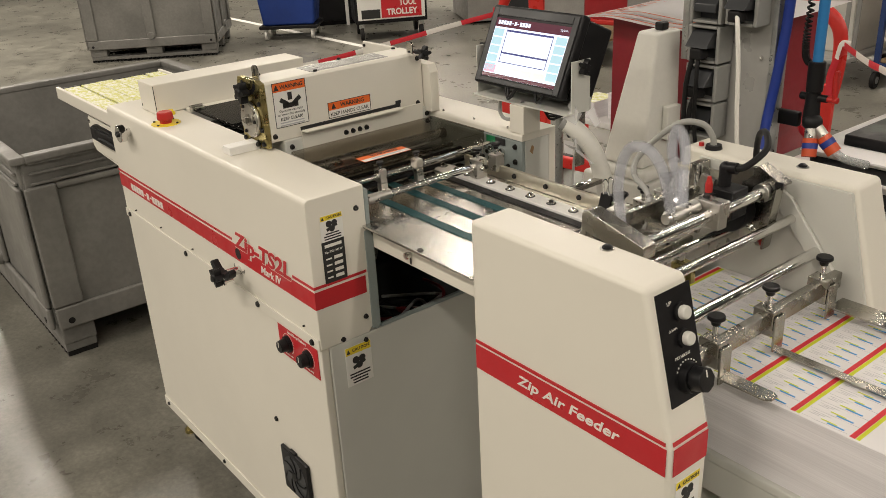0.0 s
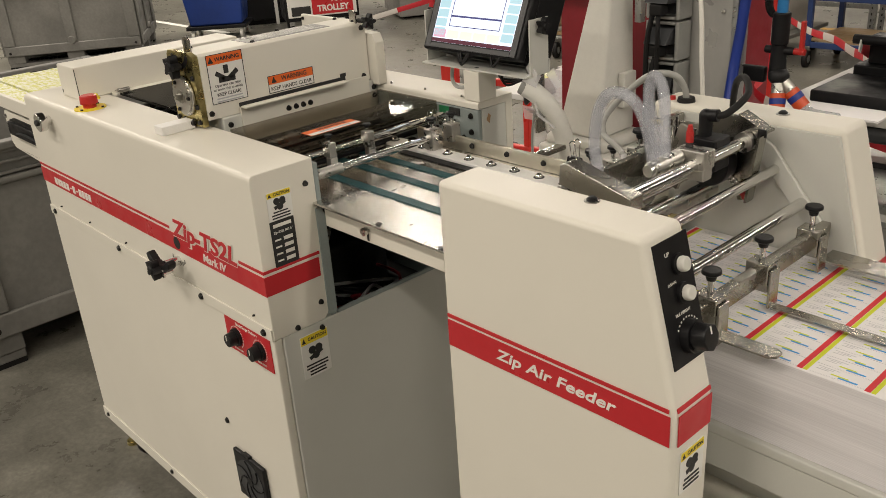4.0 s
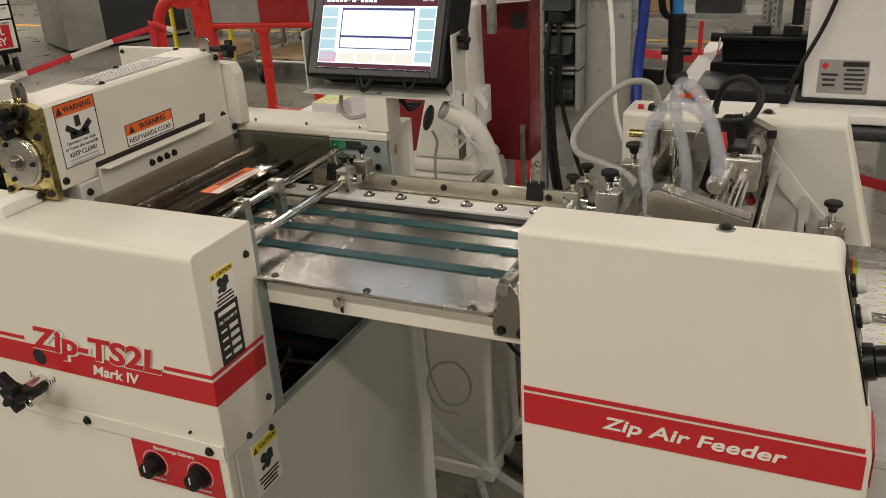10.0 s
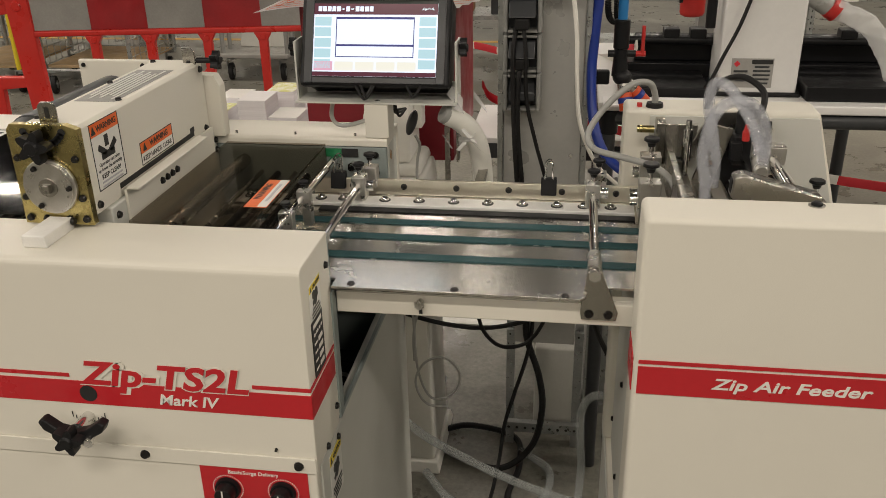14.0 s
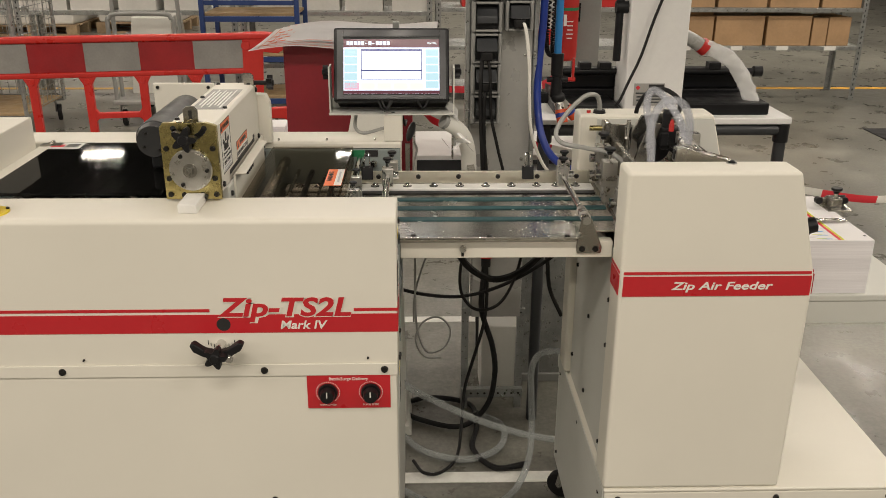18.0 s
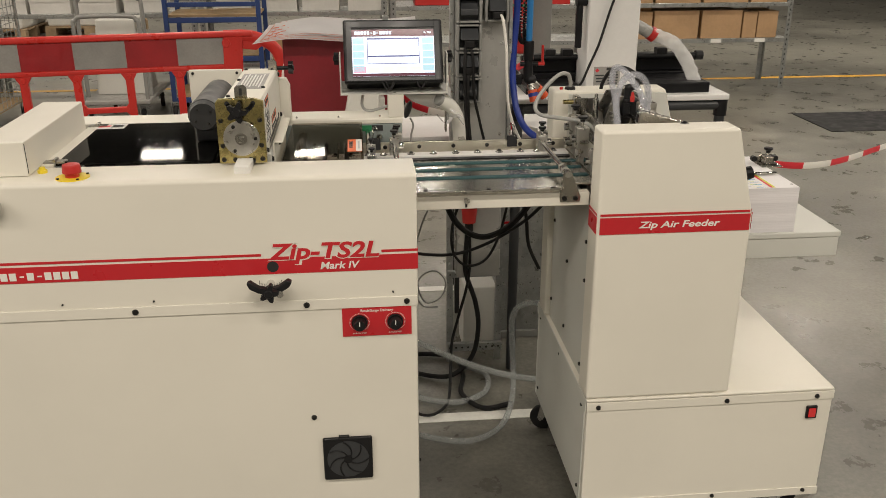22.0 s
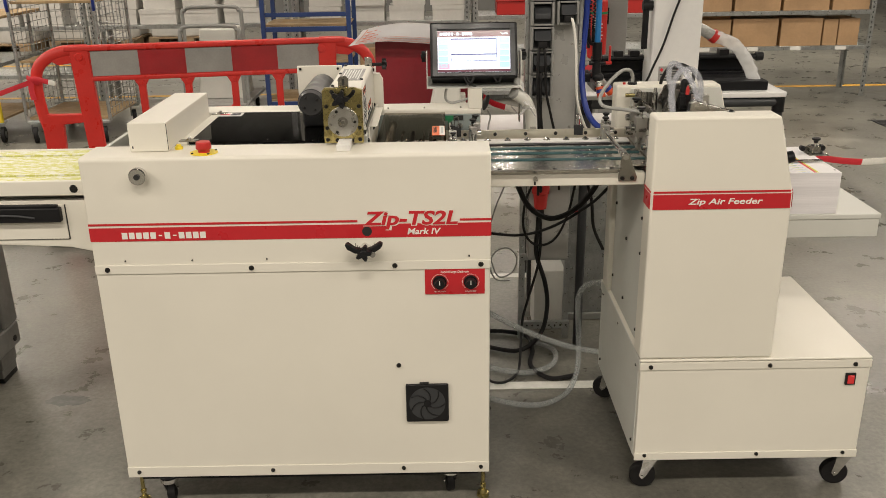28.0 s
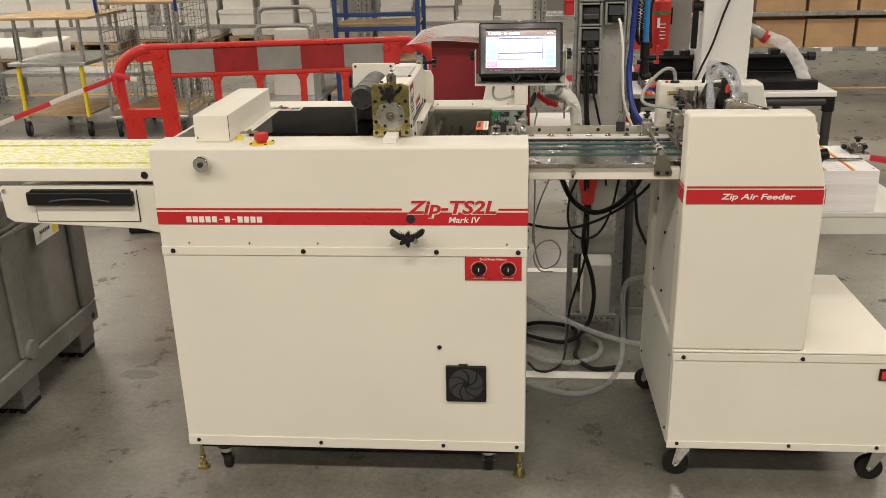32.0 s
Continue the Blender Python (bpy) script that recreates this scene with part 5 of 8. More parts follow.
part("switch_rocker", bx(bm_new(), 0.981, 0.999, FY - 0.010, FY - 0.006, 0.3575, 0.3825, 0.002), REDLIGHT, sw, "lit red rocker switch")
for x, y, swv in ((0.473, 0.085, 172), (1.034, 0.085, 172), (0.452, 0.595, 150), (1.005, 0.575, 160)):
    caster(FEED, x, y, 0.121, 0.038, swv)

# upper works of the feeder
part("inner_wall", bx(bm_new(), 0.440, 0.446, 0.122, 0.513, 0.62, 0.945, 0.001), STEEL, FEED)
part("column_back", prism(bm_new(), [(0.4465, 0.4365), (0.760, 0.4365), (0.762, 0.898), (0.712, 1.090), (0.4465, 1.090)], "y", 0.5135, 0.5200), PAINT_SIDE, FEED)
part("column_front", prism(bm_new(), [(0.4465, 0.4365), (0.760, 0.4365), (0.762, 0.898), (0.722, 1.05), (0.4465, 1.05)], "y", 0.1155, 0.122), PAINT_SIDE, FEED)
part("folded_strip", prism(bm_new(), [(0.600, 1.075), (0.622, 1.064), (0.712, 0.955), (0.690, 0.945), (0.600, 1.045)], "y", 0.505, 0.5130, 0.0015), PAINT_SIDE, FEED)
fp = part("side_arm", prism(bm_new(), [(0.512, 1.060), (0.535, 1.108), (0.585, 1.112), (0.627, 1.091), (0.614, 0.990), (0.592, 0.984), (0.576, 1.02), (0.550, 1.03)], "y", 0.470, 0.476, 0.001), STEEL, FEED, "stainless side arm plate")
part("arm_flange", prism(bm_new(), [(0.624, 1.091), (0.628, 1.091), (0.615, 0.990), (0.611, 0.990)], "y", 0.452, 0.4698), STEEL, fp)
part("arm_flange", prism(bm_new(), [(0.585, 1.1125), (0.585, 1.1155), (0.628, 1.0945), (0.628, 1.0915)], "y", 0.468, 0.4940), STEEL, fp)
part("flange_cap", bx(bm_new(), 0.6165, 0.629, 0.4665, 0.4695, 1.087, 1.098), BLACK, fp)
na = part("near_arm", prism(bm_new(), [(0.520, 1.088), (0.522, 1.115), (0.533, 1.119), (0.630, 1.093), (0.630, 1.073), (0.618, 1.069)], "y", 0.145, 0.172, 0.0025), STEEL, FEED, "stainless arm")
part("arm_cap", bx(bm_new(), 0.520, 0.5345, 0.150, 0.168, 1.09, 1.112, 0.003), BLACK, na)
for x, z, r, y0, y1 in ((0.604, 1.080, 0.0088, 0.150, 0.480), (0.580, 1.058, 0.0070, 0.150, 0.513), (0.628, 1.030, 0.0075, 0.122, 0.505), (0.673, 0.987, 0.0088, 0.122, 0.505), (0.560, 1.012, 0.0065, 0.122, 0.513)):
    part("guide_rod", cy(bm_new(), (x, y0, z), (x, y1, z), r, None, 20), CHROME, FEED)
part("rod_collar", cy(bm_new(), (0.604, 0.450, 1.080), (0.604, 0.4695, 1.080), 0.0145, None, 20), ALU, FEED)
cb = part("clamp_block", bx(bx(bm_new(), 0.577, 0.622, 0.320, 0.346, 1.076, 1.102, 0.002), 0.590, 0.620, 0.322, 0.344, 1.060, 1.0765, 0.002), ALU, FEED, "pale aluminium clamp block")
bolts([(0.590, 0.333, 1.1022)], 0.006, (0, 0, 1), cb)
part("suction_manifold", cy(cy(bm_new(), (0.578, 0.262, 1.086), (0.583, 0.3195, 1.090), 0.0115, None, 24, 0.0015), (0.5775, 0.256, 1.0856), (0.578, 0.262, 1.086), 0.008, 0.010, 16), ALU, FEED)
# clear air hoses
for pts in ([(0.506, 0.2495, 1.035), (0.5027, 0.2495, 1.075), (0.4966, 0.2495, 1.111), (0.5018, 0.2495, 1.1535), (0.5152, 0.2495, 1.1785), (0.534, 0.250, 1.1855), (0.554, 0.251, 1.180), (0.5691, 0.254, 1.160), (0.5770, 0.258, 1.132), (0.5795, 0.266, 1.094)],
            [(0.531, 0.350, 1.030), (0.5307, 0.350, 1.068), (0.5226, 0.350, 1.1125), (0.5126, 0.350, 1.1527), (0.5175, 0.350, 1.184), (0.5357, 0.342, 1.182), (0.5540, 0.326, 1.160), (0.5695, 0.303, 1.134), (0.5815, 0.290, 1.096)]):
    ho = part("air_hose", hose(pts, 0.0082, 0.0022, 26, 14), TUBE, FEED, "clear plastic air hose")
    ho.visible_shadow = False
part("grey_hose", tube(bm_new(), [(0.4545, 0.540, 1.100), (0.4535, 0.536, 1.120), (0.442, 0.524, 1.142), (0.413, 0.504, 1.144), (0.374, 0.490, 1.112), (0.347, 0.472, 1.072), (0.358, 0.455, 1.050), (0.405, 0.425, 1.046), (0.448, 0.385, 1.046), (0.472, 0.345, 1.035), (0.482, 0.322, 1.005)], 0.0052, 12, 8), GREYTUBE, FEED, "grey flexible hose")
part("grommet", cy(bm_new(), (0.4545, 0.540, 1.099), (0.4545, 0.540, 1.106), 0.0145, 0.013, 20), RUBBER, FEED)
part("red_lamp", cy(bm_new(), (0.430, 0.540, 1.099), (0.430, 0.540, 1.105), 0.0045, None, 12), ESTOP, FEED)
part("black_hose", tube(bm_new(), [(0.586, 0.402, 1.127), (0.600, 0.412, 1.132), (0.606, 0.450, 1.150), (0.582, 0.485, 1.163), (0.555, 0.512, 1.150), (0.541, 0.530, 1.118), (0.538, 0.536, 1.094)], 0.0050, 10, 8), RUBBER, FEED)
va = part("air_valve", bx(bx(bm_new(), 0.560, 0.600, 0.384, 0.424, 1.052, 1.098, 0.003), 0.555, 0.572, 0.376, 0.386, 1.062, 1.09, 0.002), BLACK, FEED, "black air valve with elbow")
part("elbow", cy(ball(cy(bm_new(), (0.572, 0.402, 1.098), (0.572, 0.402, 1.126), 0.0095, None, 16), (0.572, 0.402, 1.126), 0.0098, 14), (0.572, 0.402, 1.126), (0.590, 0.404, 1.128), 0.0088, None, 14), BLACK, va)
part("red_plug", cy(cy(bm_new(), (0.572, 0.363, 1.098), (0.572, 0.363, 1.112), 0.0055, None, 14), (0.572, 0.363, 1.112), (0.572, 0.363, 1.122), 0.0048, 0.003, 12), ESTOP, va)
bm = bm_new()
tube(bm, [(0.572 + 0.028 * k / 60 + 0.0042 * math.cos(k * 0.9), 0.436 + 0.030 * k / 60 + 0.0042 * math.sin(k * 0.9) * 0.5, 1.050 - 0.046 * k / 60 + 0.0042 * math.sin(k * 0.9)) for k in range(0, 61)], 0.0012, 5, 2)
part("tension_spring", bm, CHROME, FEED)
part("red_tip", ball(cy(bm_new(), (0.599, 0.467, 1.002), (0.604, 0.472, 0.993), 0.006, None, 14), (0.604, 0.472, 0.993), 0.0072, 12), ESTOP, FEED, "red plastic spring tip")
part("drive_wheel", cy(cy(bm_new(), (0.560, 0.430, 1.045), (0.560, 0.460, 1.045), 0.034, None, 30, 0.003), (0.560, 0.422, 1.045), (0.560, 0.430, 1.045), 0.016, None, 20), BLACKMETAL, FEED)
part("brass_plate", bx(bx(bm_new(), 0.604, 0.622, 0.240, 0.252, 1.000, 1.035, 0.001), 0.608, 0.626, 0.258, 0.268, 1.000, 1.032, 0.001), BRASS, FEED, "yellow zinc-plated tabs")
part("suction_bar", bx(bx(bm_new(), 0.470, 0.504, 0.160, 0.520, 0.995, 1.022, 0.002), 0.4705, 0.480, 0.200, 0.520, 1.0222, 1.058, 0.001), STEEL, FEED)
part("blow_bar", bx(bm_new(), 0.520, 0.545, 0.180, 0.500, 0.965, 0.990, 0.003), ALU, FEED)
for x, y, z in ((0.437, 0.324, 1.046), (0.445, 0.431, 1.052), (0.452, 0.240, 1.010)):
    ab = part("adjuster_block", bx(bx(bm_new(), x - 0.016, x + 0.016, y - 0.014, y + 0.014, z - 0.055, z, 0.002), x - 0.010, x + 0.018, y - 0.008, y + 0.02, z - 0.09, z - 0.055, 0.002), ALU, FEED)
    thumb_screw((x, y, z), 0.0125, ab, stem=0.010)
    part("adjuster_wheel", cy(bm_new(), (x - 0.017, y, z - 0.03), (x - 0.027, y, z - 0.03), 0.010, None, 14), CHROME, ab)
part("arm_spring_post", cy(cy(bm_new(), (0.500, 0.440, 1.020), (0.500, 0.440, 1.105), 0.0045, None, 12), (0.500, 0.440, 1.04), (0.500, 0.440, 1.09), 0.0075, None, 12), CHROME, FEED)
part("brass_knob", cy(bm_new(), (0.452, 0.490, 1.075), (0.425, 0.490, 1.075), 0.006, None, 16), BRASS, FEED)
part("pivot_bracket", bx(bx(bm_new(), 0.455, 0.470, 0.475, 0.513, 1.02, 1.09, 0.002), 0.47, 0.52, 0.483, 0.489, 1.03, 1.085, 0.001), STEEL, FEED)
part("knurled_nut", cy(bm_new(), (0.436, 0.42, 0.985), (0.415, 0.42, 0.985), 0.013, None, 16), CHROME, FEED)
part("feed_arm", prism(bm_new(), [(0.505, 1.02), (0.535, 1.11), (0.56, 1.105), (0.535, 1.01)], "y", 0.395, 0.402, 0.001), STEEL, FEED)
for i, (x, y, z) in enumerate(((0.52, 0.36, 1.07), (0.525, 0.37, 1.055), (0.515, 0.24, 1.04), (0.54, 0.41, 1.075))):
    part("hex_fitting", cy(cy(bm_new(), (x, y, z), (x, y - 0.012, z), 0.007, None, 6), (x, y - 0.012, z), (x, y - 0.02, z), 0.0045, None, 12), CHROME, FEED)
# back stop over the pile
sb = part("stop_bar", bx(bm_new(), 0.702, 0.716, 0.150, 0.513, 0.940, 0.966, 0.0015), STEEL, FEED, "stainless stop bar")
for yy, dx in ((0.200, 0.0), (0.325, 0.0), (0.464, 0.0)):
    k = part("stop_clamp", bx(bm_new(), 0.694, 0.726, yy - 0.013, yy + 0.013, 0.934, 0.973, 0.002), STEEL, FEED)
    thumb_screw((0.710, yy, 0.973), 0.0125, k, stem=0.016)
    part("stop_blade", bx(bm_new(), 0.7265, 0.730, yy - 0.012, yy + 0.012, 0.912, 0.965, 0.001), STEEL, k)
part("hold_finger", prism(bm_new(), [(0.730, 0.188), (0.795, 0.188), (0.803, 0.194), (0.803, 0.207), (0.795, 0.212), (0.730, 0.212)], "z", 0.9205, 0.9232), STEEL, FEED)
part("hold_finger", bx(bm_new(), 0.730, 0.960, 0.318, 0.334, 0.910, 0.9125), STEEL, FEED)
part("rear_shelf", prism(bm_new(), [(0.726, 0.462), (0.83, 0.462), (0.845, 0.474), (0.845, 0.504), (0.726, 0.504)], "z", 0.926, 0.929), STEEL, FEED)

# ---- pile table and paper pile ----
TRAY = thing("pile_table", "grey sheet-metal pile table of the feeder", "machine table", at=(0.8, 0.39, 0.735))
part("pile_board", bx(bm_new(), 0.480, 1.092, 0.204, 0.512, 0.7735, 0.7890, 0.003), PAINT_SIDE, TRAY)
part("pile_skirt", bx(bm_new(), 0.485, 1.089, 0.2065, 0.2140, 0.722, 0.7733, 0.002), PAINT_SIDE, TRAY)
part("pile_skirt", bx(bm_new(), 1.0810, 1.0895, 0.2145, 0.510, 0.722, 0.7733, 0.002), PAINT_SIDE, TRAY)
for ya in (0.25, 0.50):
    part("lift_arm", bx(bm_new(), 0.470, 0.500, ya, ya + 0.02, 0.74, 0.772), ZINC, TRAY)
PX0, PX1, PY0, PY1, PZ = 0.502, 0.968, 0.212, 0.510, 0.9060
PILE = thing("paper_pile", "tall pile of printed card sheets on the pile table", "paper stack", at=(0.74, 0.38, 0.789))
part("sheet_block", bx(bm_new(), PX0, PX1, PY0, PY1, 0.7895, PZ - 0.0008), PAPEREDGE, PILE)
top = part("top_sheet", bx(bm_new(), PX0, PX1, PY0, PY1, PZ - 0.0006, PZ), PAPER, PILE, "white sheet printed with red, lime and blue")
def print_sheet(x0, x1, y0, y1, z, owner):
    """Card outlines, bars and dashes printed on a sheet, as thin ink layers."""
    ink = {"red_print": (PINKRED, bm_new()), "lime_print": (LIME, bm_new()), "blue_print": (BLUEINK, bm_new()), "grey_print": (GREYINK, bm_new())}
    w, h = 0.078, 0.0442
    def put(kind, a, b, c, d):
        bx(ink[kind][1], a, b, c, d, z + 0.0001, z + 0.0003)
    xr = x1 - 0.066
    while xr > x0 + 0.01:
        xa = xr - w
        put("red_print", xr - 0.0072, xr - 0.0002, y0 + 0.004, y1 - 0.004)
        if xr + w < x1 + 0.02:
            put("lime_print", xr + 0.0003, xr + 0.0055, y0 + 0.004, y1 - 0.004)
        j = 0
        while y0 + 0.006 + (j + 1) * h / 2 < y1:
            ya = y0 + 0.006 + j * h / 2
            if xa > x0:
                put("blue_print", xa + w * 0.50, xa + w * 0.78, ya + 0.0030, ya + 0.0058)
                put("lime_print", xa + w * 0.38, xa + w * 0.64, ya + 0.0062, ya + 0.0084)
                for k in range(3):
                    put("grey_print", xa + w * (0.14 + 0.05 * (k % 2)), xa + w * (0.32 + 0.07 * (k % 3)), ya + 0.0105 + 0.0032 * k, ya + 0.0110 + 0.0032 * k)
                for k in range(20):
                    put("grey_print", xa + w * (0.10 + 0.041 * k), xa + w * (0.122 + 0.041 * k), ya, ya + 0.0008)
            j += 1
        xr -= w
    for name, (mm, b) in ink.items():
        tagged(part(name, b, mm, owner), kind="stuff")
print_sheet(PX0, PX1, PY0, PY1, PZ, top)
part("register_mark", cy(bm_new(), (0.960, 0.240, PZ), (0.960, 0.240, PZ + 0.0004), 0.0035, None, 14), INK, top)
GD = thing("side_guide", "stainless side guide with black screws, resting on the pile", "machine guide", at=(0.95, 0.43, PZ))
gb = part("guide_plate", prism(bm_new(), [(0.953, 0.906), (1.010, 0.906), (1.010, 0.930), (0.970, 0.930), (0.955, 0.920), (0.953, 0.920)], "y", 0.440, 0.4455, 0.001), STEEL, GD)
part("guide_foot", bx(bm_new(), 0.953, 1.010, 0.395, 0.4395, 0.9058, 0.909, 0.001), STEEL, GD)
part("guide_block", bx(bm_new(), 0.968, 0.992, 0.413, 0.4395, 0.9095, 0.930, 0.002), STEEL, GD)
thumb_screw((0.980, 0.426, 0.930), 0.0125, gb, stem=0.006)
for xx in (0.945, 1.004):
    part("black_knob", cy(bm_new(), (xx, 0.4395, 0.921), (xx, 0.428, 0.921), 0.008, None, 14), BLACK, gb)

# ---- delivery table ----
DEL = thing("delivery_table", "cream delivery table with a black drawer handle, fixed to the machine", "machine table", at=(-1.36, 0.25, 0.80))
part("front_rail", bx(bm_new(), -1.740, -1.012, 0.070, 0.082, 0.9165, 0.9560, 0.003), PAINT, DEL)
part("rear_rail", bx(bm_new(), -1.740, -1.012, 0.418, 0.430, 0.9165, 0.9560, 0.003), PAINT, DEL)
part("bed", bx(bm_new(), -1.740, -1.012, 0.0825, 0.4175, 0.925, 0.947, 0.001), STEEL, DEL)
part("end_roller", cy(bm_new(), (-1.730, 0.084, 0.938), (-1.730, 0.417, 0.938), 0.013, None, 18), RUBBER, DEL)
OUTL = [(-1.503, 0.893), (-1.494, 0.902), (-1.012, 0.902), (-1.012, 0.752), (-1.10, 0.772), (-1.475, 0.791), (-1.497, 0.806)]
side = part("side_plate", prism(bm_new(), OUTL, "y", 0.084, 0.098, 0.003), PAINT, DEL)
part("side_plate", prism(bm_new(), OUTL, "y", 0.404, 0.417, 0.003), PAINT, DEL)
part("tray_floor", bx(bm_new(), -1.480, -1.015, 0.0985, 0.4035, 0.792, 0.804, 0.001), PAINT_SIDE, DEL)
bolts([(-1.062, 0.0697, 0.935)], 0.011, (0, -1, 0), DEL)
bolts([(-1.490, 0.0837, 0.885)], 0.007, (0, -1, 0), DEL, CHROME)
dr = part("drawer_front", bx(bm_new(), -1.400, -1.099, 0.0795, 0.0835, 0.797, 0.890, 0.001), PAINT, DEL)
hd = part("drawer_handle", bx(bx(bm_new(), -1.414, -1.104, 0.060, 0.0792, 0.848, 0.887, 0.004), -1.402, -1.113, 0.065, 0.080, 0.8865, 0.893, 0.002), BLACK, dr, "black plastic drawer handle")
part("handle_arch", tube(bm_new(), [(-1.345, 0.059, 0.861), (-1.30, 0.056, 0.868), (-1.255, 0.055, 0.870), (-1.21, 0.056, 0.868), (-1.170, 0.059, 0.861)], 0.003, 8), DARKGREY, hd)
for gx0, gx1, gz0, gz1 in ((-1.4025, -1.4005, 0.795, 0.890), (-1.0985, -1.0965, 0.795, 0.890), (-1.402, -1.097, 0.795, 0.7965)):
    part("drawer_gap", bx(bm_new(), gx0, gx1, 0.0818, 0.0838, gz0, gz1), INK, dr)
SH = thing("finished_sheets", "yellow and white printed card strips on the delivery table", "printed sheets", at=(-1.38, 0.25, 0.947))
for i in range(6):
    y0 = 0.088 + i * 0.0545
    part("card_strip", bx(bm_new(), -1.715 + 0.01 * (i % 2), -1.020, y0, y0 + 0.0505, 0.9475, 0.9505 + 0.0012 * ((i * 3) % 4)), CARD, SH)
    # thin dark strip painted as the shadow between neighbouring cards
    part("strip_shadow_gap", bx(bm_new(), -1.71, -1.022, y0 + 0.0506, y0 + 0.0544, 0.9475, 0.9482), DARKGREY, SH) if i < 5 else None

# ---- big pallet box ----
def pallet_box(x, y, turn, label):
    """A moulded box pallet 1.2 x 1.0 x 0.76 m with ribbed walls, recessed panels and runners. Its base centre stands at x, y."""
    m = pose(x, y, 0, 0, 0, turn)
    box = thing("pallet_box", label, "pallet box", "pallet boxes", at=(x, y, 0))
    def put(name, bm, mm, owner, lab=""):
        bmesh.ops.transform(bm, matrix=m, verts=bm.verts[:])
        return part(name, bm, mm, owner, lab)
    L, W, Hh, low, t = 0.60, 0.50, 0.76, 0.12, 0.022
    put("floor_panel", bx(bm_new(), -L + 0.02, L - 0.02, -W + 0.02, W - 0.02, low, low + 0.03, 0.004), BINGREY, box)
    for sgn in (-1, 1):
        for long in (True, False):
            a, b = (L, W) if long else (W, L)
            k = put("wall", (bx(bm_new(), -a + 0.012, a - 0.012, sgn * b - (t if sgn > 0 else 0), sgn * b + (0 if sgn > 0 else t), low + 0.015, Hh - 0.01, 0.006) if long
                             else bx(bm_new(), sgn * b - (t if sgn > 0 else 0), sgn * b + (0 if sgn > 0 else t), -a + 0.012, a - 0.012, low + 0.015, Hh - 0.01, 0.006)), BINGREY, box)
            def proud(u0, u1, z0, z1, out, name):
                lo, hi = (sgn * b, sgn * (b + out)) if sgn > 0 else (sgn * (b + out), sgn * b)
                bm = bx(bm_new(), u0, u1, lo, hi, z0, z1, min(0.008, out * 0.6)) if long else bx(bm_new(), lo, hi, u0, u1, z0, z1, min(0.008, out * 0.6))
                put(name, bm, BINGREY, k)
            for zz in (0.655, 0.69, 0.725):
                proud(-a + 0.03, a - 0.03, zz, zz + 0.010, 0.014, "rib")
            proud(-a + 0.005, a - 0.005, low, low + 0.085, 0.020, "lower_band")
            proud(-a + 0.002, -a + 0.105, low + 0.086, 0.65, 0.020, "corner_panel")
            proud(a - 0.105, a - 0.002, low + 0.086, 0.65, 0.020, "corner_panel")
            proud(-0.045, 0.045, low + 0.086, 0.65, 0.020, "middle_post")
            proud(-a + 0.106, -0.046, 0.625, 0.65, 0.014, "panel_head")
            proud(0.046, a - 0.106, 0.625, 0.65, 0.014, "panel_head")
            dn = bm_new()
            c0, c1 = (Vector((0, sgn * (b + 0.019), 0.225)), Vector((0, sgn * (b + 0.034), 0.225))) if long else (Vector((sgn * (b + 0.019), 0, 0.225)), Vector((sgn * (b + 0.034), 0, 0.225)))
            put("drain_boss", cy(cy(dn, c0, c1, 0.036, 0.032, 22), c1, c1 + (c1 - c0) * 0.03, 0.024, None, 18), BINGREY, k)
            for u in (-a + 0.05, a - 0.05):
                q0 = Vector((u, sgn * (b + 0.0195), 0.15)) if long else Vector((sgn * (b + 0.0195), u, 0.15))
                q1 = q0 + (Vector((0, sgn * 0.002, 0)) if long else Vector((sgn * 0.002, 0, 0)))
                put("plug", cy(bm_new(), q0, q1, 0.012, None, 12), RUBBER, k)
    rim = bm_new()
    for sgn in (-1, 1):
        bx(rim, -L - 0.022, L + 0.022, sgn * W - (t + 0.004 if sgn > 0 else 0.022), sgn * W + (0.022 if sgn > 0 else t + 0.004), Hh - 0.026, Hh, 0.006)
        bx(rim, sgn * L - (t + 0.004 if sgn > 0 else 0.022), sgn * L + (0.022 if sgn > 0 else t + 0.004), -W + t + 0.003, W - t - 0.003, Hh - 0.026, Hh, 0.006)
    put("rim", rim, BINGREY, box)
    for yy in (-W + 0.07, 0.0, W - 0.07):
        r = put("runner", bx(bm_new(), -L + 0.01, L - 0.01, yy - 0.055, yy + 0.055, 0.018, 0.050, 0.004), BINGREY, box)
        for xx in (-L + 0.08, 0.0, L - 0.08):
            put("foot_block", bx(bm_new(), xx - 0.075, xx + 0.075, yy - 0.058, yy + 0.058, 0.050, low + 0.004, 0.006), BINGREY, box)
        bm = bm_new()
        for q in range(30):
            xx = -L + 0.02 + q * (2 * L - 0.04) / 29
            bx(bm, xx - 0.009, xx + 0.009, yy - 0.052, yy + 0.052, 0.0, 0.019)
        put("grip_pad", bm, RUBBER, r)
    return box
pallet_box(-2.325, 0.390, 0, "large scuffed grey plastic pallet box, empty, below the delivery table")
TAG = thing("box_label", "white paper label on the grey pallet box", "label", at=(-1.705, 0.6, 0.55))
lab = part("label_sheet", slab(right(-1.7045, 0.625, 0.583), 0.16, 0.062, 0.0008), LABEL, TAG)
bm = bm_new()
for i in range(6):
    slab(right(-1.7037, 0.582 + i * 0.012, 0.587), 0.008, 0.013, 0.0004, bm)
part("brand_blocks", bm, INK, lab)
part("yellow_patch", slab(right(-1.7037, 0.682, 0.583), 0.034, 0.050, 0.0004), YELLOW, lab)

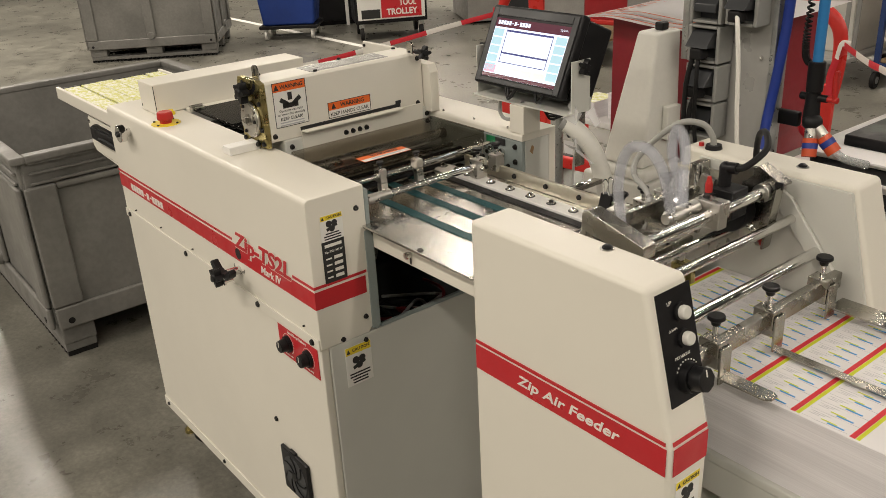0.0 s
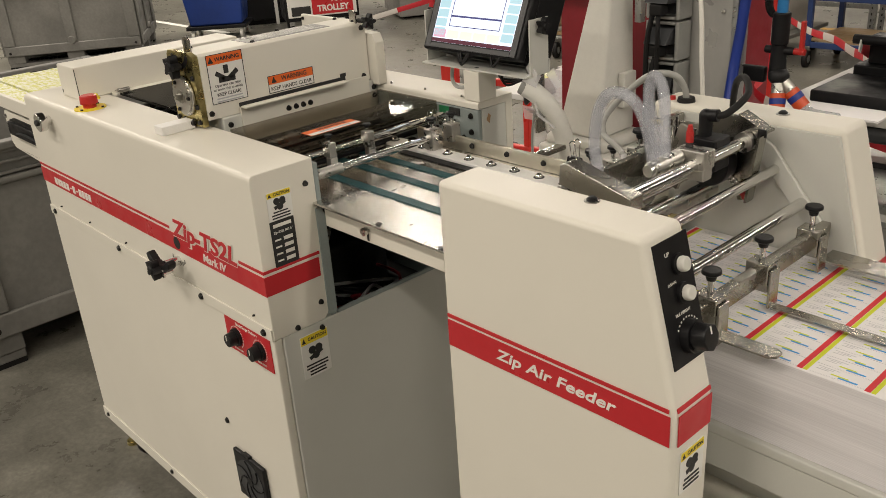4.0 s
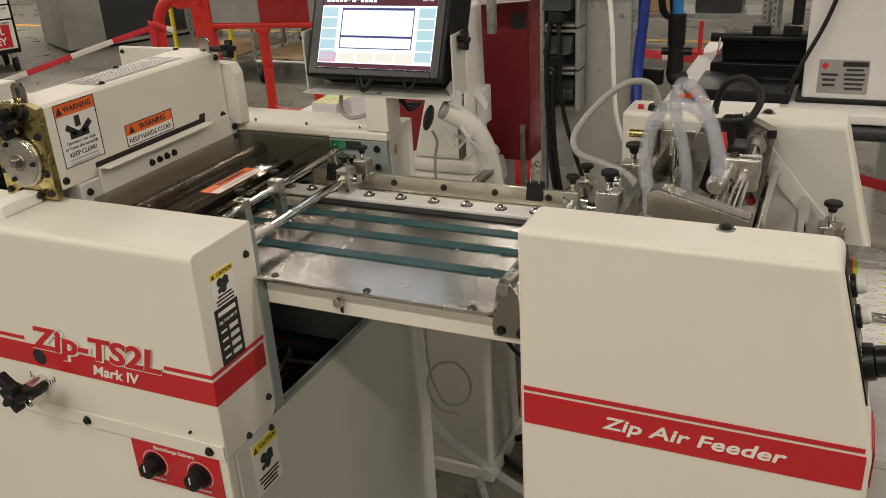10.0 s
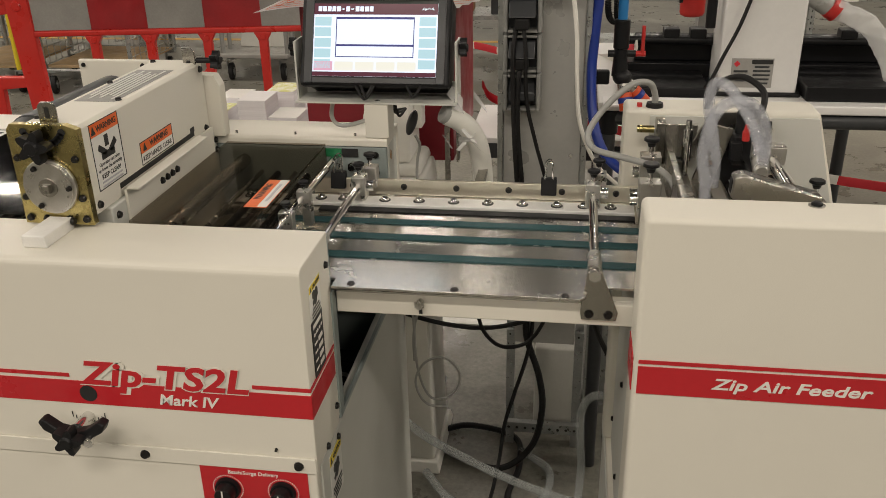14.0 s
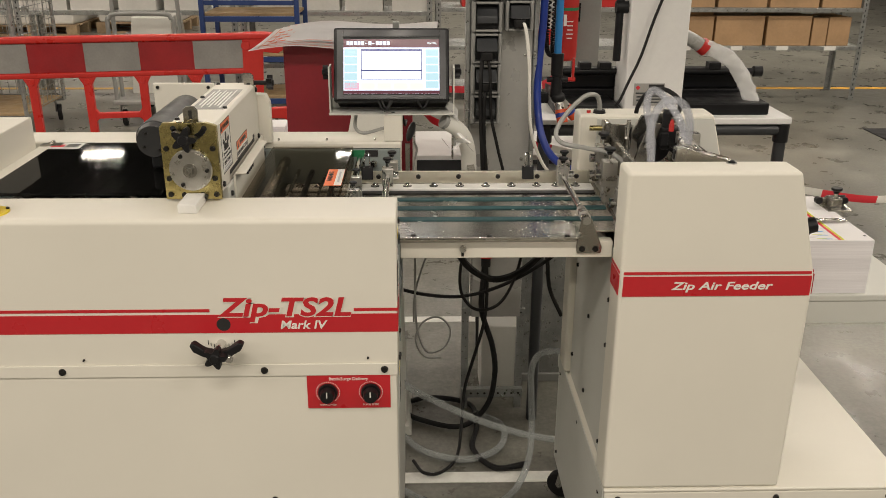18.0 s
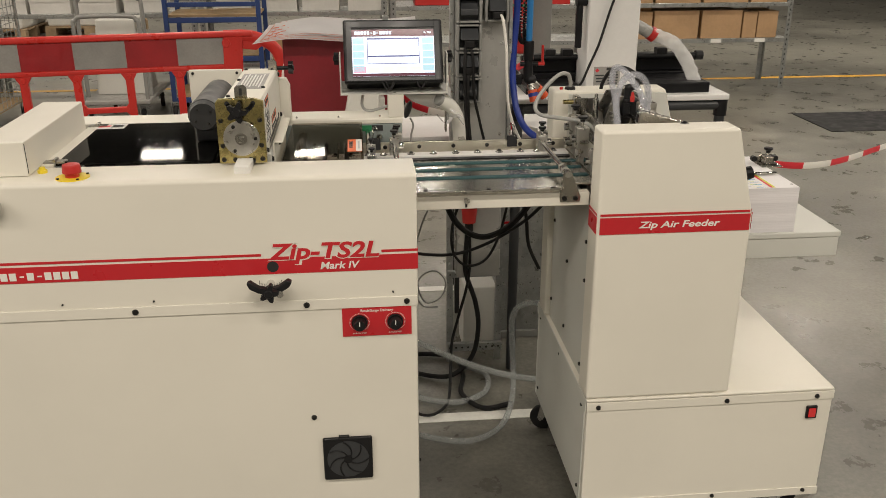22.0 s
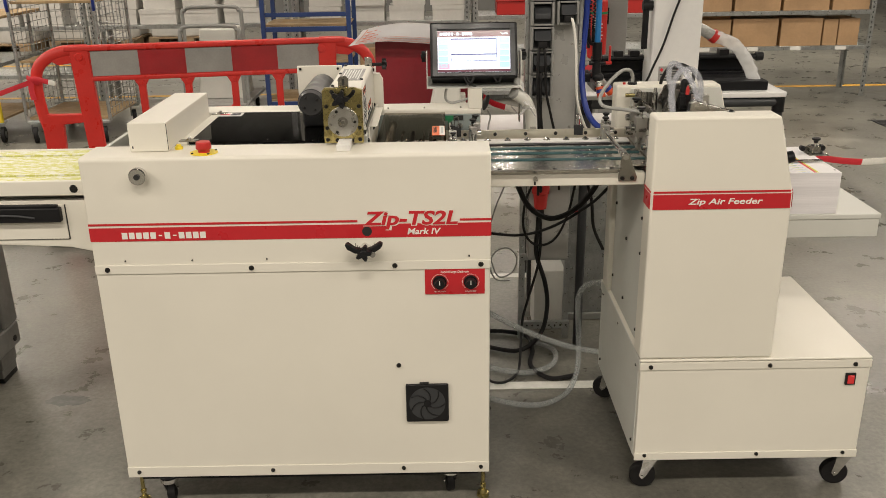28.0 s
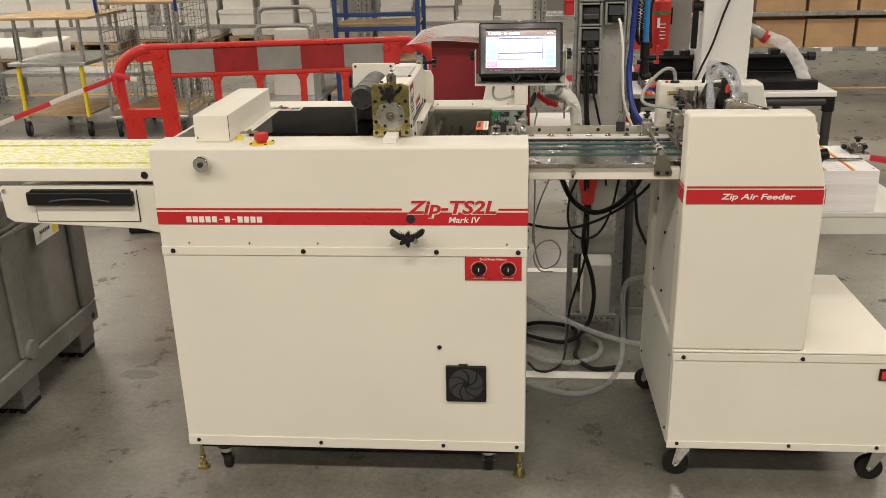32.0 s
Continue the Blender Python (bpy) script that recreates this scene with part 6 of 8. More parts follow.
# ---- hoses and cables on the floor between the machines ----
HOSE = thing("vacuum_hose", "clear ribbed vacuum hose running between the machines, looped on the floor", "hose", at=(0.2, 0.8, 0))
part("hose_run", tube(bm_new(), [(-0.06, 0.70, 0.35), (0.022, 0.66, 0.310), (0.11, 0.66, 0.258), (0.205, 0.66, 0.210), (0.31, 0.66, 0.170), (0.407, 0.66, 0.147), (0.48, 0.66, 0.14)], 0.0098, 14, 8), VACHOSE, HOSE)
part("hose_loop", tube(bm_new(), [(-0.10, 0.80, 0.014), (-0.06, 0.70, 0.014), (0.0, 0.61, 0.014), (0.09, 0.55, 0.014), (0.20, 0.53, 0.014), (0.30, 0.60, 0.016), (0.36, 0.74, 0.03), (0.377, 0.83, 0.10), (0.372, 0.84, 0.20), (0.372, 0.84, 0.28), (0.40, 0.83, 0.33), (0.47, 0.82, 0.34)], 0.0098, 14, 8), VACHOSE, HOSE)
part("hose_loop", tube(bm_new(), [(-0.02, 0.90, 0.014), (0.06, 0.80, 0.014), (0.18, 0.76, 0.014), (0.28, 0.82, 0.014), (0.30, 0.94, 0.014), (0.22, 1.02, 0.014)], 0.0105, 14, 8), VACHOSE, HOSE)
def cable(label, pts, r, mm=None, group="cables"):
    xs = pts[len(pts) // 2]
    return single("cable", tube(bm_new(), pts, r, 8, 8), mm or RUBBER, label, "cable", group)
cable("black mains cable hanging from the column, coiled on the floor", [(0.235, 1.0, 0.60), (0.235, 0.985, 0.52), (0.23, 0.98, 0.40), (0.265, 0.975, 0.28), (0.275, 0.97, 0.18), (0.25, 0.95, 0.08), (0.17, 0.93, 0.02), (0.05, 0.98, 0.012), (-0.02, 1.05, 0.012), (0.06, 1.12, 0.012), (0.20, 1.08, 0.012), (0.22, 0.95, 0.012), (0.20, 0.82, 0.012), (0.26, 0.72, 0.012), (0.36, 0.74, 0.012)], 0.0085)
cable("thin black cable dropping to the floor", [(0.24, 0.99, 0.60), (0.245, 0.98, 0.45), (0.235, 0.97, 0.35), (0.20, 0.96, 0.22), (0.18, 0.95, 0.14), (0.17, 0.90, 0.06), (0.15, 0.78, 0.012), (0.10, 0.70, 0.012), (0.05, 0.70, 0.012), (0.02, 0.76, 0.012)], 0.005)
cable("thick black cable slung under the infeed table", [(0.08, 0.53, 0.90), (0.115, 0.58, 0.79), (0.16, 0.60, 0.70), (0.228, 0.61, 0.657), (0.30, 0.60, 0.685), (0.36, 0.58, 0.76), (0.39, 0.54, 0.86)], 0.009)
cable("black cable slung under the infeed table", [(-0.04, 0.70, 0.60), (0.06, 0.70, 0.575), (0.16, 0.69, 0.575), (0.26, 0.67, 0.615), (0.36, 0.62, 0.70), (0.42, 0.58, 0.78)], 0.005)
cable("black cable hanging in a loop under the table", [(0.18, 0.60, 0.80), (0.15, 0.64, 0.70), (0.15, 0.66, 0.60), (0.19, 0.67, 0.545), (0.25, 0.67, 0.56), (0.29, 0.65, 0.65), (0.31, 0.60, 0.80)], 0.0042)
cable("black cable running down to the feeder", [(0.33, 0.58, 0.90), (0.34, 0.62, 0.80), (0.37, 0.66, 0.70), (0.385, 0.68, 0.60), (0.42, 0.68, 0.52)], 0.0055)
cable("thin grey cable hanging in a loop", [(0.02, 0.52, 0.92), (0.03, 0.54, 0.78), (0.03, 0.555, 0.65), (0.035, 0.56, 0.54), (0.06, 0.565, 0.475), (0.105, 0.565, 0.490), (0.118, 0.56, 0.54), (0.09, 0.56, 0.575), (0.05, 0.555, 0.565), (0.03, 0.552, 0.52), (0.05, 0.55, 0.472), (0.095, 0.55, 0.466)], 0.0026, GREYTUBE)
cable("thin grey cable hanging from the table", [(0.09, 0.52, 0.92), (0.085, 0.54, 0.82), (0.05, 0.555, 0.72), (0.028, 0.565, 0.63), (0.026, 0.568, 0.56)], 0.0026, GREYTUBE)

# ---- socket column ----
TOW = thing("socket_column", "galvanised steel column with grey power sockets and cables", "power column", at=(0.28, 1.08, 0))
for xx in (0.186, 0.362):
    part("upright", bx(bx(bm_new(), xx - 0.011, xx + 0.011, 1.070, 1.073, 0.0, 0.7445), xx - 0.011, xx - 0.008, 1.0731, 1.095, 0.0, 0.7445), ZINC, TOW)
part("lower_box", bx(bm_new(), 0.199, 0.349, 0.985, 1.066, 0.372, 0.735, 0.003), COLSTEEL, TOW)
part("column_box", bx(bm_new(), 0.176, 0.340, 0.875, 0.935, 0.740, 2.6, 0.003), COLSTEEL, TOW)
part("bracket_plate", bx(bm_new(), 0.172, 0.376, 0.9355, 1.100, 0.745, 0.765, 0.002), ZINC, TOW)
part("edge_channel", bx(bm_new(), 0.164, 0.1755, 0.868, 0.905, 0.740, 2.6, 0.002), ZINC, TOW)
part("edge_channel", bx(bm_new(), 0.3405, 0.352, 0.868, 0.905, 0.740, 2.6, 0.002), ZINC, TOW)
part("perforated_strip", bx(bm_new(), 0.176, 0.374, 1.058, 1.0695, 0.340, 0.365, 0.001), ZINC, TOW)
part("perforated_strip", bx(bm_new(), 0.176, 0.374, 1.050, 1.0695, 0.052, 0.082, 0.001), ZINC, TOW)
bolts([(0.185 + i * 0.022, 1.0498, 0.067) for i in range(9)], 0.004, (0, -1, 0), TOW, INK, 0.001, "hole")
bolts([(0.185 + i * 0.022, 1.0578, 0.352) for i in range(9)], 0.003, (0, -1, 0), TOW, INK, 0.001, "hole")
bolts([(0.32, 0.8748, 0.90), (0.32, 0.8748, 0.78), (0.32, 0.8748, 1.18)], 0.005, (0, -1, 0), TOW, CHROME)
def socket(x0, x1, z0, z1, plugged):
    s = part("socket", bx(bx(bx(bx(bm_new(), x0, x0 + 0.009, 0.826, 0.874, z0, z1, 0.003), x1 - 0.009, x1, 0.826, 0.874, z0, z1, 0.003), x0 + 0.0092, x1 - 0.0092, 0.826, 0.874, z0, z0 + 0.006, 0.002), x0 + 0.0092, x1 - 0.0092, 0.826, 0.874, z1 - 0.006, z1, 0.002), GREYPLASTIC, TOW, "grey power socket")
    part("socket_back", bx(bm_new(), x0 + 0.0095, x1 - 0.0095, 0.852, 0.862, z0 + 0.0065, z1 - 0.0065), DARKGREY, s)
    part("socket_lid", prism(bm_new(), [(0.8515, z0 + 0.03), (0.8515, z1 - 0.009), (0.824, z1 - 0.012 if plugged else z1 - 0.036), (0.800 if plugged else 0.822, z0 + 0.022 + (0.012 if plugged else 0))], "x", x0 + 0.012, x1 - 0.012, 0.002), DARKGREY, s)
    if plugged:
        part("plug", bx(bm_new(), (x0 + x1) / 2 - 0.014, (x0 + x1) / 2 + 0.014, 0.800, 0.828, z0 + 0.010, z0 + 0.032, 0.004), RUBBER, s)
for i in range(10):
    z0 = 1.008 + i * 0.0785
    socket(0.178, 0.254, z0, z0 + 0.0745, i in (1, 2))
for i in range(7):
    z0 = 1.246 + i * 0.0785
    socket(0.262, 0.333, z0, z0 + 0.0745, i == 0)
CT = thing("column_cables", "black and white mains cables plugged into the sockets", "cable", at=(0.22, 0.85, 0.5))
for pts, r, mm in (([(0.215, 0.812, 1.105), (0.210, 0.802, 1.06), (0.212, 0.800, 0.97), (0.220, 0.805, 0.88), (0.228, 0.86, 0.74), (0.236, 0.95, 0.62)], 0.0052, RUBBER),
                   ([(0.217, 0.812, 1.185), (0.224, 0.800, 1.14), (0.228, 0.798, 1.04), (0.248, 0.802, 0.95), (0.275, 0.83, 0.84), (0.30, 0.93, 0.66)], 0.0042, RUBBER),
                   ([(0.204, 0.812, 1.18), (0.200, 0.800, 1.12), (0.202, 0.798, 1.02), (0.210, 0.805, 0.88), (0.222, 0.90, 0.65)], 0.0052, RUBBER),
                   ([(0.298, 0.812, 1.275), (0.310, 0.798, 1.255), (0.322, 0.795, 1.17), (0.326, 0.798, 1.08), (0.336, 0.805, 0.99), (0.372, 0.83, 0.90), (0.42, 0.87, 0.84)], 0.0044, WHITEPRINT)):
    part("cable_run", tube(bm_new(), pts, r, 8, 8), mm, CT)
plug = part("red_plug", cy(cy(bm_new(), (0.237, 0.95, 0.685), (0.237, 0.95, 0.64), 0.034, 0.031, 20, 0.003), (0.237, 0.95, 0.64), (0.237, 0.95, 0.585), 0.027, 0.022, 18), ESTOP, TOW, "red three-phase plug")
part("plug_gland", cy(bm_new(), (0.237, 0.95, 0.585), (0.237, 0.95, 0.555), 0.014, None, 14), RUBBER, plug)
single("white_box", bx(bm_new(), 0.246, 0.369, 1.16, 1.30, 0.0, 0.255, 0.006), WHITEPLASTIC, "white plastic box standing on the floor behind the column", "box")
GC = thing("grey_cabinet", "tall grey steel cabinet behind the socket column", "cabinet", at=(0.46, 1.38, 0))
part("cabinet_body", bx(bm_new(), 0.385, 0.560, 1.25, 1.52, 0.03, 0.72, 0.004), ZINC, GC)
part("plinth", bx(bm_new(), 0.380, 0.565, 1.24, 1.53, 0.0, 0.03, 0.003), GREYPLASTIC, GC)
part("red_handle", bx(bm_new(), 0.400, 0.440, 1.243, 1.249, 0.47, 0.478), RED, GC)
part("name_plate", bx(bm_new(), 0.515, 0.545, 1.2475, 1.249, 0.68, 0.697), LABEL, GC)
SMB = thing("floor_stand", "low white stand with a dark motor behind the cables", "stand", at=(0.10, 1.3, 0))
part("stand_board", bx(bm_new(), -0.40, -0.03, 1.28, 1.30, 0.02, 0.30, 0.003), GREYPLASTIC, SMB)
part("stand_foot", bx(bm_new(), -0.40, -0.03, 1.22, 1.36, 0.0, 0.02, 0.003), DARKGREY, SMB)

# ---- pillar-shaped white unit and dark red cabinet behind the machine ----
PIL = thing("pillar_unit", "white tapered moulded pillar of the neighbouring unit", "machine pillar", at=(-0.07, 1.02, 0))
def taper(bm, lo, hi, z0, z1, bev=0.008):
    """A four-sided taper between two rectangles (x0, x1, y0, y1)."""
    tmp = bmesh.new()
    v = [tmp.verts.new((x, y, z)) for (x0, x1, y0, y1), z in ((lo, z0), (hi, z1)) for x, y in ((x0, y0), (x1, y0), (x1, y1), (x0, y1))]
    tmp.faces.new(v[:4][::-1])
    tmp.faces.new(v[4:])
    for i in range(4):
        tmp.faces.new((v[i], v[(i + 1) % 4], v[4 + (i + 1) % 4], v[4 + i]))
    bmesh.ops.recalc_face_normals(tmp, faces=tmp.faces[:])
    if bev:
        bmesh.ops.bevel(tmp, geom=tmp.edges[:], offset=bev, segments=3, affect="EDGES", profile=0.5)
    return absorb(bm, tmp)
part("upper_shell", taper(bm_new(), (-0.180, -0.048, 0.98, 1.12), (-0.112, -0.050, 1.02, 1.11), 0.835, 1.168), WHITEPLASTIC, PIL)
part("step", taper(bm_new(), (-0.212, -0.022, 0.965, 1.14), (-0.206, -0.028, 0.970, 1.13), 0.806, 0.8345, 0.01), WHITEPLASTIC, PIL)
part("skirt", taper(bm_new(), (-0.228, -0.010, 0.95, 1.15), (-0.222, -0.016, 0.955, 1.14), 0.745, 0.8055), WHITEPLASTIC, PIL)
part("lower_shell", taper(bm_new(), (-0.245, 0.0, 0.93, 1.16), (-0.200, -0.02, 0.96, 1.15), 0.03, 0.7445), WHITEPLASTIC, PIL)
part("foot_plate", taper(bm_new(), (-0.26, 0.015, 0.91, 1.18), (-0.252, 0.008, 0.92, 1.17), 0.0, 0.03, 0.004), WHITEPLASTIC, PIL)
part("side_rib", bx(bm_new(), -0.0485, -0.030, 1.05, 1.10, 0.90, 0.985, 0.003), WHITEPLASTIC, PIL)
part("black_head", bx(bm_new(), -0.085, -0.060, 1.05, 1.075, 1.1685, 1.188, 0.004), BLACK, PIL)
part("head_post", bx(bm_new(), -0.03, -0.012, 1.085, 1.105, 1.10, 1.24, 0.002), ZINC, PIL)
RC = thing("dark_red_cabinet", "dark red painted steel cabinet on a grey plinth", "cabinet", at=(-0.17, 1.5, 0))
part("cabinet_body", bx(bm_new(), -0.360, 0.022, 1.215, 1.66, 0.765, 1.155, 0.005), DARKRED, RC)
part("cabinet_plinth", bx(bm_new(), -0.34, -0.17, 1.42, 1.64, 0.0, 0.7645, 0.005), GREYPLASTIC, RC)
part("small_sign", bx(bm_new(), -0.02, 0.016, 1.211, 1.2145, 1.09, 1.125), INK, RC)
part("steel_strip", bx(bm_new(), 0.0, 0.014, 1.205, 1.2135, 0.70, 0.86, 0.001), STEEL, RC)
LS = thing("loose_sheets", "curled white printed sheets on the dark red cabinet", "paper", at=(-0.15, 1.4, 1.155))
def curl(layer, u, v, lift=0.0):
    """A point of a curled sheet, u along it and v across, both from 0 to 1."""
    return (-0.45 + 0.02 * layer + 0.50 * u + 0.02 * v, 1.14 + 0.03 * layer + 0.42 * v, 1.160 + 0.003 * layer + 0.012 * v * v - 0.040 * max(0, 0.25 - u) + 0.006 * math.sin(u * 7.0) + lift)
def sheet_patch(layer, u0, u1, v0, v1, nu, nv, lift, thick):
    bm = bm_new()
    grid = [[bm.verts.new(curl(layer, u0 + (u1 - u0) * i / nu, v0 + (v1 - v0) * j / nv, lift)) for i in range(nu + 1)] for j in range(nv + 1)]
    for j in range(nv):
        for i in range(nu):
            bm.faces.new((grid[j][i], grid[j][i + 1], grid[j + 1][i + 1], grid[j + 1][i]))
    bmesh.ops.solidify(bm, geom=bm.faces[:], thickness=thick)
    return bm
for layer in range(3):
    sheet = part("paper_sheet", sheet_patch(layer, 0, 1, 0, 1, 14, 6, 0.0, 0.0006), PAPER, LS)
    part("printed_line", sheet_patch(layer, 0.05, 0.97, 0.045, 0.060, 14, 1, 0.0010, 0.0003), ORANGE, sheet)
    part("printed_line", sheet_patch(layer, 0.040, 0.047, 0.06, 0.97, 1, 6, 0.0010, 0.0003), ORANGE, sheet)
    for v in (0.14, 0.34, 0.54, 0.74):
        part("printed_mark", sheet_patch(layer, 0.056, 0.095, v, v + 0.055, 2, 1, 0.0010, 0.0003), ORANGE, sheet)
WT = thing("white_bench", "white laminate bench with a dark edge", "table", at=(0.2, 1.65, 0))
part("bench_top", bx(bm_new(), 0.030, 0.75, 1.47, 1.83, 0.735, 0.752, 0.003), TABLETOP, WT)
part("bench_apron", bx(bm_new(), 0.035, 0.745, 1.475, 1.825, 0.690, 0.7345), DARKGREY, WT)
for xx, yy in ((0.27, 1.50), (0.72, 1.50), (0.27, 1.80), (0.72, 1.80)):
    part("bench_leg", bx(bm_new(), xx - 0.02, xx + 0.02, yy - 0.02, yy + 0.02, 0, 0.6895, 0.003), DARKGREY, WT)
CK = thing("printed_cards", "small piles of printed cards on a low table", "paper stack", at=(-0.55, 1.75, 0))
part("low_table", bx(bm_new(), -0.95, -0.40, 1.55, 2.0, 0.70, 0.72, 0.003), TABLETOP, CK)
for xx, yy in ((-0.92, 1.58), (-0.43, 1.58), (-0.92, 1.97), (-0.43, 1.97)):
    part("table_leg", cy(bm_new(), (xx, yy, 0), (xx, yy, 0.70), 0.015, None, 12), ZINC, CK)
for i, (xx, yy, hh) in enumerate(((-0.78, 1.62, 0.06), (-0.66, 1.66, 0.09), (-0.55, 1.62, 0.05), (-0.62, 1.82, 0.08), (-0.50, 1.84, 0.06), (-0.80, 1.84, 0.05))):
    pk = part("card_stack", bx(bm_new(), xx - 0.045, xx + 0.045, yy - 0.06, yy + 0.06, 0.7205, 0.72 + hh, 0.001), PAPEREDGE, CK)
    part("top_card", bx(bm_new(), xx - 0.045, xx + 0.045, yy - 0.06, yy + 0.06, 0.7202 + hh, 0.7212 + hh), (CARD, PAPER, LABEL)[i % 3], pk)

# ---- hand scanner in its plastic wrap ----
SC = thing("hand_scanner", "white hand-held scanner wrapped in clear plastic, hanging beside the screen", "scanner", at=(0.15, 0.58, 0.94))
part("scanner_body", tube(bm_new(), [(0.104, 0.552, 1.074), (0.122, 0.558, 1.064), (0.141, 0.568, 1.044), (0.155, 0.582, 1.010), (0.161, 0.598, 0.960), (0.162, 0.612, 0.905)], 0.0185, 18, 8, flat=0.9), WHITEPLASTIC, SC)
part("grey_mouth", cy(bm_new(), (0.096, 0.548, 1.079), (0.105, 0.5525, 1.0735), 0.017, 0.0175, 18, 0.002), GREYPLASTIC, SC)
part("scanner_trigger", bx(bm_new(), 0.118, 0.128, 0.562, 0.570, 1.016, 1.040, 0.002), GREYPLASTIC, SC)
rnd = random.Random(11)
for i in range(9):
    a, b = Vector((0.12 + rnd.uniform(-0.03, 0.04), 0.55 + rnd.uniform(-0.02, 0.02), 1.06 + rnd.uniform(-0.05, 0.05))), Vector((rnd.uniform(-1, 1), rnd.uniform(-1, 1), rnd.uniform(-1, 1))).normalized() * 0.024
    c = Vector((rnd.uniform(-1, 1), rnd.uniform(-1, 1), rnd.uniform(-1, 1))).normalized() * 0.02
    bm = bm_new()
    bm.faces.new([bm.verts.new(p) for p in (a - b, a + c, a + b, a - c * 0.7 + b * 0.3)])
    part("wrap_fold", bm, PLASTICWRAP, SC, "crumpled clear plastic")
part("scanner_stand", bx(bx(bm_new(), 0.118, 0.122, 0.560, 0.585, 0.985, 1.11, 0.001), 0.095, 0.122, 0.560, 0.585, 1.0945, 1.0985), STEEL, SC)
part("stand_column", tube(bm_new(), [(0.162, 0.612, 0.912), (0.166, 0.616, 0.86), (0.166, 0.618, 0.80)], 0.015, 12, 4), WHITEPLASTIC, SC)
part("stand_arm", bx(bm_new(), 0.155, 0.172, 0.4745, 0.604, 0.956, 0.966, 0.001), STEEL, SC)

# ---- drilling machine on its bench ----
BEN = thing("machine_bench", "white-topped bench with a dark grey tube frame", "table", at=(0.75, 1.3, 0))
part("bench_top", bx(bm_new(), 0.375, 1.102, 0.985, 1.65, 0.968, 0.988, 0.004), TABLETOP, BEN)
for y0 in (1.005, 1.62):
    part("frame_tube", cy(bm_new(), (0.40, y0, 0.950), (1.08, y0, 0.950), 0.017, None, 16), DARKGREY, BEN)
for x0 in (0.40, 1.082):
    part("frame_tube", cy(bm_new(), (x0, 1.02, 0.950), (x0, 1.61, 0.950), 0.017, None, 16), DARKGREY, BEN)
    for y0 in (1.005, 1.62):
        lg = part("leg", cy(bm_new(), (x0, y0, 0.0), (x0, y0, 0.967), 0.017, None, 16), DARKGREY, BEN)
        part("corner_joint", cy(bm_new(), (x0, y0, 0.915), (x0, y0, 0.967), 0.0215, None, 16), BLACK, lg)
DRL = thing("paper_drill", "white column paper drilling machine with a long black bed", "machine", at=(0.72, 1.25, 0.988))
part("bed", bx(bx(bm_new(), 0.44, 1.05, 1.20, 1.42, 0.9885, 1.030, 0.004), 0.46, 1.03, 1.22, 1.26, 1.0302, 1.090, 0.004), BLACKMETAL, DRL)
part("front_table", bx(bm_new(), 0.815, 1.045, 1.02, 1.1995, 0.9885, 1.022, 0.004), BLACKMETAL, DRL)
part("front_table", bx(bm_new(), 0.43, 0.615, 1.03, 1.1995, 0.9885, 1.012, 0.004), BLACKMETAL, DRL)
part("rail", cy(bm_new(), (0.44, 1.19, 1.085), (1.055, 1.19, 1.085), 0.010, None, 14), BLACK, DRL)
part("rail_knob", cy(bm_new(), (1.05, 1.19, 1.085), (1.075, 1.19, 1.085), 0.016, None, 16), BLACK, DRL)
for xx in (0.54, 0.60, 0.93):
    part("stop_block", bx(bm_new(), xx - 0.018, xx + 0.018, 1.18, 1.22, 1.090, 1.112, 0.003), BLACK, DRL)
part("column", bx(bm_new(), 0.634, 0.803, 1.06, 1.1995, 0.9885, 1.95, 0.006), TABLETOP, DRL)
part("foot", bx(bm_new(), 0.624, 0.812, 1.052, 1.1995, 0.9883, 0.998, 0.003), BLACK, DRL)
pl = part("type_plate", bx(bm_new(), 0.660, 0.748, 1.0580, 1.0592, 1.008, 1.072), REFLECTGREY, DRL, "silver type plate")
part("red_logo_shape", prism(bm_new(), [(0.664, 1.060), (0.671, 1.067), (0.678, 1.060), (0.671, 1.053)], "y", 1.0572, 1.0579), PINKRED, pl)
part("plate_header", bx(bm_new(), 0.702, 0.746, 1.0572, 1.0579, 1.060, 1.069), INK, pl)
rows_of_bars(front(0.724, 1.0580, 1.036), 0.04, 0.045, 5, pl, DARKGREY, seed=21)
rows_of_bars(front(0.680, 1.0580, 1.034), 0.03, 0.030, 3, pl, DARKGREY, seed=22)
part("drive_shaft", cy(cy(bm_new(), (0.612, 1.10, 1.13), (0.612, 1.10, 1.9), 0.011, None, 14), (0.600, 1.10, 1.28), (0.64, 1.10, 1.28), 0.018, None, 14), BLACK, DRL)
part("power_cable", tube(bm_new(), [(0.72, 1.045, 1.32), (0.695, 1.04, 1.25), (0.665, 1.035, 1.15), (0.635, 1.03, 1.08), (0.615, 1.03, 1.03), (0.60, 1.05, 1.0)], 0.0042, 8), RUBBER, DRL)
part("waste_hose", tube(bm_new(), [(0.790, 1.13, 1.205), (0.83, 1.13, 1.188), (0.870, 1.13, 1.165)], 0.020, 16, 4), GREYTUBE, DRL)
part("hose_tie", tube(bm_new(), [(0.862, 1.13, 1.172), (0.880, 1.13, 1.160)], 0.024, 14, 3), ESTOP, DRL, "pink-red tape round the hose")
bag = bm_new()
tmp = bmesh.new()
tube(tmp, [(0.872, 1.13, 1.165), (0.900, 1.12, 1.158), (0.950, 1.11, 1.130), (0.985, 1.10, 1.085), (1.005, 1.08, 1.030), (1.012, 1.06, 0.992)], 0.022, 18, 8, flat=0.7)
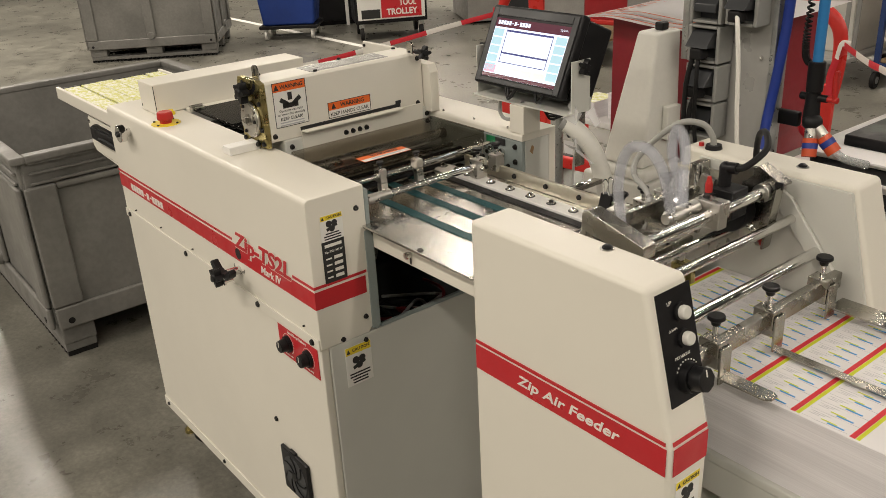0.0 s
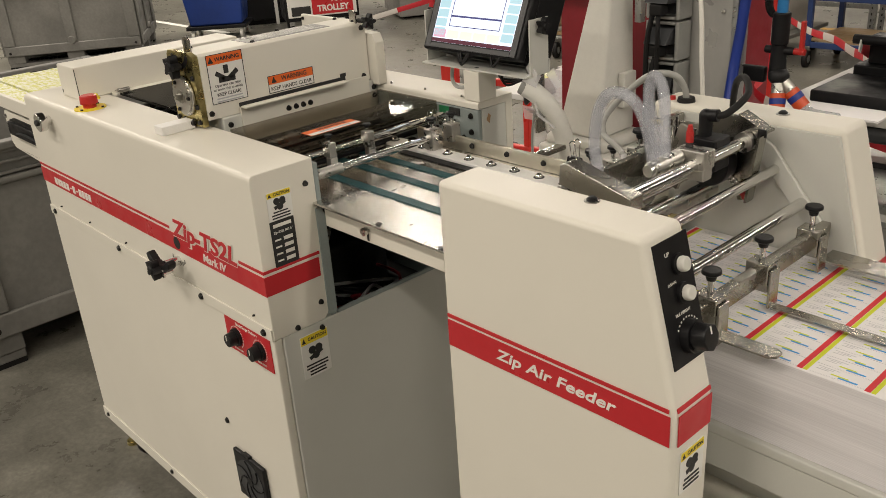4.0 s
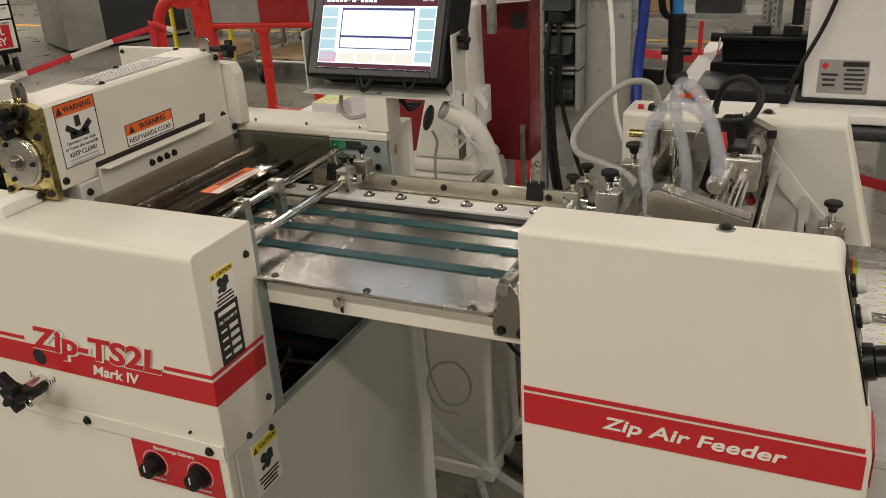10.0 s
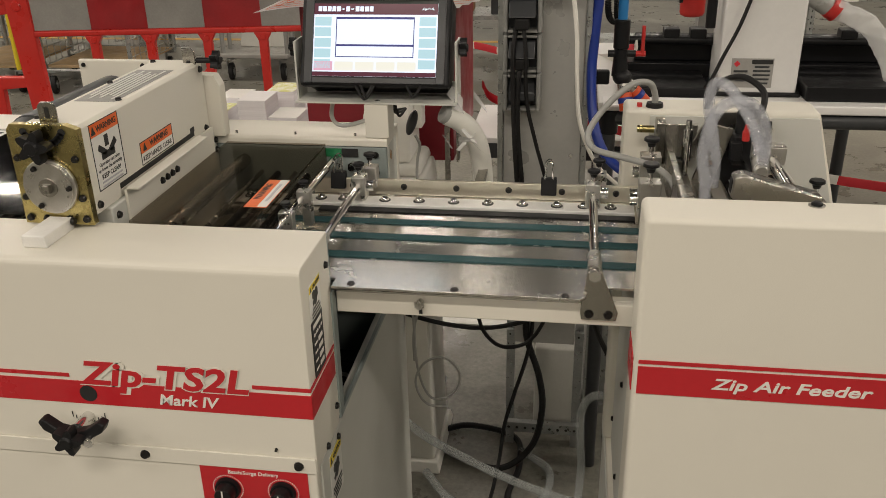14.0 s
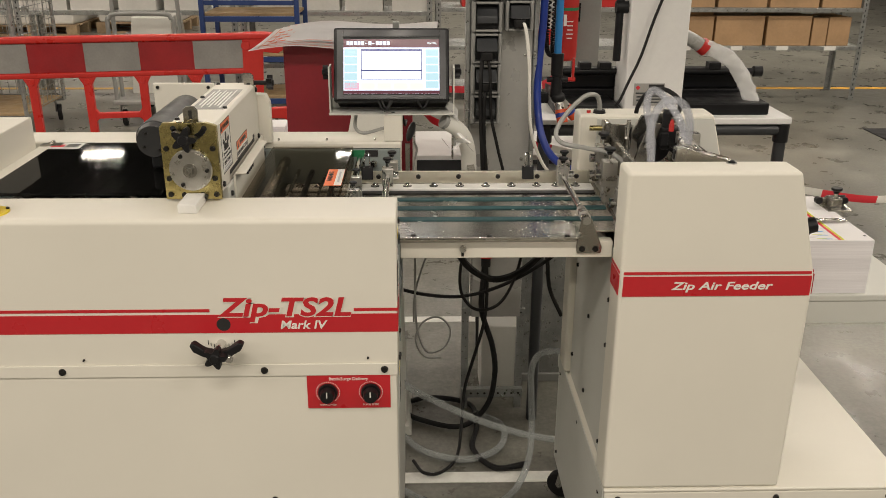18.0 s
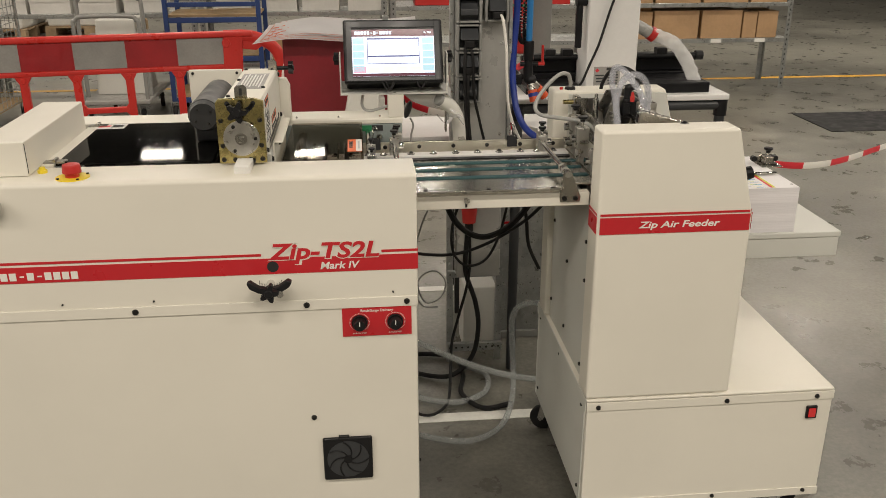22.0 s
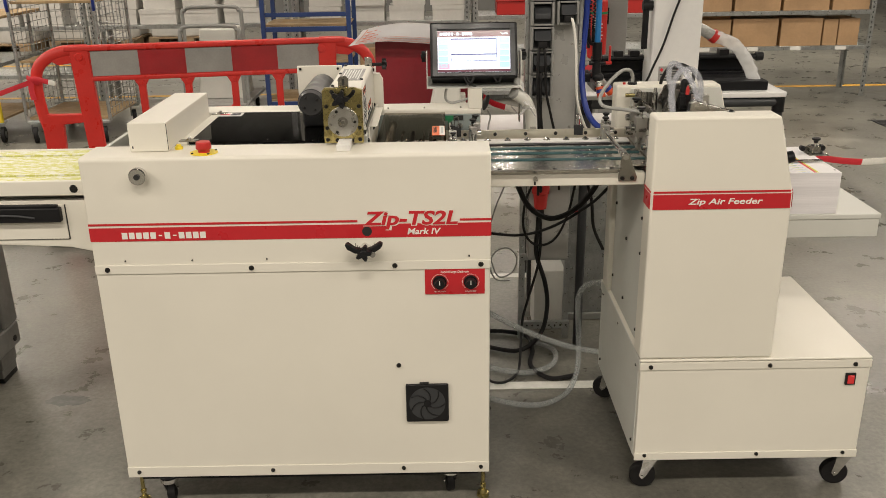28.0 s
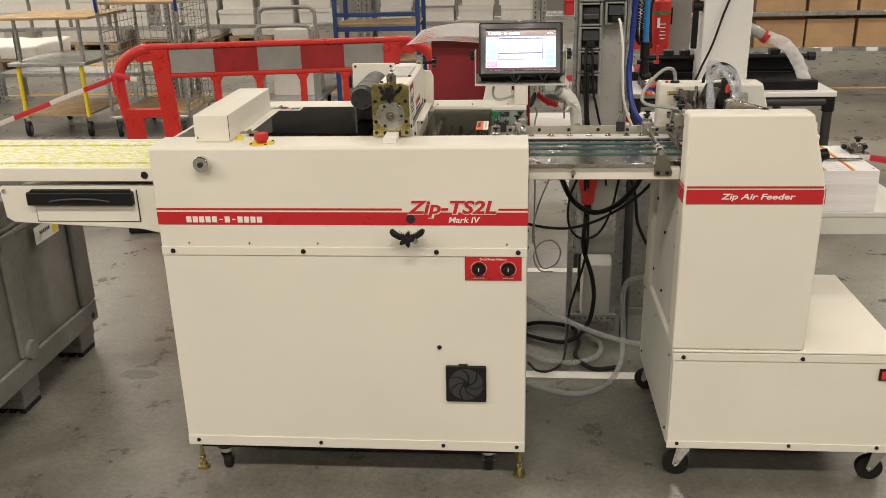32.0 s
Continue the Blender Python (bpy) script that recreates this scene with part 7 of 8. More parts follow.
for v in tmp.verts:
    q = noise.noise(v.co * 60)
    v.co += Vector((q, noise.noise(v.co * 55 + Vector((3, 1, 2))), 0)) * 0.008
absorb(bag, tmp)
part("waste_bag", bag, PLASTICWRAP, DRL, "crumpled clear plastic bag")
tape_sheet = thing("white_board", "white paper sheets on the drilling machine's bench", "paper", at=(0.5, 1.1, 0.988))
part("sheet", bx(bm_new(), 0.385, 0.60, 0.945, 1.02, 0.9885, 0.9925), PAPER, tape_sheet)

# ---- blue air line with valve ----
AIR = thing("air_line", "blue compressed-air pipe with a black valve and red lever", "air line", at=(0.46, 0.95, 1.0))
part("blue_hose", tube(bm_new(), [(0.366, 0.88, 2.2), (0.366, 0.88, 1.6), (0.366, 0.88, 1.30), (0.358, 0.875, 1.16), (0.355, 0.86, 1.07), (0.364, 0.83, 0.985), (0.39, 0.79, 0.93), (0.44, 0.74, 0.905), (0.49, 0.68, 0.905)], 0.0100, 12, 8), BLUEHOSE, AIR)
AX, AY = 0.413, 0.920
part("blue_pipe", cy(bm_new(), (AX, AY, 1.165), (AX, AY, 2.4), 0.0100, None, 16), SKYBLUE, AIR)
for ox, oy in ((-0.030, 0.004), (-0.012, 0.018)):
    run = glide([(AX + ox + 0.016, AY + oy, 1.62), (AX + ox + 0.006, AY + oy, 1.40), (AX + ox, AY + oy, 1.26), (AX + ox, AY + oy, 1.195), (AX + ox * 0.7, AY + oy, 1.172), (AX + ox * 0.3, AY + oy * 0.5, 1.168)], 60)
    part("coil_hose", tube(bm_new(), [p + Vector((0.0052 * math.cos(k * 1.05), 0.0052 * math.sin(k * 1.05), 0)) for k, p in enumerate(run)], 0.0026, 6, 1, smooth=False), RUBBER, AIR, "black coiled hose")
vb = part("valve_body", cy(cy(bm_new(), (AX, AY, 1.178), (AX, AY, 1.118), 0.0165, 0.0160, 18, 0.003), (AX, AY, 1.118), (AX, AY, 1.062), 0.0135, 0.0165, 16), BLACK, AIR)
part("valve_cross", cy(bm_new(), (AX - 0.026, AY, 1.108), (AX + 0.030, AY, 1.108), 0.0075, None, 12), BLACK, vb)
part("red_lever", bx(bm_new(), AX + 0.040, AX + 0.047, AY - 0.006, AY + 0.006, 1.103, 1.165, 0.002), ESTOP, vb, "red valve lever")
part("lever_pin", cy(bm_new(), (AX + 0.028, AY, 1.108), (AX + 0.050, AY, 1.108), 0.0062, None, 12), ESTOP, vb)
part("tee", ball(bm_new(), (AX + 0.006, AY - 0.004, 1.060), 0.020, 16, 0.85), BLACK, vb)
for dx, dy, dz in ((0.010, -0.016, -0.052), (0.040, 0.006, -0.044)):
    c0 = Vector((AX + 0.006, AY - 0.004, 1.060)) + Vector((dx, dy, dz)) * 0.25
    c1 = c0 + Vector((dx, dy, dz))
    t = part("branch", cy(bm_new(), c0, c0 + (c1 - c0) * 0.35, 0.0125, None, 14), ALU, vb)
    part("orange_collar", cy(bm_new(), c0 + (c1 - c0) * 0.35, c1, 0.0145, None, 14), GREENFIT, t)
    part("blue_ring", cy(bm_new(), c0 + (c1 - c0) * 0.52, c0 + (c1 - c0) * 0.72, 0.0152, None, 14), BLUEHOSE, t)
part("branch_hose", tube(bm_new(), [(AX + 0.054, AY + 0.004, 1.008), (AX + 0.080, AY, 0.998), (AX + 0.13, AY - 0.012, 1.000)], 0.008, 10), VACHOSE, AIR)
part("pipe_bracket", bx(bm_new(), AX - 0.070, AX - 0.020, AY - 0.012, AY + 0.004, 1.045, 1.075, 0.004), BLACKMETAL, AIR)

# ---- fire extinguisher on its post ----
EX = 0.862
EXT = thing("fire_extinguisher", "red fire extinguisher hanging on a grey post", "fire extinguisher", at=(EX, 3.5, 0))
part("cylinder", cy(bm_new(), (EX, 3.45, 0.768), (EX, 3.45, 1.13), 0.058, None, 28, 0.02), ESTOP, EXT)
part("neck", cy(cy(bm_new(), (EX, 3.45, 1.13), (EX, 3.45, 1.16), 0.040, 0.020, 20), (EX, 3.45, 1.16), (EX, 3.45, 1.21), 0.016, None, 16), BLACKMETAL, EXT)
part("green_band", cy(bm_new(), (EX, 3.45, 1.040), (EX, 3.45, 1.055), 0.0586, None, 28), GREENTAG, EXT)
part("label", bx(bm_new(), EX - 0.030, EX - 0.014, 3.3905, 3.3925, 0.96, 1.02), LABEL, EXT)
rows_of_bars(front(EX + 0.004, 3.3870, 0.94), 0.040, 0.11, 5, EXT, LABEL, fill=0.25, seed=9)
part("discharge_hose", tube(bm_new(), [(EX - 0.01, 3.40, 1.19), (EX - 0.066, 3.39, 1.12), (EX - 0.072, 3.39, 0.98), (EX - 0.06, 3.39, 0.84)], 0.009, 10), RUBBER, EXT)
part("post", bx(bm_new(), EX + 0.045, EX + 0.20, 3.53, 3.66, 0.0, 2.6, 0.006), GREYPLASTIC, EXT)
part("hook", bx(bm_new(), EX - 0.02, EX + 0.08, 3.5095, 3.5295, 0.97, 1.07, 0.002), BLACKMETAL, EXT)

# ---- red plastic barrier ----
BAR = thing("plastic_barrier", "red plastic safety barrier with a grey and red reflective band", "barrier", at=(-1.5, 2.9, 0))
BL = 1.835
BM = pose(-2.220, 2.466, 0, 0, 0, 9.1) @ Matrix.Diagonal((0.961, 1, 1.008, 1))
def bar(name, bm, mm=None, owner=None, label=""):
    bmesh.ops.transform(bm, matrix=BM, verts=bm.verts[:])
    return part(name, bm, mm or BARRIER, owner or BAR, label)
T0, T1 = -0.018, 0.018
band = bar("band", bx(bx(bx(bm_new(), 0.30, 1.56, -0.012, 0.012, 0.842, 0.972), 0.18, 1.68, -0.026, 0.026, 0.972, 1.000, 0.008), 0.24, 1.62, -0.020, 0.020, 0.818, 0.842, 0.006))
for i in range(5):
    bar("reflective_panel", bx(bm_new(), 0.312 + i * 0.247, 0.312 + (i + 1) * 0.247 - 0.001, -0.0145, -0.0125, 0.844, 0.970), REFLECTGREY if i % 2 == 0 else REFLECTRED, band)
for x0, sgn in ((0.0, 1), (BL, -1)):
    bar("end_loop", tube(bm_new(), [(x0 + sgn * 0.30, 0, 0.975), (x0 + sgn * 0.17, 0, 0.972), (x0 + sgn * 0.075, 0, 0.935), (x0 + sgn * 0.025, 0, 0.875), (x0 + sgn * 0.012, 0, 0.78), (x0 + sgn * 0.02, 0, 0.66), (x0 + sgn * 0.04, 0, 0.56)], 0.030, 12, 6, flat=0.7))
    bar("end_post", prism(bm_new(), [(x0 + sgn * 0.205, 0.985), (x0 + sgn * 0.305, 0.985), (x0 + sgn * 0.335, 0.05), (x0 + sgn * 0.255, 0.05)], "y", -0.022, 0.022, 0.006))
    bar("end_foot", prism(bm_new(), [(x0 + sgn * 0.010, 0.665), (x0 + sgn * 0.07, 0.655), (x0 + sgn * 0.27, 0.650), (x0 + sgn * 0.27, 0.610), (x0 + sgn * 0.12, 0.600), (x0 + sgn * 0.10, 0.05), (x0 + sgn * 0.02, 0.05)], "y", -0.020, 0.020, 0.005))
    bar("loop_web", prism(bm_new(), [(x0 + sgn * 0.075, 0.945), (x0 + sgn * 0.30, 0.985), (x0 + sgn * 0.30, 0.925), (x0 + sgn * 0.14, 0.905)], "y", -0.012, 0.012, 0.003))
    bar("rubber_foot", bx(bm_new(), min(x0, x0 + sgn * 0.35), max(x0, x0 + sgn * 0.35), -0.22, 0.22, 0.0, 0.055, 0.01), RUBBER)
for x0 in (0.56, 0.805, 1.055, 1.30):
    bar("mid_post", prism(bm_new(), [(x0 - 0.040, 0.82), (x0 + 0.040, 0.82), (x0 + 0.019, 0.785), (x0 + 0.016, 0.12), (x0 - 0.016, 0.12), (x0 - 0.019, 0.785)], "y", -0.018, 0.018, 0.004))
for a, b in ((0.33, 0.545), (0.575, 0.79), (0.82, 1.04), (1.07, 1.285), (1.315, 1.50)):
    bar("low_rail", prism(bm_new(), [(a - 0.004, 0.475), (a + 0.02, 0.450), (b - 0.02, 0.450), (b + 0.004, 0.475), (b + 0.004, 0.415), (a - 0.004, 0.415)], "y", -0.016, 0.016, 0.004))
bar("rung", prism(bm_new(), [(0.818, 0.680), (0.838, 0.655), (1.022, 0.655), (1.042, 0.680), (1.042, 0.612), (1.022, 0.630), (0.838, 0.630), (0.818, 0.612)], "y", -0.015, 0.015, 0.003))
for x in (0.56, 0.805, 1.055, 1.30):
    bar("moulded_boss", cy(bm_new(), (x, -0.0185, 0.800), (x, -0.0225, 0.800), 0.014, 0.011, 16))
for x in (0.255, 1.545):
    bar("moulded_boss", cy(bm_new(), (x, -0.0225, 0.945), (x, -0.0275, 0.945), 0.022, 0.018, 18))
bar("bottom_rail", bx(bm_new(), 0.30, 1.56, -0.018, 0.018, 0.06, 0.119, 0.006))

# ---- red and white tape ----
def barrier_tape(pts, label, width=0.025, piece=0.25, seed=0):
    t = thing("barrier_tape", label, "tape", "barrier tapes", at=pts[0])
    line = glide(pts, 24)
    d, acc, cur, k = 0.0, [], [line[0]], 0
    for a, b in zip(line, line[1:]):
        cur.append(b)
        d += (b - a).length
        if d > piece:
            acc.append(cur)
            cur, d = [b], 0.0
    acc.append(cur)
    for i, seg in enumerate(acc):
        if len(seg) > 1:
            part("tape_piece", tube(bm_new(), seg, width / 2, 8, 1, smooth=False, flat=0.12), WHITEPRINT if i % 2 else PINKRED, t)
barrier_tape([(-2.215, 2.440, 0.838), (-2.40, 2.22, 0.775), (-2.60, 1.95, 0.70), (-2.85, 1.45, 0.62), (-3.25, 0.60, 0.60), (-3.9, -0.7, 0.66)], "red and white barrier tape sagging from the barrier", piece=0.19)
barrier_tape([(-0.470, 2.722, 0.832), (-0.2576, 2.5, 0.8274), (-0.036, 2.2, 0.868), (0.13, 1.95, 0.890), (0.40, 1.45, 0.985), (0.462, 1.165, 1.078)], "red and white barrier tape strung towards the drilling machine", piece=0.16)
barrier_tape([(0.060, 1.56, 0.884), (0.1025, 1.44, 0.874), (0.233, 1.40, 0.845), (0.458, 1.40, 0.800), (0.594, 1.38, 0.772), (0.90, 1.33, 0.720), (1.25, 1.28, 0.690), (1.587, 1.264, 0.656), (2.2, 1.75, 0.60), (3.2, 2.4, 0.62)], "red and white barrier tape sagging behind the feeder", piece=0.17)
KN = thing("tape_knot", "torn ends of barrier tape knotted on the barrier", "tape", at=(-2.21, 2.44, 0.8))
for pts, mm in (([(-2.235, 2.432, 0.850), (-2.19, 2.428, 0.852), (-2.13, 2.430, 0.835)], PINKRED), ([(-2.13, 2.430, 0.835), (-2.095, 2.432, 0.828)], WHITEPRINT), ([(-2.215, 2.430, 0.840), (-2.222, 2.428, 0.800), (-2.216, 2.428, 0.745)], PINKRED), ([(-2.240, 2.440, 0.860), (-2.205, 2.424, 0.845), (-2.185, 2.440, 0.825)], PINKRED)):
    part("tape_end", tube(bm_new(), pts, 0.013, 8, 4, flat=0.2), mm, KN)
KR = thing("tape_knot", "torn end of barrier tape on the barrier's far loop", "tape", at=(-0.48, 2.72, 0.80))
for pts, mm in (([(-0.500, 2.716, 0.62), (-0.505, 2.714, 0.70), (-0.485, 2.712, 0.775)], PINKRED), ([(-0.485, 2.712, 0.775), (-0.480, 2.710, 0.805), (-0.470, 2.712, 0.838), (-0.440, 2.716, 0.835)], WHITEPRINT)):
    part("tape_end", tube(bm_new(), pts, 0.013, 8, 4, flat=0.2), mm, KR)

# ---- shelving along the aisle ----
def shelf_rack(x0, x1, y0, y1, levels, height, label):
    """Galvanised shelving with perforated angle uprights."""
    s = thing("shelf_rack", label, "shelving", "shelf racks", at=((x0 + x1) / 2, (y0 + y1) / 2, 0))
    for x in (x0, x1):
        for y in (y0, y1):
            sx, sy = (1 if x == x0 else -1), (1 if y == y0 else -1)
            u = part("upright", bx(bx(bm_new(), min(x, x + sx * 0.045), max(x, x + sx * 0.045), min(y, y + sy * 0.004), max(y, y + sy * 0.004), 0, height), min(x, x + sx * 0.004), max(x, x + sx * 0.004), min(y + sy * 0.0042, y + sy * 0.045), max(y + sy * 0.0042, y + sy * 0.045), 0, height), ZINC, s)
            if y == y0:
                bm = bm_new()
                z = 0.04
                while z < min(height, 1.4):
                    bx(bm, x + sx * 0.018, x + sx * 0.028, y - 0.0012, y - 0.0002, z, z + 0.018) if sx > 0 else bx(bm, x - 0.028, x - 0.018, y - 0.0012, y - 0.0002, z, z + 0.018)
                    z += 0.045
                tagged(part("slot_row", bm, DARKGREY, u), kind="stuff")
    for z in levels:
        part("shelf_board", bx(bm_new(), x0 + 0.006, x1 - 0.006, y0 + 0.006, y1 - 0.006, z - 0.006, z, 0.001), ZINC, s)
        part("shelf_lip", bx(bm_new(), x0 + 0.046, x1 - 0.046, y0 + 0.001, y0 + 0.0055, z - 0.036, z - 0.001, 0.001), ZINC, s)
    return s
def carton(x, y, z, w, d, h, mm, label, open_top=False, group="cartons"):
    c = thing("carton", label, "box", group, at=(x, y, z))
    part("body", bx(bm_new(), x - w / 2, x + w / 2, y - d / 2, y + d / 2, z + 0.0005, z + h, 0.003), mm, c)
    part("tape_seam", bx(bm_new(), x - w / 2 + 0.01, x + w / 2 - 0.01, y - 0.025, y + 0.025, z + h + 0.0003, z + h + 0.001), LABEL if mm is WHITECARTON else CARTON, c)
    part("lid_edge", bx(bm_new(), x - w / 2 - 0.002, x + w / 2 + 0.002, y - d / 2 - 0.0035, y - d / 2 - 0.0005, z + h * 0.72 if mm is WHITECARTON else z + h - 0.006, z + h), mm, c)
    if open_top:
        tmp = bmesh.new()
        bmesh.ops.create_cube(tmp, size=1, matrix=Matrix.Diagonal((w, 0.12, 0.004, 1)))
        absorb_bm = absorb(bm_new(), tmp, pose(x, y - d / 2 + 0.03, z + h + 0.03, -35, 0, 0))
        part("open_flap", absorb_bm, mm, c)
    return c
RX = 3.90
shelf_rack(2.06, RX, 6.16, 6.66, (0.47, 0.79, 1.16, 1.55), 2.4, "galvanised shelf rack loaded with brown cartons")
shelf_rack(0.20, 2.03, 6.16, 6.66, (0.10, 0.47, 0.79, 1.16, 1.55), 2.4, "galvanised shelf rack with a few bins")
shelf_rack(-3.36, -1.50, 6.26, 6.72, (0.30, 0.745, 1.16, 1.55), 2.4, "galvanised shelf rack with white cartons")
shelf_rack(-1.47, 0.17, 6.26, 6.72, (0.30, 0.745, 1.16, 1.55), 2.4, "galvanised shelf rack with white cartons")
shelf_rack(-5.25, -3.39, 6.26, 6.72, (0.30, 0.745, 1.16, 1.55), 2.4, "galvanised shelf rack with white cartons")
rnd = random.Random(5)
for x, w, h in ((2.37, 0.44, 0.245), (2.82, 0.42, 0.25), (3.25, 0.38, 0.25), (3.52, 0.13, 0.235), (3.69, 0.19, 0.24)):
    carton(x, 6.36, 0.47, w, 0.34, h, CARTON, "brown cardboard carton on the shelf", x < 2.5)
for x, w in ((2.36, 0.44), (2.82, 0.42), (3.27, 0.42), (3.68, 0.34)):
    carton(x, 6.37, 0.79, w, 0.36, 0.27, CARTON, "brown cardboard carton on the shelf")
    carton(x + 0.01, 6.37, 1.16, w - 0.03, 0.36, 0.27, CARTON, "brown cardboard carton on the shelf")
for x in (2.35, 2.8, 3.2, 3.62):
    part_tag = single("shelf_tag", slab(front(x, 6.1605, 0.452), 0.10, 0.035, 0.001), LABEL, "small white shelf label", "label", "shelf labels", "")
for i in range(9):
    x = -3.10 + i * 0.385
    if abs(x + 1.5) < 0.16:
        continue
    for j in range(2):
        carton(x + rnd.uniform(-0.015, 0.015), 6.44 + rnd.uniform(0, 0.05), 0.745 + j * 0.137, 0.31 + rnd.uniform(-0.02, 0.03), 0.34, 0.130 if j else 0.1365, WHITECARTON, "flat white cardboard carton on the shelf", group="white cartons")
        if j == 0:
            carton(x + 0.01, 6.46, 1.16, 0.34, 0.34, 0.15, WHITECARTON, "flat white cardboard carton on the shelf", group="white cartons")
for i in range(4):
    x = -5.0 + i * 0.40
    for j in range(2):
        carton(x, 6.46, 0.745 + j * 0.137, 0.36, 0.34, 0.133, WHITECARTON, "flat white cardboard carton on the shelf", group="white cartons")
for x, mm, h in ((-2.9, DARKGREY, 0.2), (-2.35, GREYPLASTIC, 0.24), (-1.1, DARKGREY, 0.22), (-0.7, CARTON, 0.2), (-0.2, DARKGREY, 0.24), (-1.85, CARTON, 0.18)):
    single("storage_crate", bx(bm_new(), x - 0.17, x + 0.17, 6.32, 6.62, 0.3002, 0.30 + h, 0.01), mm, "plain storage crate on the low shelf", "crate", "storage crates")
for x, z in ((0.62, 0.79), (1.15, 0.47), (1.62, 0.79)):
    cr = thing("red_crate", "red plastic crate on the shelf", "crate", "red crates", at=(x, 6.36, z))
    part("crate_body", bx(bm_new(), x - 0.2, x + 0.2, 6.20, 6.52, z + 0.0005, z + 0.12, 0.008), ESTOP, cr)
    part("crate_rim", bx(bm_new(), x - 0.21, x + 0.21, 6.19, 6.53, z + 0.1205, z + 0.135, 0.004), ESTOP, cr)
    single("stacked_box", bx(bm_new(), x - 0.16, x + 0.14, 6.24, 6.50, z + 0.1355, z + 0.30, 0.004), CARTON if z > 0.5 else WHITECARTON, "cardboard box in the red crate", "box", "boxes in crates")

# ---- trolleys ----
def wheel(owner, x, y, r, turn=0, mm=None):
    a = radians(turn)
    ax = Vector((math.cos(a), math.sin(a), 0)) * 0.016
    c = Vector((x, y, r))
    w = part("wheel", cy(bm_new(), c - ax, c + ax, r, None, 24, 0.005), mm or RUBBER, owner)
    part("hub", cy(bm_new(), c - ax * 1.15, c + ax * 1.15, r * 0.45, None, 16), ZINC, w)
    part("fork", bx(bx(bm_new(), x - 0.028, x - 0.024, y - 0.015, y + 0.015, r, r * 2 + 0.025), x - 0.028, x + 0.028, y - 0.02, y + 0.02, r * 2 + 0.0255, r * 2 + 0.032), ZINC, w)
def mesh_panel(p0, p1, z0, z1, nx, nz, r=0.0028):
    """A welded wire grid between two posts."""
    bm = bm_new()
    p0, p1 = Vector((*p0, 0)), Vector((*p1, 0))
    for i in range(nx + 1):
        p = p0.lerp(p1, i / nx)
        cy(bm, (p.x, p.y, z0), (p.x, p.y, z1), r, None, 5)
    for j in range(nz + 1):
        z = z0 + (z1 - z0) * j / nz
        cy(bm, (p0.x, p0.y, z), (p1.x, p1.y, z), r, None, 5)
    return bm
def roll_cage(x0, x1, y0, y1, label, handles=True):
    c = thing("roll_cage", label, "trolley", "roll cages", at=((x0 + x1) / 2, (y0 + y1) / 2, 0))
    for x in (x0, x1):
        for y in (y0, y1):
            part("corner_post", cy(bm_new(), (x, y, 0.17), (x, y, 1.75), 0.014, None, 12), ZINC, c)
            wheel(c, x + (0.05 if x == x0 else -0.05), y, 0.063, 20)
    for z in (0.18, 0.62, 1.06):
        part("shelf", bx(bm_new(), x0 + 0.015, x1 - 0.015, y0 + 0.015, y1 - 0.015, z, z + 0.018, 0.002), PLY, c, "plywood shelf")
    for z in (0.165, 1.74):
        for y in (y0, y1):
            part("frame_bar", cy(bm_new(), (x0, y, z), (x1, y, z), 0.012, None, 10), ZINC, c)
    part("side_mesh", mesh_panel((x0, y0), (x0, y1), 0.20, 1.72, 9, 26), ZINC, c)
    part("side_mesh", mesh_panel((x1, y0), (x1, y1), 0.20, 1.72, 9, 26), ZINC, c)
    part("back_mesh", mesh_panel((x0, y1), (x1, y1), 0.20, 1.72, 11, 26), ZINC, c)
    for x in (x0, x1):
        part("blue_handle", tube(bm_new(), [(x, y0 - 0.012, 1.22), (x + 0.01, y0 - 0.04, 1.18), (x + 0.01, y0 - 0.04, 1.06), (x, y0 - 0.012, 1.01)], 0.012, 8), BLUEHOSE, c)
    return c
roll_cage(-3.36, -2.71, 4.72, 5.42, "galvanised mesh roll cage with plywood shelves")
part_y = thing("table_trolley", "steel trolley with yellow posts and plywood shelves", "trolley", at=(-3.85, 5.1, 0))
for x in (-4.12, -3.58):
    for y in (4.75, 5.45):
        part("post", cy(bm_new(), (x, y, 0.16), (x, y, 0.60), 0.018, None, 12), YELLOW if y < 5 else ZINC, part_y)
        part("upper_post", cy(bm_new(), (x + 0.03, y, 0.60), (x + 0.03, y, 0.95), 0.015, None, 12), ZINC, part_y)
        wheel(part_y, x, y, 0.063, 15)
part("low_shelf", bx(bm_new(), -4.13, -3.57, 4.74, 5.46, 0.17, 0.188, 0.003), PLY, part_y)
part("mid_frame", bx(bm_new(), -4.18, -3.52, 4.70, 5.50, 0.585, 0.615, 0.004), ZINC, part_y)
part("top_board", bx(bm_new(), -4.30, -3.45, 4.72, 5.48, 0.951, 0.972, 0.003), PLY, part_y)
PT = thing("platform_trolley", "grey tube platform trolley with a white box on it", "trolley", at=(-1.99, 5.4, 0))
for y in (5.20, 5.34):
    part("push_handle", tube(bm_new(), [(-2.23, y, 0.20), (-2.23, y, 0.74 + (y - 5.2)), (-2.21, y, 0.80 + (y - 5.2)), (-2.155, y, 0.83 + (y - 5.2)), (-1.82, y, 0.83 + (y - 5.2)), (-1.765, y, 0.80 + (y - 5.2)), (-1.745, y, 0.74 + (y - 5.2)), (-1.745, y, 0.20)], 0.016, 10, 4), GREYPLASTIC, PT)
part("deck", bx(bm_new(), -2.25, -1.725, 5.15, 6.0, 0.17, 0.20, 0.006), REFLECTGREY, PT)
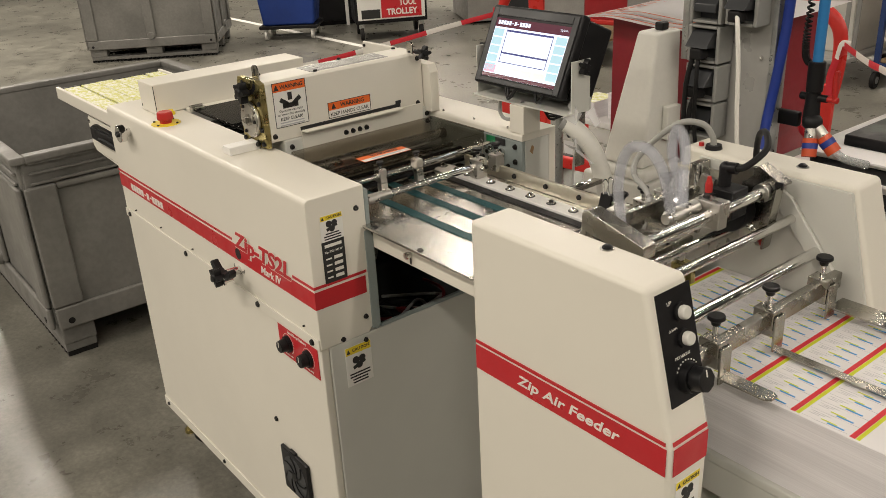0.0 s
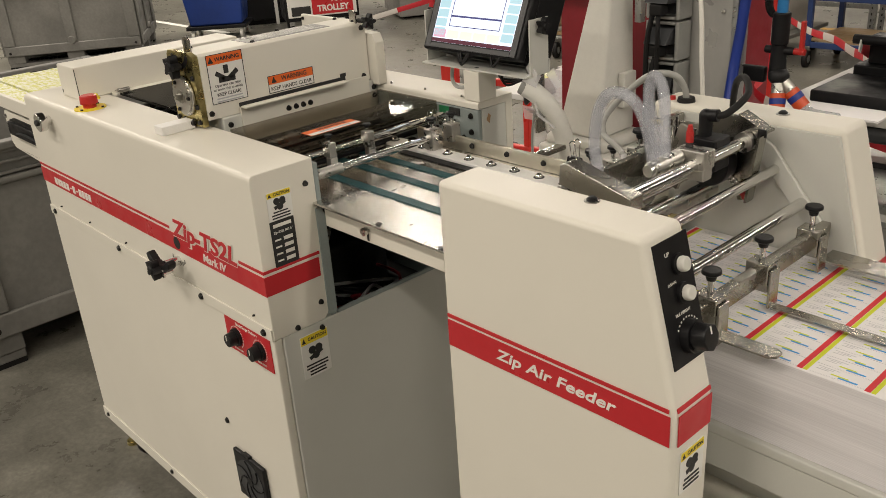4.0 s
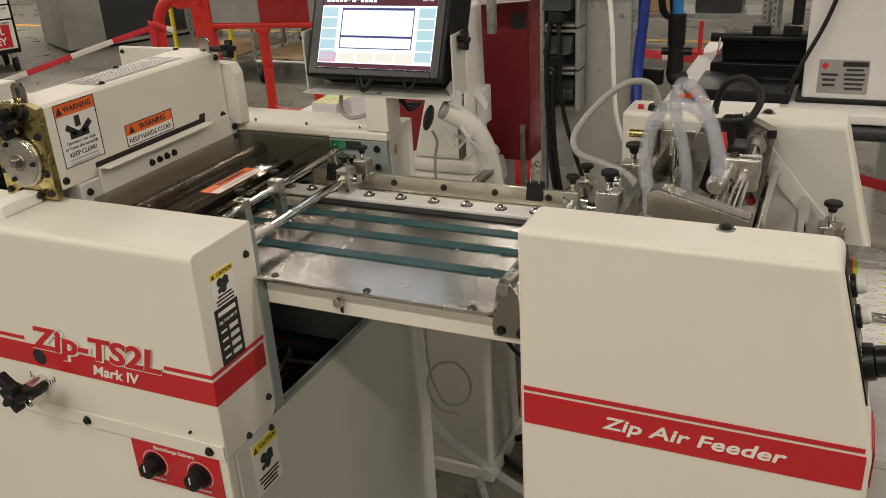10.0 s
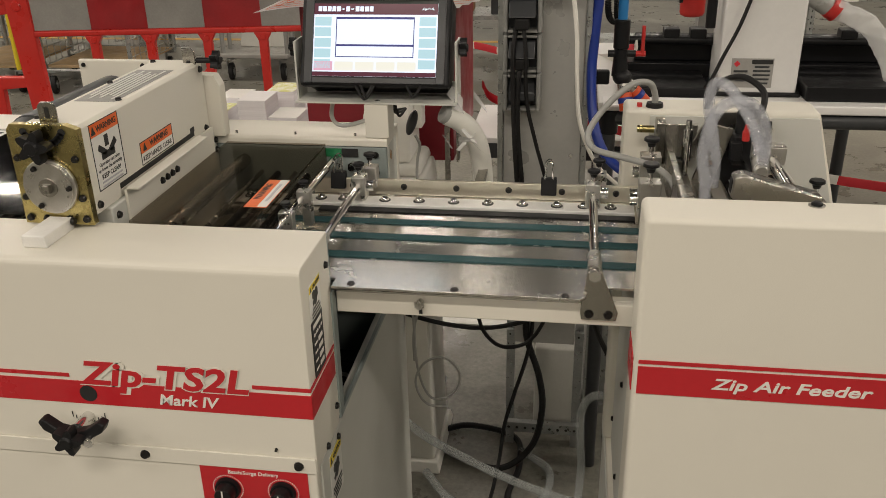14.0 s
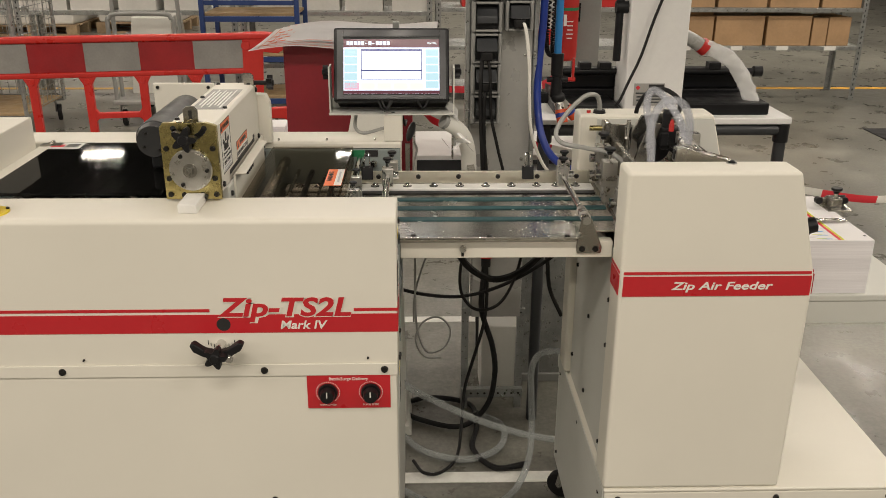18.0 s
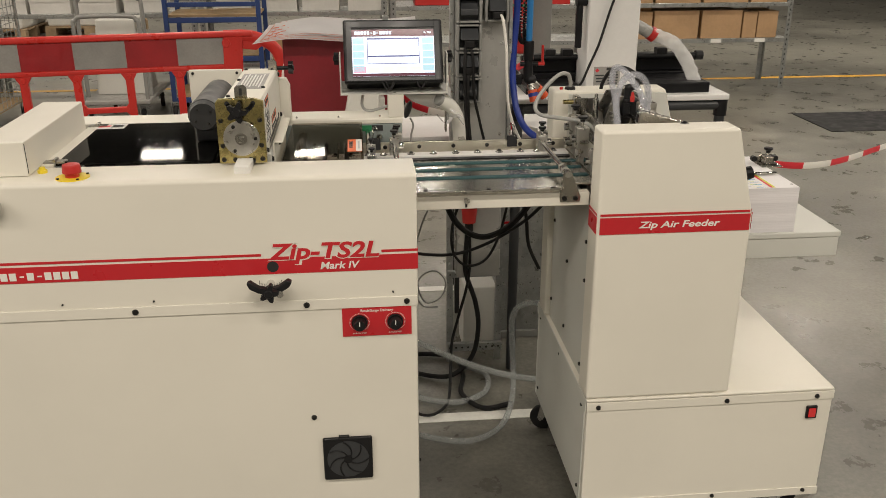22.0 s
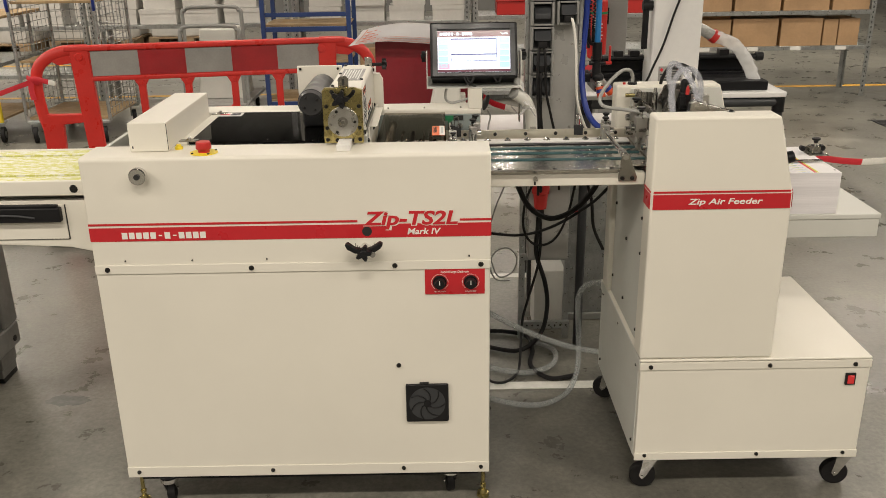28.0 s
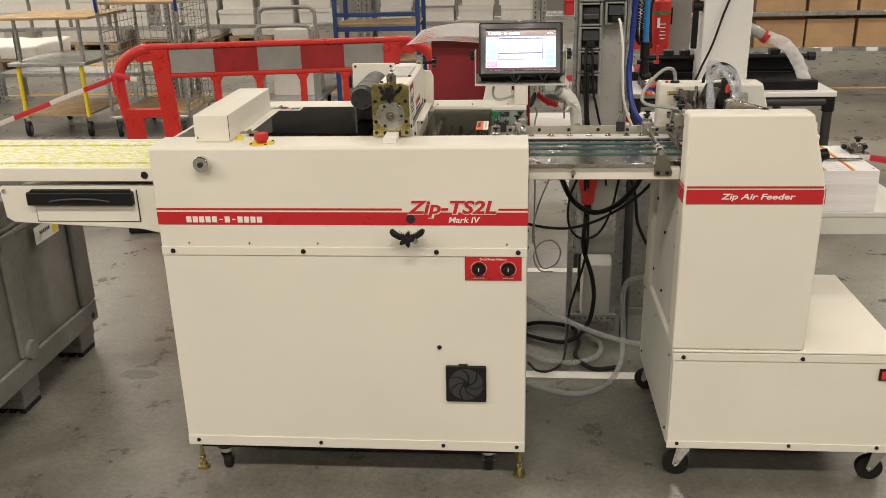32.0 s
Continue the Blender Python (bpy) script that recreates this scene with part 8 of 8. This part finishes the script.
for x in (-2.19, -1.79):
    for y in (5.22, 5.92):
        wheel(PT, x, y, 0.062, 10)
bxx = thing("white_tub", "white plastic tub on the platform trolley", "box", at=(-1.99, 5.6, 0.2))
part("tub_body", taper(bm_new(), (-2.18, -1.80, 5.42, 5.85), (-2.14, -1.84, 5.46, 5.81), 0.2005, 0.78, 0.01), WHITEPLASTIC, bxx)
BC = thing("blue_shelf_cart", "blue steel cart with plywood shelves", "trolley", at=(-1.22, 5.6, 0))
for x in (-1.572, -0.863):
    for y in (5.35, 5.85):
        part("post", bx(bm_new(), x - 0.018, x + 0.018, y - 0.018, y + 0.018, 0.15, 1.75, 0.003), BLUESTEEL, BC)
        wheel(BC, x, y, 0.058, 5)
for z in (0.18, 0.50, 0.80, 1.20):
    part("shelf", bx(bm_new(), -1.567, -0.868, 5.36, 5.84, z + 0.001, z + 0.020, 0.002), PLY, BC, "plywood shelf")
    for y in (5.345, 5.855):
        part("shelf_rail", bx(bm_new(), -1.553, -0.882, y - 0.012, y + 0.004, z - 0.04, z, 0.003), BLUESTEEL, BC)
    part("shelf_rail", bx(bm_new(), -1.553, -0.882, 5.336, 5.348, z + 0.08, z + 0.115, 0.003), BLUESTEEL, BC) if z > 0.7 else None
single("carton_pile", bx(bm_new(), -1.43, -1.05, 5.45, 5.75, 0.521, 0.64, 0.004), CARTON, "brown carton on the blue cart", "box")

# ---- pallets of wrapped paper in the distance ----
def wrapped_pallet(x, y, w, d, h, label):
    p = thing("wrapped_pallet", label, "pallet", "wrapped pallets", at=(x, y, 0))
    for k in range(7):
        part("deck_board", bx(bm_new(), x - w / 2, x + w / 2, y - d / 2 + k * d / 7, y - d / 2 + k * d / 7 + d / 9, 0.122, 0.144, 0.002), PALLETWOOD, p)
    for yy in (y - d / 2 + 0.05, y, y + d / 2 - 0.05):
        for xx in (x - w / 2 + 0.07, x, x + w / 2 - 0.07):
            part("block", bx(bm_new(), xx - 0.07, xx + 0.07, yy - 0.05, yy + 0.05, 0.022, 0.1215), PALLETWOOD, p)
        part("runner", bx(bm_new(), x - w / 2, x + w / 2, yy - 0.05, yy + 0.05, 0.0, 0.0215), PALLETWOOD, p)
    bm = bx(bm_new(), x - w / 2 + 0.03, x + w / 2 - 0.03, y - d / 2 + 0.03, y + d / 2 - 0.03, 0.1445, 0.144 + h, 0.03, 3)
    bmesh.ops.subdivide_edges(bm, edges=bm.edges[:], cuts=5, use_grid_fill=True)
    for v in bm.verts:
        q = noise.noise_vector(v.co * 4.5)
        v.co += Vector((q.x, q.y, q.z if v.co.z > 0.25 else 0)) * 0.03
    part("wrapped_load", bm, WHITECARTON, p, "white wrapped load")
for x, y, h in ((-7.55, 9.9, 0.95), (-6.3, 10.6, 1.3), (-5.0, 10.9, 1.2), (-8.9, 10.4, 1.2), (-3.7, 11.2, 1.1), (-6.55, 8.9, 0.18)):
    wrapped_pallet(x, y, 1.15, 0.95, h, "pallet of paper wrapped in white film")

# ---- far corner behind the delivery: second pallet box, bins and tool trolley ----
pallet_box(-7.45, 2.62, 57, "large grey plastic pallet box standing in the aisle")
BB = thing("blue_wheeled_bin", "blue plastic bin on a black wheeled dolly", "bin", at=(-7.0, 3.84, 0))
def turned(cx, cy_, deg):
    m = pose(cx, cy_, 0, 0, 0, deg)
    def put(name, bm, mm, owner, label=""):
        bmesh.ops.transform(bm, matrix=m, verts=bm.verts[:])
        return part(name, bm, mm, owner, label)
    return put
put = turned(-7.0, 3.84, 50)
put("bin_body", taper(bm_new(), (-0.26, 0.26, -0.19, 0.19), (-0.30, 0.30, -0.22, 0.22), 0.145, 0.50, 0.02), BLUEBIN, BB)
put("bin_rim", bx(bm_new(), -0.32, 0.32, -0.24, 0.24, 0.50, 0.525, 0.008), BLUEBIN, BB)
put("dolly", bx(bm_new(), -0.30, 0.30, -0.22, 0.22, 0.11, 0.144, 0.006), BLACK, BB)
for xx in (-0.24, 0.24):
    for yy in (-0.17, 0.17):
        put("wheel", cy(bm_new(), (xx - 0.014, yy, 0.05), (xx + 0.014, yy, 0.05), 0.05, None, 20), WHITEPLASTIC, BB)
        put("fork", bx(bm_new(), xx - 0.02, xx + 0.02, yy - 0.02, yy + 0.02, 0.09, 0.1098), ZINC, BB)
TT = thing("tool_trolley", "black and white tool trolley with drawers and a red sign", "trolley", at=(-6.2, 4.52, 0))
put = turned(-6.2, 4.52, 62)
put("body", bx(bm_new(), -0.36, 0.36, -0.24, 0.24, 0.16, 0.98, 0.01), BLACKMETAL, TT)
for i, (z0, z1) in enumerate(((0.20, 0.44), (0.455, 0.56), (0.575, 0.68), (0.695, 0.80), (0.815, 0.93))):
    d = put("drawer", bx(bm_new(), -0.335, 0.335, -0.262, -0.2405, z0, z1, 0.004), LABEL if i < 4 else BLACKMETAL, TT, "white drawer front")
    put("drawer_pull", bx(bm_new(), -0.31, 0.31, -0.272, -0.2622, z1 - 0.022, z1 - 0.008, 0.002), ALU, d)
sg = put("red_sign", bx(bm_new(), -0.10, 0.30, -0.2655, -0.2625, 0.215, 0.405), RED, TT, "red sign")
mt = pose(-6.2, 4.52, 0, 0, 0, 62)
lettering("TOOL", 0.17, mt @ front(0.165, -0.2657, 0.355), WHITEPRINT, sg, 0.0015, bold=0.03, height=0.062)
lettering("TROLLEY", 0.31, mt @ front(0.105, -0.2657, 0.27), WHITEPRINT, sg, 0.0015, bold=0.03, height=0.062)
put("black_mark", bx(bm_new(), -0.30, -0.115, -0.2655, -0.2625, 0.215, 0.30), INK, TT)
for xx in (-0.30, 0.30):
    for yy in (-0.19, 0.19):
        w = put("wheel", cy(bm_new(), (xx - 0.016, yy, 0.062), (xx + 0.016, yy, 0.062), 0.062, None, 20), RUBBER, TT)
        put("fork", bx(bm_new(), xx - 0.024, xx + 0.024, yy - 0.02, yy + 0.02, 0.115, 0.1598), ZINC, w)
put("side_handle", tube(bm_new(), [(0.36, -0.2, 0.88), (0.42, -0.2, 0.88), (0.42, 0.2, 0.88), (0.36, 0.2, 0.88)], 0.012, 8, 4), BLACK, TT)
DK = thing("dark_cabinet", "tall dark cabinet with posts beside the tool trolley", "cabinet", at=(-7.3, 4.95, 0))
put = turned(-7.35, 4.95, 60)
put("body", bx(bm_new(), -0.55, 0.55, -0.35, 0.35, 0.05, 1.5, 0.01), BLACKMETAL, DK)
put("plinth", bx(bm_new(), -0.5, 0.5, -0.3, 0.3, 0.0, 0.0498), BLACK, DK)
put("white_post", bx(bm_new(), -0.20, -0.165, -0.40, -0.365, 0.0, 1.6, 0.003), LABEL, DK)
PC = thing("grey_cabinet", "grey machine cabinet with a dark poster on it", "cabinet", at=(-6.0, 6.25, 0))
put = turned(-6.0, 6.25, 62)
put("body", bx(bm_new(), -0.75, 0.60, -0.40, 0.40, 0.02, 1.4, 0.01), REFLECTGREY, PC)
ps = put("poster", bx(bm_new(), -0.38, 0.44, -0.404, -0.401, 0.06, 0.95), DARKGREY, PC, "dark poster with white shapes")
put("poster_shape", prism(bm_new(), [(0.0, 0.42), (0.06, 0.42), (0.10, 0.62), (0.14, 0.42), (0.20, 0.42), (0.13, 0.75), (0.07, 0.75)], "y", -0.407, -0.4042), LABEL, ps)
put("base", bx(bm_new(), -0.7, 0.55, -0.35, 0.35, 0.0, 0.0195), BLACK, PC)

single("floor_mat", bx(bm_new(), 3.45, 4.6, 4.40, 5.05, 0.0005, 0.006, 0.002), RUBBER, "dark rubber mat lying on the concrete floor", "mat")
